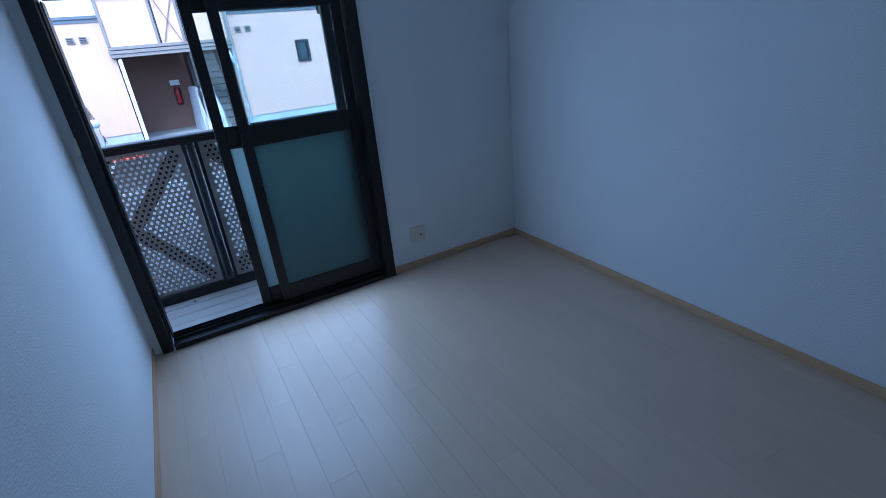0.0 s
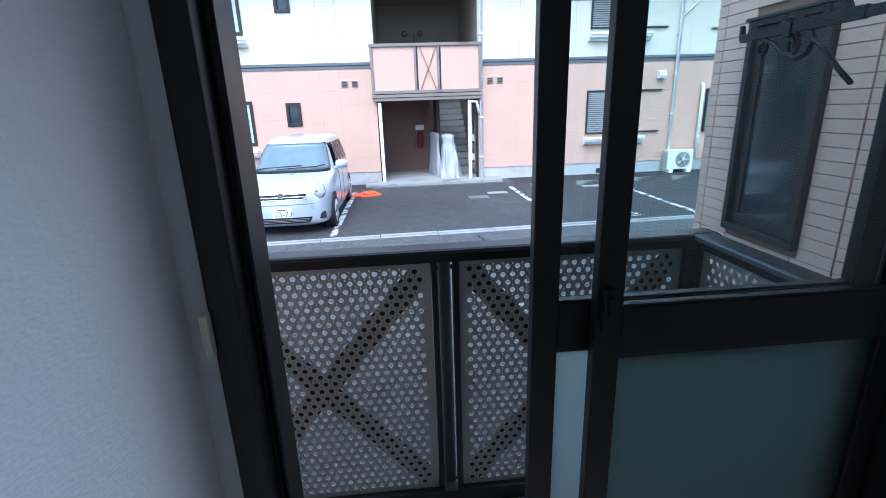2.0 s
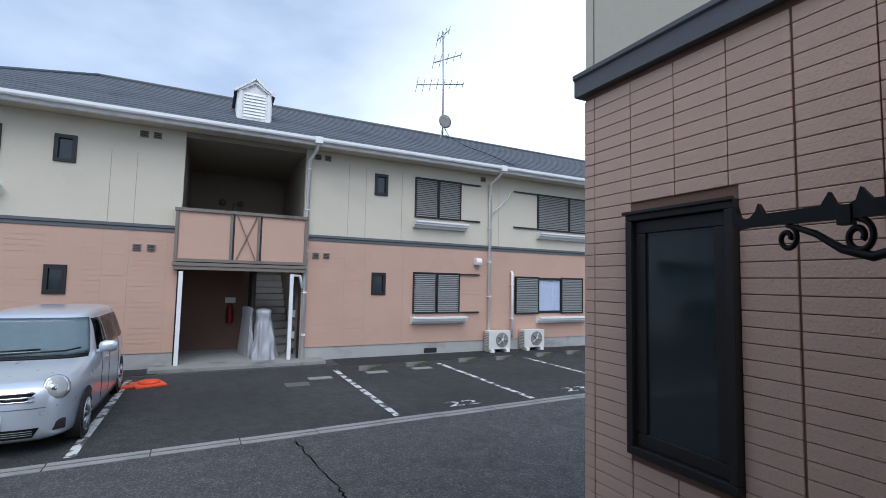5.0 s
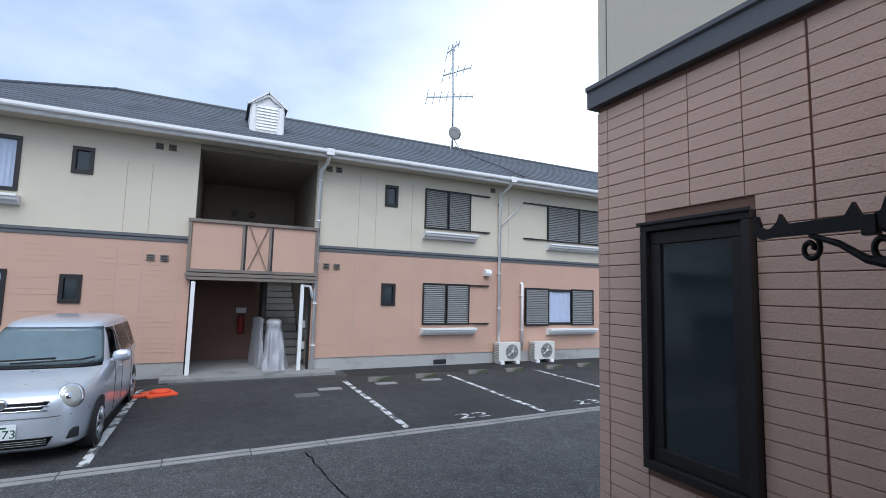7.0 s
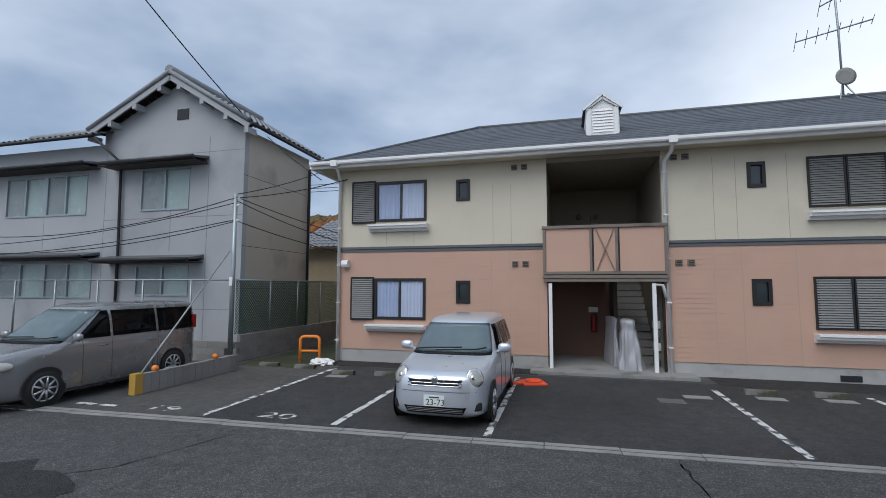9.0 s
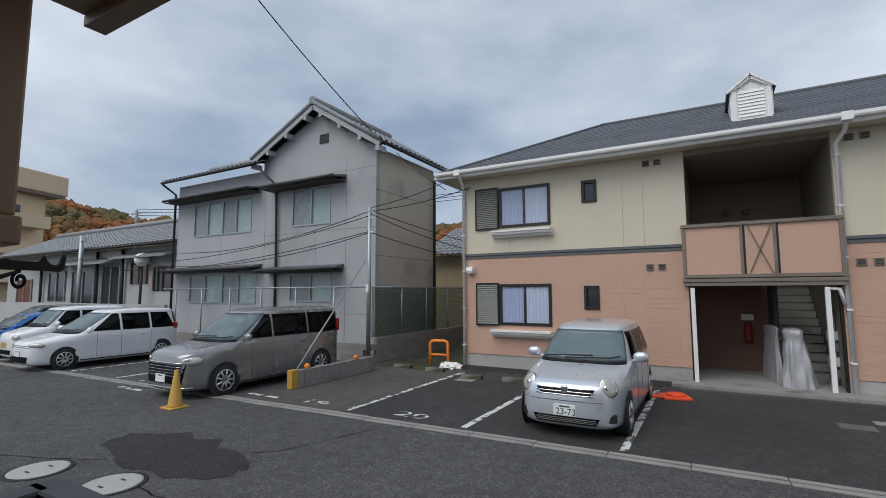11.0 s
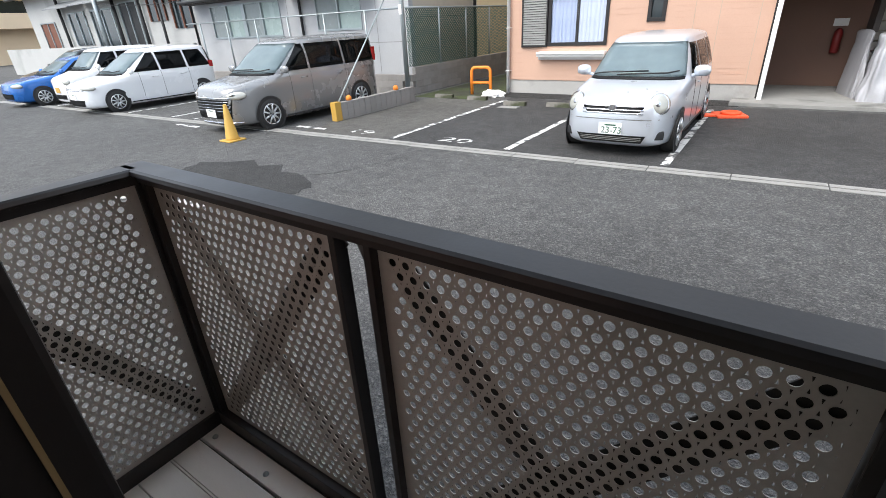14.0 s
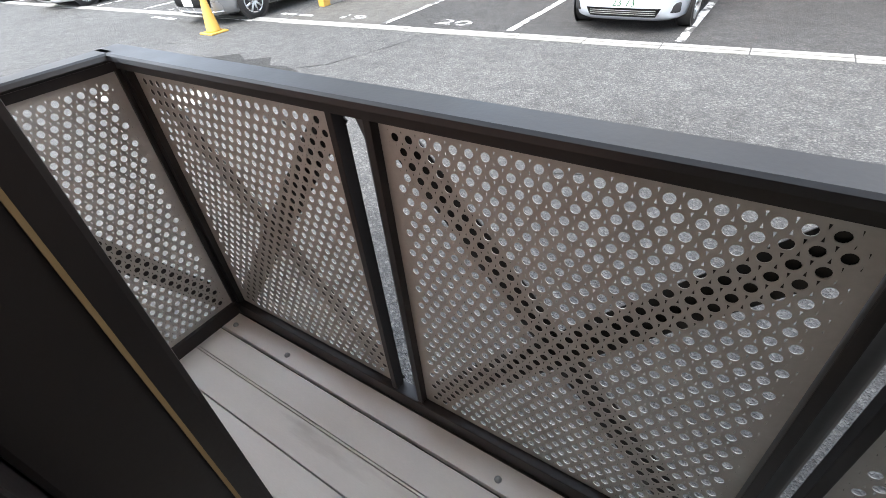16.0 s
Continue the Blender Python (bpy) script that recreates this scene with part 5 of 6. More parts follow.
            for k in range(9):
                a = 2 * math.pi * k / 9
                tpart("spoke", M_ALLOY, wh, [(side * (Wl + 0.014), sw + 0.02 * math.cos(a), R + 0.02 * math.sin(a)), (side * (Wl + 0.008), sw + R * 0.66 * math.cos(a), R + R * 0.66 * math.sin(a))], [0.026, 0.018], seg=6)
        zh = cowl - 0.12
        for f0, r0, f1, r1 in sides[:2]:
            p = at(zh, turn(side_angle(zh, r0 - 0.18)), 0.022)
            tpart("door_handle", paint, car, [p + Vector((-side * 0.02, -0.10, 0)), p, p + Vector((-side * 0.02, 0.10, 0))], 0.014, seg=6)
        for yy in (sides[0][0] + 0.12, sides[0][1] + 0.03, sides[1][1] + 0.03 if len(sides) > 1 else sides[0][1] + 0.9):
            tpart("door_seam", M_BLACK, car, [at(z, turn(side_angle(z, yy)), 0.0) for z in np.linspace(0.30, cowl + 0.03, 9)], 0.005, seg=5)
        tpart("sill_strip", M_BLACK, car, [at(0.235, turn(side_angle(0.235, yy)), 0.002) for yy in np.linspace(wheels[0] + R + 0.08, wheels[1] - R - 0.08, 6)], 0.018, seg=6)
    return car, front_y


def lamp_at(car, x, y, z, rx, rz, yaw, material, name):
    """A shallow domed lamp that faces forward and outward."""
    bm = bmesh.new()
    lathe(bm, [(1.0, 1.2), (1.0, 0.0), (0.93, -0.25), (0.7, -0.7), (0.35, -0.92), (0.05, -1.0)], (0, 0, 0), "y", 28)
    bm.transform(Matrix.Translation((x, y, z)) @ Euler((radians(-22), 0, radians(yaw))).to_matrix().to_4x4() @ Matrix.Diagonal((rx, 0.035, rz, 1)))
    return part(name, bm, material, car)


def number_plate(car, z, y, text, tilt=0):
    pl = bpart("number_plate", M_NPLATE, car, (-0.165, 0.165, y - 0.008, y, z - 0.0825, z + 0.0825), 0.003)
    if text:
        words("plate_number", text, 0.13, M_INK, pl, Matrix.Translation((0.02, y - 0.010, z - 0.025)) @ Euler((radians(90), 0, 0)).to_matrix().to_4x4())
    bpart("plate_line", M_INK, pl, (-0.08, 0.08, y - 0.0105, y - 0.0085, z + 0.042, z + 0.062))
    return pl


def surface_bars(car, front_y, zs, half, material, name, thick=0.012, off=0.008):
    """Thin horizontal bars that follow the curve of the nose."""
    for z in zs:
        tpart(name, material, car, [(x, front_y(x, z) - off, z) for x in np.linspace(-half, half, 13)], thick, seg=6)


def nose_panel(car, front_y, z0, z1, half0, half1, material, name, off=0.006):
    """A dark opening or trim laid on the curve of the nose."""
    bm = bmesh.new()
    g = []
    for t in np.linspace(0, 1, 5):
        z, h = z0 + (z1 - z0) * t, half0 + (half1 - half0) * t
        g.append([bm.verts.new((x, front_y(x, z) - off, z)) for x in np.linspace(-h, h, 15)])
    for a, b in zip(g, g[1:]):
        for k in range(14):
            f = bm.faces.new((a[k], a[k + 1], b[k + 1], b[k]))
            f.smooth = True
    bmesh.ops.solidify(bm, geom=bm.faces[:], thickness=-0.004)
    return part(name, bm, material, car)


# silver compact people carrier
car, fy = make_car("silver_car", "silver compact minivan with round headlamps and number plate", M_SILVER, -2.67, 10.34, (4.1, 1.63, 0.825, 0.87, 1.0, 1.02, 1.70, 0.24, 0.62), (0.74, 3.44),
                   [(1.45, 2.12, 1.80, 2.10), (2.20, 3.0, 2.17, 2.96), (3.07, 3.78, 3.03, 3.60)])
for side in (1, -1):
    ly = fy(0.61, 0.78)
    lamp_at(car, side * 0.61, ly + 0.012, 0.78, 0.118, 0.128, side * 34, M_LAMP, "headlamp")
    lamp_at(car, side * 0.61, ly + 0.030, 0.78, 0.140, 0.150, side * 34, M_CHROME, "headlamp_rim")
    lamp_at(car, side * 0.585, ly - 0.012, 0.78, 0.055, 0.06, side * 34, M_CHROME, "reflector")
    bm = bmesh.new(); box(bm, -0.075, 0.075, -0.012, 0.08, -0.065, 0.065, 0.03)
    bm.transform(Matrix.Translation((side * 0.655, fy(0.655, 0.34), 0.34)) @ Euler((0, 0, radians(side * 36))).to_matrix().to_4x4())
    part("fog_lamp_recess", bm, M_BLACK, car)
    bm = bmesh.new(); box(bm, -0.09, 0.09, -0.03, 0.03, -0.008, 0.008, 0.003)
    bm.transform(Matrix.Translation((side * 0.32, 1.64, 1.44)) @ Euler((radians(-40), 0, 0)).to_matrix().to_4x4())
    part("sun_visor", bm, M_PLATE, car)
nose_panel(car, fy, 0.235, 0.345, 0.44, 0.50, M_BLACK, "bumper_intake")
surface_bars(car, fy, (0.265, 0.29, 0.315), 0.44, M_SHUT, "intake_bar", 0.004)
nose_panel(car, fy, 0.655, 0.745, 0.36, 0.44, M_BLACK, "grille")
surface_bars(car, fy, (0.655, 0.70, 0.748), 0.43, M_CHROME, "grille_bar", 0.011)
nose_panel(car, fy, 0.565, 0.575, 0.74, 0.74, M_SHUT, "bumper_seam", 0.003)
bm = bmesh.new(); lathe(bm, [(0.06, 0.02), (0.06, -0.012), (0.04, -0.022)], (0, fy(0, 0.73) - 0.01, 0.735), "y", 20)
part("badge", bm, M_CHROME, car)
number_plate(car, 0.435, -0.012, "23-73")

# grey-brown tall van
car, fy = make_car("grey_van", "grey-brown tall minivan with a black grille", M_GREYCAR, -10.7, 8.92, (4.7, 1.83, 0.865, 0.98, 1.10, 0.98, 1.86, 0.12, 0.73), (0.88, 3.72),
                   [(1.42, 2.12, 1.98, 2.10), (2.18, 3.25, 2.16, 3.22), (3.31, 4.45, 3.28, 4.38)], R=0.325)
nose_panel(car, fy, 0.34, 0.72, 0.60, 0.66, M_BLACK, "grille")
surface_bars(car, fy, (0.50, 0.56, 0.62, 0.68), 0.60, M_CHROME, "grille_bar", 0.006)
surface_bars(car, fy, (0.755,), 0.62, M_CHROME, "grille_trim", 0.016)
surface_bars(car, fy, (0.25,), 0.72, M_CHROME, "bumper_lip", 0.016)
for side in (1, -1):
    lamp_at(car, side * 0.70, fy(0.70, 0.80) + 0.01, 0.80, 0.20, 0.085, side * 46, M_LAMP, "headlamp")
    lamp_at(car, side * 0.66, fy(0.66, 0.82) - 0.01, 0.815, 0.07, 0.035, side * 46, M_CHROME, "reflector")
    bpart("tail_lamp", M_TAIL, car, (side * 0.68 - 0.05, side * 0.68 + 0.05, 4.42, 4.56, 1.12, 1.46), 0.02)
number_plate(car, 0.44, -0.012, "")

# white minivan, white kei van, blue hatchback, black car
WHITE_VAN = (4.26, 1.71, 0.847, 0.86, 1.0, 0.98, 1.95, 0.2, 0.66)
VAN_SIDES = [(1.48, 2.25, 2.05, 2.22), (2.32, 3.15, 2.29, 3.12), (3.22, 4.0, 3.19, 3.75)]
car, fy = make_car("white_minivan", "white minivan with dark tinted side windows", M_WHITECAR, -17.8, 8.9, WHITE_VAN, (0.80, 3.54), VAN_SIDES)
nose_panel(car, fy, 0.24, 0.42, 0.48, 0.55, M_BLACK, "grille")
surface_bars(car, fy, (0.68, 0.72), 0.58, M_CHROME, "grille_bar", 0.013)
for side in (1, -1):
    lamp_at(car, side * 0.66, fy(0.66, 0.74) + 0.01, 0.74, 0.20, 0.07, side * 44, M_LAMP, "headlamp")
    bpart("tail_lamp", M_TAIL, car, (side * 0.70 - 0.06, side * 0.70 + 0.06, 3.97, 4.11, 0.98, 1.18), 0.02)
number_plate(car, 0.50, -0.012, "")
car, fy = make_car("white_kei_van", "small white boxy kei van with a yellow plate", M_WHITECAR, -20.25, 9.35, (3.4, 1.77, 0.74, 0.98, 1.10, 0.70, 1.25, 0.08, 0.64), (0.62, 2.9), [(1.02, 1.75, 1.36, 1.73), (1.82, 2.6, 1.80, 2.58), (2.66, 3.22, 2.64, 3.16)], R=0.27)
nose_panel(car, fy, 0.28, 0.42, 0.42, 0.46, M_BLACK, "grille")
bpart("number_plate", M_YELLOW, car, (-0.165, 0.165, -0.02, -0.013, 0.48, 0.645), 0.003)
for side in (1, -1):
    lamp_at(car, side * 0.54, fy(0.54, 0.82) + 0.01, 0.82, 0.12, 0.09, side * 34, M_LAMP, "headlamp")
car, fy = make_car("blue_hatchback", "bright blue hatchback parked in its bay", M_BLUECAR, -22.7, 8.6, (4.05, 1.51, 0.847, 0.82, 0.95, 1.15, 2.0, 0.45, 0.60), (0.82, 3.4), [(1.62, 2.35, 2.15, 2.32), (2.42, 3.35, 2.39, 3.10)])
nose_panel(car, fy, 0.28, 0.46, 0.48, 0.55, M_BLACK, "grille")
for side in (1, -1):
    lamp_at(car, side * 0.66, fy(0.66, 0.70) + 0.01, 0.70, 0.18, 0.07, side * 44, M_LAMP, "headlamp")
car, fy = make_car("black_minivan", "black minivan parked behind the blue car", M_BLACKCAR, -25.6, 10.0, WHITE_VAN, (0.80, 3.54), VAN_SIDES)

# ---- things in the yard ----
tc = thing("traffic_cone", "faded yellow traffic cone on the asphalt", "traffic cone", -9.72, 8.66, GZ)
bpart("base", M_YELLOW, tc, (-0.19, 0.19, -0.19, 0.19, 0, 0.03), 0.012)
bm = bmesh.new(); lathe(bm, [(0.14, 0.03), (0.13, 0.06), (0.035, 0.70), (0.03, 0.71)], (0, 0, 0), "z", 20)
part("cone", bm, M_YELLOW, tc)
rc = thing("fallen_traffic_cone", "red-orange plastic cone base lying by the stairs", "traffic cone", -1.45, 14.2, GZ, 20)
bpart("base", M_RED, rc, (-0.27, 0.27, -0.27, 0.27, 0.0, 0.05), 0.02)
bm = bmesh.new(); lathe(bm, [(0.19, 0.05), (0.18, 0.09), (0.12, 0.10), (0.10, 0.06)], (0.02, 0, 0), "z", 22)
part("ring", bm, M_RED, rc)
bpart("flap", M_RED, rc, (-0.52, -0.26, -0.12, 0.10, 0.005, 0.045), 0.015)
hb = thing("barrier_hoop", "orange tubular steel barrier hoop", "barrier", -7.85, 15.5, GZ, 12)
arc = [(-0.28, 0, 0), (-0.28, 0, 0.62)] + [(-0.16 - 0.12 * math.cos(a), 0, 0.62 + 0.12 * math.sin(a)) for a in np.linspace(0.2, 1.57, 5)] + [(0.16 + 0.12 * math.sin(a), 0, 0.62 + 0.12 * math.cos(a)) for a in np.linspace(0, 1.4, 5)] + [(0.28, 0, 0.62), (0.28, 0, 0)]
tpart("hoop", M_ORANGE, hb, arc, 0.045)
tpart("cross_bar", M_ORANGE, hb, [(-0.27, 0, 0.33), (0.27, 0, 0.33)], 0.035)
bag = thing("plastic_bag", "crumpled white plastic bag on the ground", "bag", -7.35, 15.3, GZ)
bm = bmesh.new(); bmesh.ops.create_icosphere(bm, subdivisions=3, radius=1)
for v in bm.verts:
    k = 1 + 0.45 * noise.noise(v.co * 2.4) + 0.2 * noise.noise(v.co * 6)
    v.co = Vector((v.co.x * 0.34 * k, v.co.y * 0.22 * k, max(v.co.z, -0.3) * 0.13 * k + 0.04))
part("bag_body", bm, M_WHITE, bag)
def draped_cover(name, label, category, x, y, rz, height, foot, shoulder, lean, seed):
    """A tall narrow shape under a cover: a flat top that falls in folds to a wider hem. foot, shoulder: half widths (x, y)."""
    cv = thing(name, label, category, x, y, -0.33, rz)
    bm = bmesh.new()
    rows = []
    for z in [0.0, 0.06, 0.16, 0.28, 0.4, 0.52, 0.64, 0.74, 0.80, 0.86, 0.91, 0.95, 0.975, 0.99, 1.0]:
        fall = 1 - min(z / 0.82, 1.0)
        w, d = shoulder[0] + (foot[0] - shoulder[0]) * fall ** 1.2, shoulder[1] + (foot[1] - shoulder[1]) * fall ** 1.2
        cap = 1.0 if z < 0.95 else (1 - ((z - 0.95) / 0.05) ** 2.5 * 0.55)
        tuck = 0.93 if 0.76 < z < 0.85 else 1.0
        rows.append([])
        for k in range(72):
            a = 2 * math.pi * k / 72
            n = 3.0
            cx, cy = math.copysign(abs(math.cos(a)) ** (2 / n), math.cos(a)), math.copysign(abs(math.sin(a)) ** (2 / n), math.sin(a))
            fold = (0.05 * math.sin(a * 7 + seed + 2 * z) + 0.035 * math.sin(a * 13 + 2 * seed - 3 * z)) * (0.25 + fall)
            crease = 0.17 * noise.noise(Vector((2.2 * math.cos(a) + seed, 2.2 * math.sin(a), 4 * z))) + 0.05 * noise.noise(Vector((6 * math.cos(a), 6 * math.sin(a) + seed, 9 * z)))
            f = (1 + fold + crease) * cap * tuck
            rows[-1].append(bm.verts.new((w * f * cx + lean * (1 - z), d * f * cy, height * z)))
    for a, b in zip(rows, rows[1:]):
        for k in range(72):
            f = bm.faces.new((a[k], a[(k + 1) % 72], b[(k + 1) % 72], b[k]))
            f.smooth = True
    bm.faces.new(rows[-1])
    part("cover", bm, M_COVER, cv)


draped_cover("covered_motorbike", "motorbike under a draped silver fabric cover", "covered motorbike", 0.86, 16.45, 0, 1.27, (0.33, 0.45), (0.19, 0.32), 0.04, 1.0)
draped_cover("covered_bicycle", "narrow bicycle under a grey cover behind the motorbike", "covered bicycle", 0.50, 17.0, 12, 1.30, (0.10, 0.55), (0.05, 0.42), 0.0, 4.0)
ex = thing("fire_extinguisher", "red fire extinguisher hung on the stairwell wall", "fire extinguisher", 0.12, 18.30, 0.42)
bm = bmesh.new(); lathe(bm, [(0.08, 0.0), (0.09, 0.05), (0.09, 0.42), (0.06, 0.50), (0.025, 0.54)], (0, 0, 0), "z", 16)
part("cylinder", bm, M_EXT, ex)
bpart("sign", M_WHITE, ex, (-0.14, 0.14, 0.06, 0.075, 0.58, 0.74))
sh = thing("meter_boxes", "pale utility meters and pipes stacked in the stairwell", "meters", 1.68, 16.9, -0.33)
for k, z in enumerate((0.15, 0.42, 0.75, 1.0)):
    bpart("meter", M_WHITE if k % 2 else M_SHUT, sh, (-0.14, 0.08, -0.1, 0.1, z, z + 0.2), 0.02)
tpart("pipe", M_SHUT, sh, [(0, 0, 0), (0, 0, 1.6)], 0.03)

# ---- wrought iron laundry brackets on the wall either side of the window ----
def scroll(cx, cz, r0, turns, start, n=28, sgn=1):
    return [(0, cx + (r0 * (1 - 0.72 * k / n)) * math.cos(start + sgn * turns * 2 * math.pi * k / n), cz + (r0 * (1 - 0.72 * k / n)) * math.sin(start + sgn * turns * 2 * math.pi * k / n)) for k in range(n + 1)]


def bracket(x, z):
    b = thing("laundry_bracket", "black wrought iron laundry pole bracket with scrolls", "bracket", x, 3.225, z, group="laundry brackets")
    tip = Matrix.Translation((0, 0.28, 0)) @ Matrix.Diagonal((1, 0.66, 0.9, 1))
    bpart("wall_plate", M_IRON, b, (-0.03, 0.03, 0.0, 0.008, -0.22, 0.10), 0.003)
    bpart("bar", M_IRON, b, (-0.008, 0.008, 0.009, 0.284, -0.011, 0.018), 0.002)
    bm = bmesh.new()
    prism(bm, [(0.008, -0.018), (0.70, -0.018), (0.735, -0.022), (0.755, -0.005), (0.758, 0.055), (0.745, 0.055), (0.735, 0.02), (0.715, 0.008), (0.695, 0.012), (0.675, 0.03), (0.665, 0.055), (0.645, 0.02),
               (0.47, 0.024), (0.445, 0.062), (0.43, 0.03), (0.405, 0.016), (0.375, 0.03), (0.362, 0.065), (0.335, 0.03), (0.22, 0.03), (0.195, 0.065), (0.18, 0.03), (0.15, 0.016), (0.12, 0.03), (0.105, 0.065), (0.08, 0.03), (0.008, 0.03)], "x", -0.008, 0.008)
    bm.transform(Matrix.Diagonal((1, 1, 0.85, 1)))
    part("arm", bm, M_IRON, b).matrix_basis = tip
    tpart("scroll", M_IRON, b, scroll(0.575, -0.052, 0.034, 1.3, 1.57), 0.0075, seg=8).matrix_basis = tip
    tpart("scroll", M_IRON, b, [(0, 0.56, -0.022), (0, 0.49, -0.045), (0, 0.42, -0.085), (0, 0.34, -0.105), (0, 0.28, -0.09), (0, 0.25, -0.05), (0, 0.27, -0.022)], [0.007, 0.009, 0.011, 0.012, 0.011, 0.009, 0.007], seg=8).matrix_basis = tip
    tpart("scroll", M_IRON, b, scroll(0.375, -0.058, 0.042, 1.35, 1.57), 0.0085, seg=8).matrix_basis = tip
    tpart("scroll", M_IRON, b, [(0, 0.25, -0.05), (0, 0.18, -0.09), (0, 0.10, -0.15), (0, 0.02, -0.20)], 0.009, seg=8).matrix_basis = tip
    bpart("collar", M_IRON, b, (-0.013, 0.013, 0.385, 0.425, -0.03, 0.018), 0.003).matrix_basis = tip


bracket(0.69, 1.885); bracket(-2.66, 1.86)
pb = thing("brown_corner_post", "brown ribbed aluminium corner post hanging over the balcony end", "post", -2.83, 3.625, 2.03)
bpart("shaft", M_EAVE, pb, (-0.35, 0.13, -0.35, 0.25, 0.0, 0.97), 0.01)
bpart("foot", M_EAVE, pb, (-0.37, 0.145, -0.35, 0.265, -0.10, -0.001), 0.01)
bpart("under_plate", M_EAVE, pb, (-0.30, 0.10, -0.35, 0.19, -0.13, -0.101), 0.006)
for y in (-0.2, -0.02, 0.14):
    bpart("rib", M_DARKWOOD, pb, (0.131, 0.136, y, y + 0.015, 0.07, 0.96))

# ---- the grey house next to the flats ----
HX, HY = -10.2, 15.4
house = thing("grey_house", "old two-storey grey mortar house with clay tile gable roof", "house")
W_H = [(-14.1, -12.2, 4.2, 5.58), (-20.15, -16.4, 4.18, 5.6), (-14.15, -12.1, 1.45, 2.45), (-20.3, -16.0, 1.35, 2.55)]
bm = bmesh.new(); pierced(bm, "y", HY, HY + 0.2, -21.4, HX, GZ, 6.55, W_H)
part("front_wall", bm, M_HOUSE, house)
bm = bmesh.new(); prism(bm, [(-15.75, 6.551), (HX, 6.551), (HX, 6.66), (-12.79, 8.35), (-15.75, 7.0)], "y", HY, HY + 0.2)
part("gable_wall", bm, M_HOUSE, house)
bm = bmesh.new(); prism(bm, [(HY + 0.201, GZ), (19.1, GZ), (19.1, 6.65), (HY + 0.201, 6.65)], "x", HX - 0.2, HX)
part("side_wall", bm, M_HOUSESIDE, house, "buff weathered side wall")
bpart("back_wall", M_HOUSE, house, (-21.4, HX, 19.1, 19.3, GZ, 6.5))
bpart("side_wall", M_HOUSE, house, (-21.4, -21.2, HY + 0.201, 19.09, GZ, 6.5))
bpart("gable_vent", M_BLACK, house, (-12.80, -12.35, HY - 0.02, HY - 0.002, 7.15, 7.5))


def tiled_slope(parent, p0, p1, p2, p3, courses, cols, nm="roof_slope"):
    """Tiles in courses on the slope p0-p1 (eave) to p3-p2 (ridge): a wavy sheet with stepped courses."""
    P = [Vector(p) for p in (p0, p1, p2, p3)]
    nrm = (P[1] - P[0]).cross(P[3] - P[0]).normalized()
    if nrm.z < 0:
        nrm = -nrm
    verts, faces = [], []
    sub = 6
    for i in range(courses):
        for e, lift in ((0, 0.06), (1.0, 0.015)):
            t = (i + e) / courses
            a, b = P[0].lerp(P[3], t), P[1].lerp(P[2], t)
            for k in range(cols * sub + 1):
                s = k / (cols * sub)
                verts.append(a.lerp(b, s) + nrm * (lift + 0.030 * math.sin(2 * math.pi * k / sub)))
        n = cols * sub + 1
        o = 2 * i * n
        for k in range(n - 1):
            faces.append((o + k, o + k + 1, o + n + k + 1, o + n + k))
            if i:
                faces.append((o - n + k, o - n + k + 1, o + k + 1, o + k))
    me = bpy.data.meshes.new(nm)
    me.from_pydata(verts, [], faces)
    me.materials.append(M_KAWARA)
    ob = new(nm, me)
    ob.parent = parent
    bm = bmesh.new()
    f = bm.faces.new([bm.verts.new(p) for p in P])
    bmesh.ops.solidify(bm, geom=[f], thickness=0.10)
    part("roof_deck", bm, M_DARKWOOD, parent)
    return ob


AP = 8.57
tiled_slope(house, (-9.78, 15.0, 6.72), (-9.78, 19.6, 6.72), (-12.79, 19.6, AP), (-12.79, 15.0, AP), 13, 16)
tiled_slope(house, (-16.05, 15.0, 6.95), (-16.05, 19.6, 6.95), (-12.79, 19.6, AP), (-12.79, 15.0, AP), 13, 16)
tiled_slope(house, (-21.8, 14.85, 6.72), (-15.4, 14.85, 6.72), (-15.4, 17.3, 7.75), (-21.8, 17.3, 7.75), 9, 24)
tpart("roof_ridge", M_KAWARA, house, [(-12.79, 14.95, AP + 0.10), (-12.79, 19.6, AP + 0.10)], 0.15)
tpart("roof_ridge", M_KAWARA, house, [(-22.0, 17.3, 7.85), (-15.4, 17.3, 7.85)], 0.14)
for sx in (-1, 1):
    ex_ = -9.78 if sx > 0 else -16.05
    ez_ = 6.66 if sx > 0 else 6.89
    bar_between(house, (-12.79, 15.02, AP - 0.14), (ex_, 15.02, ez_ - 0.08), 0.05, 0.16, M_HOUSE, "barge_board")
    tpart("verge_tile", M_KAWARA, house, [(-12.79, 15.0, AP + 0.05), (ex_, 15.0, ez_ + 0.09)], 0.075)
    for t in (0.12, 0.42, 0.72, 0.97):
        x, z = -12.79 + (ex_ + 12.79) * t, AP + (ez_ - AP) * t
        bpart("purlin_end", M_HOUSE, house, (x - 0.07, x + 0.07, 15.0, HY - 0.001, z - 0.34, z - 0.16))
tpart("eaves_gutter", M_BLACK, house, [(-9.71, 15.0, 6.66), (-9.71, 19.6, 6.60)], 0.06)
tpart("eaves_gutter", M_BLACK, house, [(-21.75, 14.78, 6.66), (-15.5, 14.78, 6.68)], 0.06)
tpart("downpipe", M_BLACK, house, [(-9.8, 19.3, 6.6), (-10.1, 19.0, 6.2), (-10.1, 19.0, GZ)], 0.05)
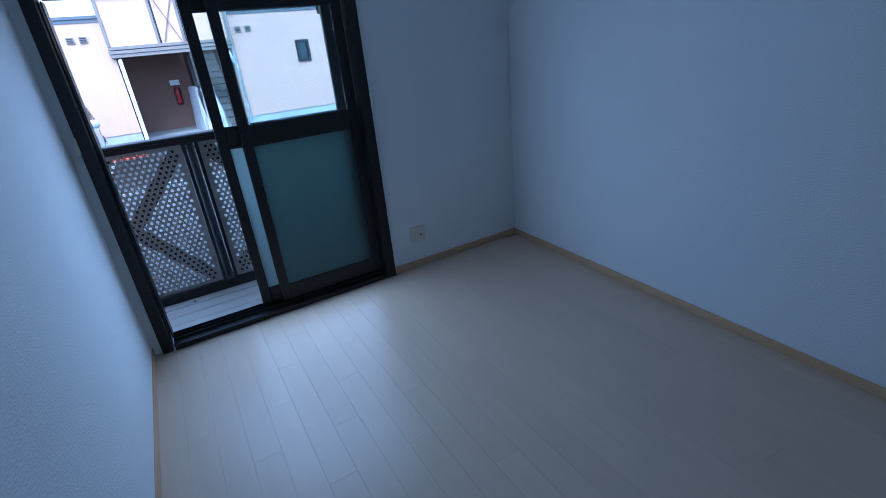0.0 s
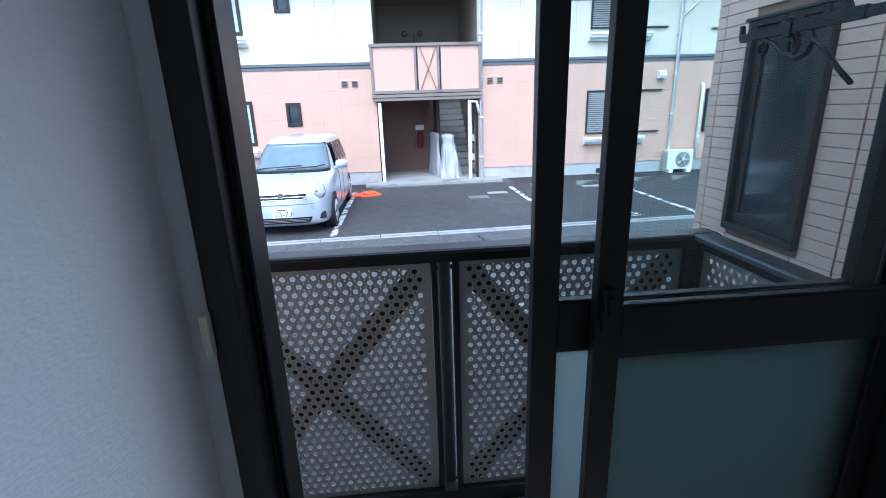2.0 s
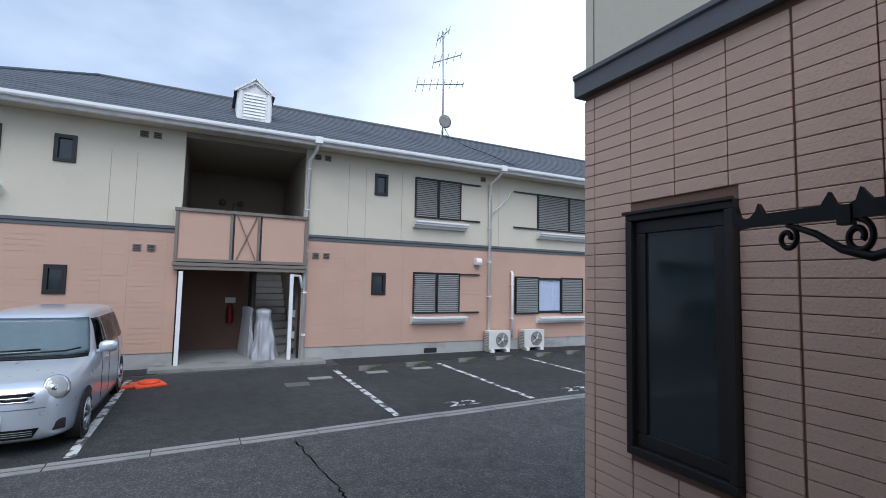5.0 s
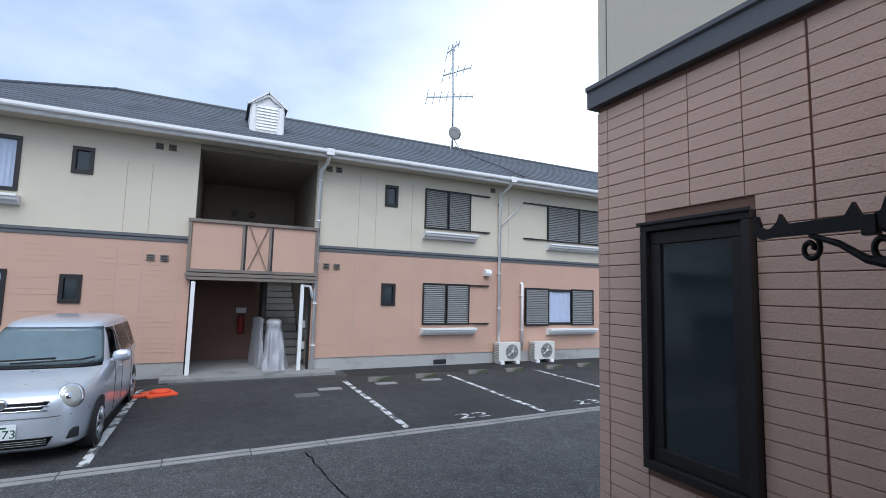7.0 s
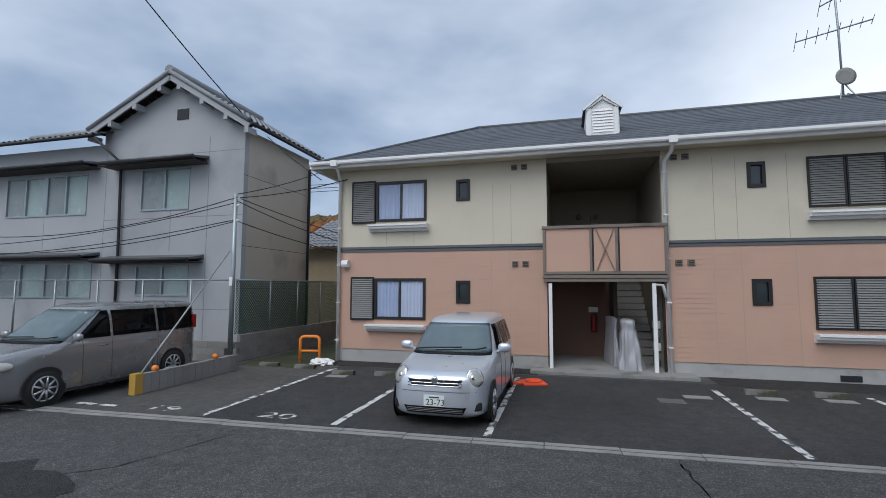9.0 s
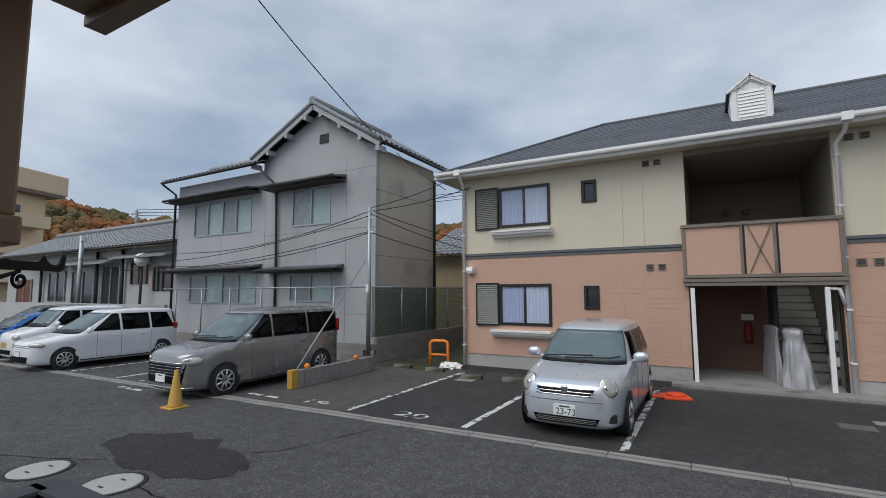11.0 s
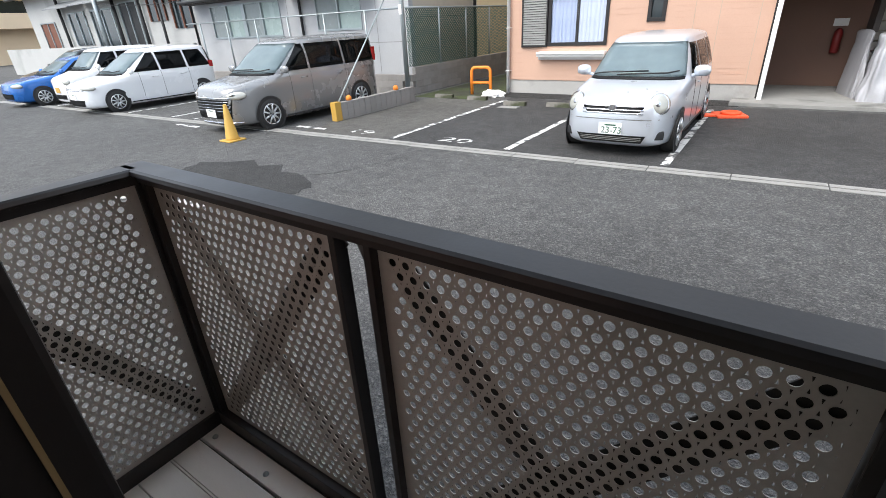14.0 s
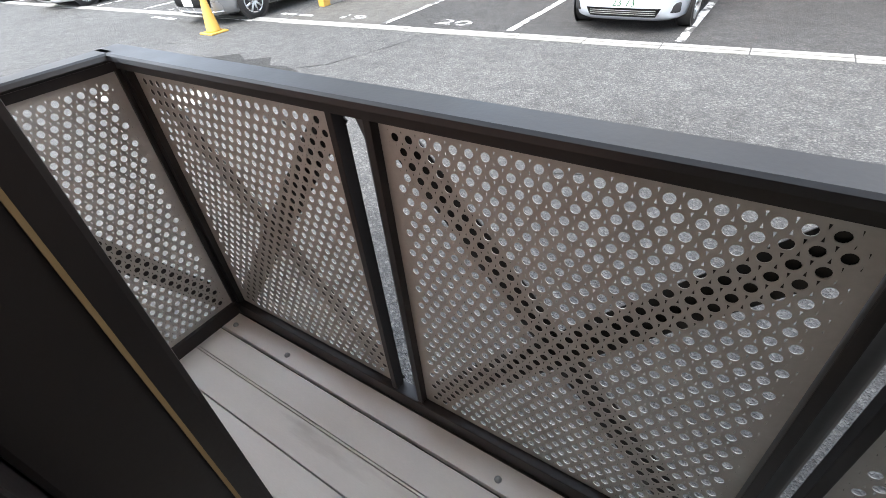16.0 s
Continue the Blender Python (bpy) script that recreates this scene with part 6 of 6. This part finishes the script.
tpart("downpipe", M_BLACK, house, [(-15.5, 14.8, 6.62), (-14.9, 15.3, 5.85), (-14.85, 15.32, 2.9), (-14.85, 15.32, GZ)], 0.045)
tpart("downpipe", M_BLACK, house, [(-21.7, 14.8, 6.6), (-21.5, 15.3, 6.2), (-21.5, 15.32, GZ)], 0.05)
for x0, x1, z in ((-15.2, -11.5, 5.72), (-21.5, -15.85, 5.82), (-15.3, -11.55, 2.60), (-21.4, -15.7, 2.74)):
    bm = bmesh.new()
    prism(bm, [(HY - 0.001, z + 0.16), (HY - 0.62, z + 0.02), (HY - 0.62, z - 0.03), (HY - 0.001, z + 0.06)], "x", x0, x1)
    aw = part("awning", bm, M_GREYTRIM, house, "shallow dark grey awning over the window")
    tpart("awning_gutter", M_BLACK, aw, [(x0, HY - 0.66, z - 0.02), (x1, HY - 0.66, z - 0.02)], 0.06)
    bpart("awning_soffit", M_DARKWOOD, aw, (x0 + 0.02, x1 - 0.02, HY - 0.6, HY - 0.002, z - 0.10, z - 0.075))
for x0, x1, z0, z1 in W_H:
    w = new("window")
    w.parent = house
    n = 4 if x1 - x0 > 3 else 2
    for d in ((x0, x1, z1 - 0.05, z1), (x0, x1, z0, z0 + 0.06)):
        bpart("frame", M_STEEL, w, (d[0], d[1], HY - 0.03, HY + 0.1, d[2], d[3]))
    for k in range(n + 1):
        x = x0 + (x1 - x0) * k / n
        wd = 0.10 if (n == 4 and k == 2) else 0.03
        bpart("mullion", M_STEEL, w, (max(x - wd, x0), min(x + wd, x1), HY - 0.025, HY + 0.09, z0 + 0.061, z1 - 0.051))
    for k in range(n):
        bpart("pane", M_FROSTPANE if k % 2 else M_DULLPANE, w, (x0 + (x1 - x0) * k / n + 0.03, x0 + (x1 - x0) * (k + 1) / n - 0.03, HY + 0.03 + 0.02 * (k % 2), HY + 0.036 + 0.02 * (k % 2), z0 + 0.06, z1 - 0.05))
for z in (1.05, 3.95, 6.0):
    bpart("mortar_joint", M_SHUT, house, (-15.6, HX - 0.01, HY - 0.003, HY - 0.0005, z, z + 0.02))
for x, z0, z1 in ((-11.5, GZ, 6.5), (-15.62, GZ, 6.5), (-18.3, 2.9, 4.2), (-12.9, 2.9, 4.2)):
    bpart("mortar_joint", M_SHUT, house, (x, x + 0.02, HY - 0.003, HY - 0.0005, z0, z1))
for z in (3.0, 5.2, 1.7):
    bpart("mortar_joint", M_DARKWOOD, house, (HX + 0.0005, HX + 0.003, HY + 0.01, 19.0, z, z + 0.015))

# utility pole and its wires
up = thing("utility_pole", "thin galvanised steel utility pole with wires", "utility pole", -10.02, 14.85, GZ)
tpart("pole", M_STEEL, up, [(0, 0, 0), (0, 0, 4.9)], [0.075, 0.06])
for z in (4.1, 4.55, 4.75):
    tpart("insulator", M_WHITE, up, [(-0.14, 0, z), (0.14, 0, z)], 0.03)
bpart("tag", M_WHITE, up, (-0.05, 0.05, -0.09, -0.07, 2.2, 2.45))


def wire(a, b, sag, r=0.014):
    a, b = Vector(a), Vector(b)
    w = thing("overhead_wire", "black overhead wire between pole and houses", "wire", group="overhead wires")
    tpart("cable", M_CABLE, w, [a.lerp(b, t) - Vector((0, 0, sag * 4 * t * (1 - t))) for t in np.linspace(0, 1, 15)], r, seg=5)


PT = (-10.02, 14.8)
for z, bx, by, bz, sg in ((4.35, -21.8, 14.7, 3.6, 0.5), (4.2, -30, 15.2, 3.6, 0.7), (3.7, -30, 15.3, 3.2, 0.6), (3.65, -21.8, 14.8, 3.0, 0.4)):
    wire((PT[0], PT[1], z), (bx, by, bz), sg)
for z, bx, by, bz, sg in ((4.35, -7.0, 16.0, 5.0, 0.1), (4.3, -6.5, 20.0, 3.0, 0.3), (3.7, -6.5, 22.0, 2.8, 0.3), (4.4, -6.0, 24.0, 3.2, 0.3), (4.45, -9.6, 19.4, 6.3, 0.1)):
    wire((PT[0], PT[1], z), (bx, by, bz), sg)
wire((-7.6, 15.5, 4.9), (-9.55, 15.6, 6.4), 0.05)
wire((-10.0, 15.6, 6.72), (-10.1, 6.0, 11.6), 0.35, 0.016)

# boundary walls and wire fence
bwall = thing("block_boundary_wall", "low weathered concrete block wall under the fence", "block wall", kind="structure")
bm = bmesh.new(); box(bm, 0, 0.388, 0, 0.12, 0, 0.188, 0.006)
blk = part("block", bm, M_BLOCK, bwall)
blk.matrix_basis = pose(-9.92, 14.95, GZ, 0, 0, 90)
for k in range(16):
    for j in range(4):
        if (k, j) != (0, 0):
            share("block", blk, bwall, -9.92, 14.95 + 0.39 * k + (0.195 if j % 2 else 0), GZ + 0.19 * j, 90)
for k in range(30):
    for j in range(3):
        share("block", blk, bwall, -10.1 - 0.39 * (k + 1) - (0.195 if j % 2 else 0), 14.95, GZ + 0.19 * j, 0)
lb = thing("low_block_divider", "low concrete divider with a yellow end and orange reflectors", "divider", kind="structure")
bm = bmesh.new(); box(bm, 0, 0.192, 0, 0.13, 0, 0.40, 0.010)
dv = part("block", bm, M_BLOCK, lb)
dv.matrix_basis = pose(-9.05, 11.12, GZ, 0, 0, 90)
for k in range(1, 14):
    share("block", dv, lb, -9.05 + 0.004 * (k % 3 - 1), 11.12 + 0.2 * k, GZ - 0.004 * (k * 7 % 3), 90)
bpart("yellow_end", M_YELLOW, lb, (-9.20, -9.04, 10.92, 11.11, GZ, GZ + 0.42), 0.01)
for y in (11.45, 13.2):
    bm = bmesh.new(); lathe(bm, [(0.02, 0), (0.07, 0.03), (0.07, 0.09), (0.03, 0.13)], (-9.115, y, GZ + 0.385), "z", 14)
    part("reflector", bm, M_ORANGE, lb)
tpart("stay_wire", M_STEEL, up, [(0.87, -3.7, 0.40), (-0.05, -0.1, 3.2)], 0.018)
# near-black mossy strip; the alley's shade is put into its colour
bm = bmesh.new(); prism(bm, [(-9.6, 14.62), (-7.3, 14.62), (-7.3, 23.5), (-9.6, 23.5)], "z", GZ, GZ + 0.010)
structure("mossy_ground", bm, M_SHADEMOSS, "mossy earth of the alley beside the flats, coloured dark for its shade", "ground")


def shrub(x, y, z0, rx, ry, h, n, seed):
    """An evergreen bush: a few stems and many small leaves in loose clumps."""
    sb = thing("evergreen_shrub", "dark evergreen shrub at the end of the alley", "shrub", x, y, z0)
    rnd = random.Random(seed)
    verts, faces = [], []
    tips = []
    for k in range(9):
        a = rnd.uniform(0, 6.28)
        tip = Vector((rx * 0.7 * math.cos(a) * rnd.random(), ry * 0.7 * math.sin(a) * rnd.random(), h * rnd.uniform(0.5, 0.95)))
        tips.append(tip)
        tpart("stem", M_DARKWOOD, sb, [(0.05 * math.cos(a), 0.05 * math.sin(a), 0), tip * 0.5 + Vector((0, 0, 0.1)), tip], [0.03, 0.02, 0.008], seg=6)
    for k in range(n):
        t = rnd.choice(tips) * rnd.uniform(0.35, 1.05)
        c = t + Vector((rnd.gauss(0, rx * 0.28), rnd.gauss(0, ry * 0.28), rnd.gauss(0, h * 0.10)))
        c.z = max(c.z, 0.1)
        d = Vector((rnd.uniform(-1, 1), rnd.uniform(-1, 1), rnd.uniform(-0.5, 0.6))).normalized()
        u = d.cross(Vector((0, 0, 1))).normalized()
        l, w = rnd.uniform(0.06, 0.11), rnd.uniform(0.02, 0.035)
        o = len(verts)
        verts += [c - d * l, c + u * w, c + d * l, c - u * w - Vector((0, 0, 0.01))]
        faces += [(o, o + 1, o + 2), (o, o + 2, o + 3)]
    me = bpy.data.meshes.new("leaves")
    me.from_pydata(verts, [], faces)
    me.materials.append(M_SHRUB)
    ob = new("leaves", me)
    ob.parent = sb
    tagged(ob, "", kind="stuff")


shrub(-7.9, 21.2, GZ, 0.6, 0.6, 3.3, 2600, 3); shrub(-8.9, 22.6, GZ, 0.8, 0.5, 2.6, 2200, 8)
fen = thing("chain_link_fence", "green chain-link fence with steel posts", "fence", kind="structure")
for y in (16.6, 18.2, 19.8, 21.4):
    tpart("post", M_STEEL, fen, [(-9.98, y, 0.35), (-9.98, y, 1.98)], 0.03)
for x in (-11.6, -13.4, -15.2, -17.0, -18.8, -20.6):
    tpart("post", M_STEEL, fen, [(x, 15.0, 0.16), (x, 15.0, 1.98)], 0.03)
tpart("top_rail", M_STEEL, fen, [(-9.98, 14.95, 1.96), (-9.98, 21.4, 1.96)], 0.025)
tpart("top_rail", M_STEEL, fen, [(-10.05, 15.0, 1.96), (-21.6, 15.0, 1.96)], 0.025)
bm = bmesh.new()
def quad_wire(bm, p, q, w, up_):
    p, q = Vector(p), Vector(q)
    n = (q - p).cross(Vector(up_)).normalized() * w
    bm.faces.new([bm.verts.new(c) for c in (p - n, q - n, q + n, p + n)])
for k in range(-14, 62):
    for sg in (1, -1):
        y0 = 14.95 + 0.105 * k
        z0, z1 = (0.38, 1.94) if sg > 0 else (1.94, 0.38)
        ya, yb, za, zb = y0, y0 + 1.56, z0, z1
        if ya < 14.95:
            za += (zb - za) * (14.95 - ya) / (yb - ya); ya = 14.95
        if yb > 21.4:
            zb = za + (zb - za) * (21.4 - ya) / (yb - ya); yb = 21.4
        quad_wire(bm, (-9.98, ya, za), (-9.98, yb, zb), 0.014, (1, 0, 0))
tagged(part("wire_mesh", bm, M_MESH, fen), "", kind="stuff")

# ---- long tiled house, street lamp, further houses, flats and the wooded hill ----
lh = thing("long_tiled_house", "long single-storey old house with grey clay tile roof", "house")
bpart("front_wall", M_PALEWALL, lh, (-46.5, -23.4, 17.5, 17.7, GZ, 4.4))
bpart("side_wall", M_PALEWALL, lh, (-23.6, -23.4, 17.71, 22.5, GZ, 4.4))
tiled_slope(lh, (-47.5, 16.8, 4.45), (-23.2, 16.8, 4.45), (-23.2, 20.2, 6.2), (-46.0, 20.2, 6.2), 12, 60)
tpart("roof_ridge", M_KAWARA, lh, [(-46.0, 20.2, 6.35), (-23.2, 20.2, 6.35)], 0.16)
tpart("eaves_gutter", M_BLACK, lh, [(-47.5, 16.75, 4.38), (-23.2, 16.75, 4.38)], 0.08)
for x0, x1, z0, z1, m in ((-26.9, -25.2, 1.9, 3.2, 1), (-29.2, -27.6, 2.3, 3.6, 1), (-32.4, -30.4, GZ, 3.4, 0), (-36.2, -33.4, 1.2, 3.2, 1), (-39.5, -37.2, 1.3, 3.2, 1), (-44.6, -42.2, GZ, 2.8, 2)):
    w = new("window")
    w.parent = lh
    bpart("pane", (M_BLACK, M_DARKGLASS, M_REDWOOD)[m], w, (x0, x1, 17.46, 17.499, z0, z1))
    for k in range(3):
        x = x0 + (x1 - x0) * k / 2
        bpart("frame", M_REDWOOD if x0 > -29.5 else M_STEEL, w, (x - 0.05, x + 0.05, 17.40, 17.459, z0, z1))
    bpart("frame", M_REDWOOD if x0 > -29.5 else M_STEEL, w, (x0, x1, 17.40, 17.458, z1 - 0.06, z1 + 0.02))
for x0, x1, z in ((-30.0, -24.5, 3.75), (-36.8, -30.5, 3.55), (-41.0, -37.0, 3.5)):
    bm = bmesh.new()
    prism(bm, [(17.49, z + 0.35), (16.6, z), (16.6, z - 0.07), (17.49, z + 0.15)], "x", x0, x1)
    part("awning", bm, M_KAWARA, lh)
for x in (-24.4, -29.9, -32.8, -40.4):
    tpart("downpipe", M_BLACK, lh, [(x, 17.3, 4.3), (x, 17.35, GZ)], 0.09)
bpart("boundary_wall", M_PALEWALL, lh, (-47, -22.5, 15.6, 15.75, GZ, 1.25))
sl = thing("street_lamp", "white globe street lamp on a dark pole", "street lamp", -27.3, 17.0, GZ)
tpart("pole", M_BLACK, sl, [(0, 0, 0), (0, 0, 3.75)], 0.07)
bm = bmesh.new(); bmesh.ops.create_icosphere(bm, subdivisions=3, radius=0.38)
bmesh.ops.translate(bm, vec=(0, 0, 4.0), verts=bm.verts[:])
for f in bm.faces:
    f.smooth = True
part("globe", bm, M_WHITE, sl)
p2 = thing("roadside_pole", "grey steel pole in front of the tiled house", "utility pole", -33.0, 16.5, GZ)
tpart("pole", M_STEEL, p2, [(0, 0, 0), (0, 0, 5.6)], 0.12)
bpart("cap", M_STEEL, p2, (-0.5, 0.5, -0.06, 0.06, 5.3, 5.45))
p3 = thing("concrete_power_pole", "tall concrete power pole with crossarms and transformer", "utility pole", -62, 34, GZ)
tpart("pole", M_GUTTER, p3, [(0, 0, 0), (0, 0, 12.5)], [0.22, 0.15])
for z in (11.2, 12.0):
    bpart("crossarm", M_STEEL, p3, (-1.2, 1.2, -0.06, 0.06, z, z + 0.12))
bm = bmesh.new(); lathe(bm, [(0.35, 0), (0.38, 0.1), (0.38, 0.9), (0.3, 1.0)], (0.5, -0.4, 9.5), "z", 14)
part("transformer", bm, M_STEEL, p3)
for z in (11.4, 11.8, 12.2):
    wire((-62, 34, z), (-10, 60, z + 4), 1.5, 0.035)
bf = thing("beige_flats", "beige concrete block of flats with balconies, far off", "apartment building", -71, 21.5, GZ, 20)
bpart("wall", M_BEIGE, bf, (-14, 0, -6, 8, 0, 14.4))
bpart("roof", M_BEIGE, bf, (-15, 1.6, -7, 9.5, 14.7, 17.2), 0.2)
bpart("roof_soffit", M_BALTRIM, bf, (-14.8, 1.4, -6.8, 9.3, 14.4, 14.69))
for z in (3.5, 6.8, 10.1):
    bpart("balcony", M_BEIGE, bf, (0.001, 2.2, -4, 7, z, z + 1.5), 0.03)
    bpart("window", M_DARKGLASS, bf, (0.002, 0.05, -2, 5, z + 1.55, z + 2.8))
bt = thing("back_tiled_house", "far house with a pale grey tile roof between the buildings", "house")
tiled_slope(bt, (-14.0, 24.0, 3.7), (-6.9, 24.0, 3.7), (-6.9, 28.0, 5.6), (-14.0, 28.0, 5.6), 10, 22)
bpart("front_wall", M_BUFF, bt, (-13.6, -7.2, 24.6, 24.8, GZ, 3.7))
bpart("shed_wall", M_BUFF, bt, (-9.3, -8.0, 21.5, 21.7, GZ, 3.0))
bm = bmesh.new()
prism(bm, [(-9.5, 3.2), (-9.5, 3.3), (-7.7, 2.7), (-7.7, 2.6)], "y", 20.8, 24.4)
part("shed_roof", bm, M_DARKWOOD, bt)

def hill_point(a, t):
    """A place on the hill: bearing a in radians to the west of north, t from its foot to its crest."""
    d = 190 + 110 * t
    h = 47 * math.sin(min(t * 1.1, 1) * 1.57) * (0.92 + 0.22 * noise.noise(Vector((a * 5.0, 3.1, 0))) + 0.05 * noise.noise(Vector((a * 28, t * 3, 5))))
    return Vector((-d * math.sin(a), 3 + d * math.cos(a), GZ - 1 + h))


hill = bmesh.new()
NX, NY = 110, 14
gridv = [[hill.verts.new(hill_point(radians(-25 + 125 * i / (NX - 1)), j / (NY - 1))) for i in range(NX)] for j in range(NY)]
for a, b in zip(gridv, gridv[1:]):
    for i in range(NX - 1):
        hill.faces.new((a[i], a[i + 1], b[i + 1], b[i]))
structure("hill", hill, M_LEAF, "wooded hill in autumn colours behind the houses", "hill")
# crowns of the wood, one mass of clumps
rnd = random.Random(11)
ico = bmesh.new()
bmesh.ops.create_icosphere(ico, subdivisions=1, radius=1)
iv = [v.co.copy() for v in ico.verts]
iff = [[v.index for v in f.verts] for f in ico.faces]
ico.free()
vs, fs = [], []
for k in range(7000):
    p = hill_point(radians(-24 + 123 * rnd.random()), rnd.random() ** 0.8)
    r = rnd.uniform(1.2, 3.2)
    o = len(vs)
    for v in iv:
        vs.append((p.x + v.x * r * rnd.uniform(0.7, 1.25), p.y + v.y * r * rnd.uniform(0.7, 1.25), p.z + r * 0.3 + v.z * r * rnd.uniform(0.7, 1.4)))
    fs += [[o + q for q in f] for f in iff]
me = bpy.data.meshes.new("hill_trees")
me.from_pydata(vs, [], fs)
me.materials.append(M_LEAF2)
tagged(new("hill_trees", me), "autumn-coloured tree crowns covering the hill", "trees", kind="stuff")

# ---- floor planks and siding courses, piece by piece ----
bm = bmesh.new(); box(bm, 0.0003, 0.1222, 0.0003, 0.9087, -0.012, 0.0, 0.0005)
pk = part("plank", bm, M_PLANK, floor)
pk.matrix_basis = pose(XL + 0.002, YS + 0.002, 0)
for i in range(23):
    for j in range(-1, 5):
        y = YS + 0.002 + j * 0.909 + (0.303 * (i % 3))
        if (i, j) == (0, 0) or y + 0.909 < YS + 0.5 and j < 0 and i % 3 == 0:
            continue
        if y < YS - 0.6 or y > YN - 0.2:
            continue
        a, b = max(y, YS + 0.001), min(y + 0.909, YN - 0.001)
        o = new("plank", pk.data)
        o.parent = floor
        o.matrix_basis = Matrix.Translation((XL + 0.002 + i * 0.1225, a, 0)) @ Matrix.Diagonal((1, (b - a) / 0.909, 1, 1))
TROW, TLEN = 0.0695, 0.2725
bm = bmesh.new(); box(bm, 0.0, 0.012, 0.003, TLEN - 0.003, 0.002, TROW - 0.002, 0.0025)
tl = part("siding_tile", bm, M_TILE, wing)
tl.matrix_basis = pose(TX - 0.002, 3.24, GZ)
ys = [TY1 - 0.08 - TLEN * (k + 1) for k in range(8)]
made = 0
for j in range(50):
    z = GZ + 0.0225 + j * TROW
    if z + TROW > 2.92:
        break
    for k, y in enumerate(ys):
        a, b = max(y, TY0) + (0.003 if k == 3 else 0), y + TLEN - (0.003 if k == 4 else 0)
        pieces = [(a, b)]
        if z + TROW > WIN[2] - 0.005 and z < WIN[3] + 0.005:
            pieces = [(a, min(b, WIN[0])), (max(a, WIN[1]), b)]
        for p, q in pieces:
            if q - p > 0.02:
                o = new("siding_tile", tl.data)
                o.parent = wing
                o.matrix_basis = Matrix.Translation((TX - 0.002, p, z)) @ Matrix.Diagonal((1, (q - p) / TLEN, 1, 1))
    o = new("siding_tile", tl.data)
    o.parent = wing
    o.matrix_basis = Matrix.Translation((TX - 0.004, TY1 - 0.078, z)) @ Matrix.Diagonal((1, 0.08 / TLEN, 1, 1))
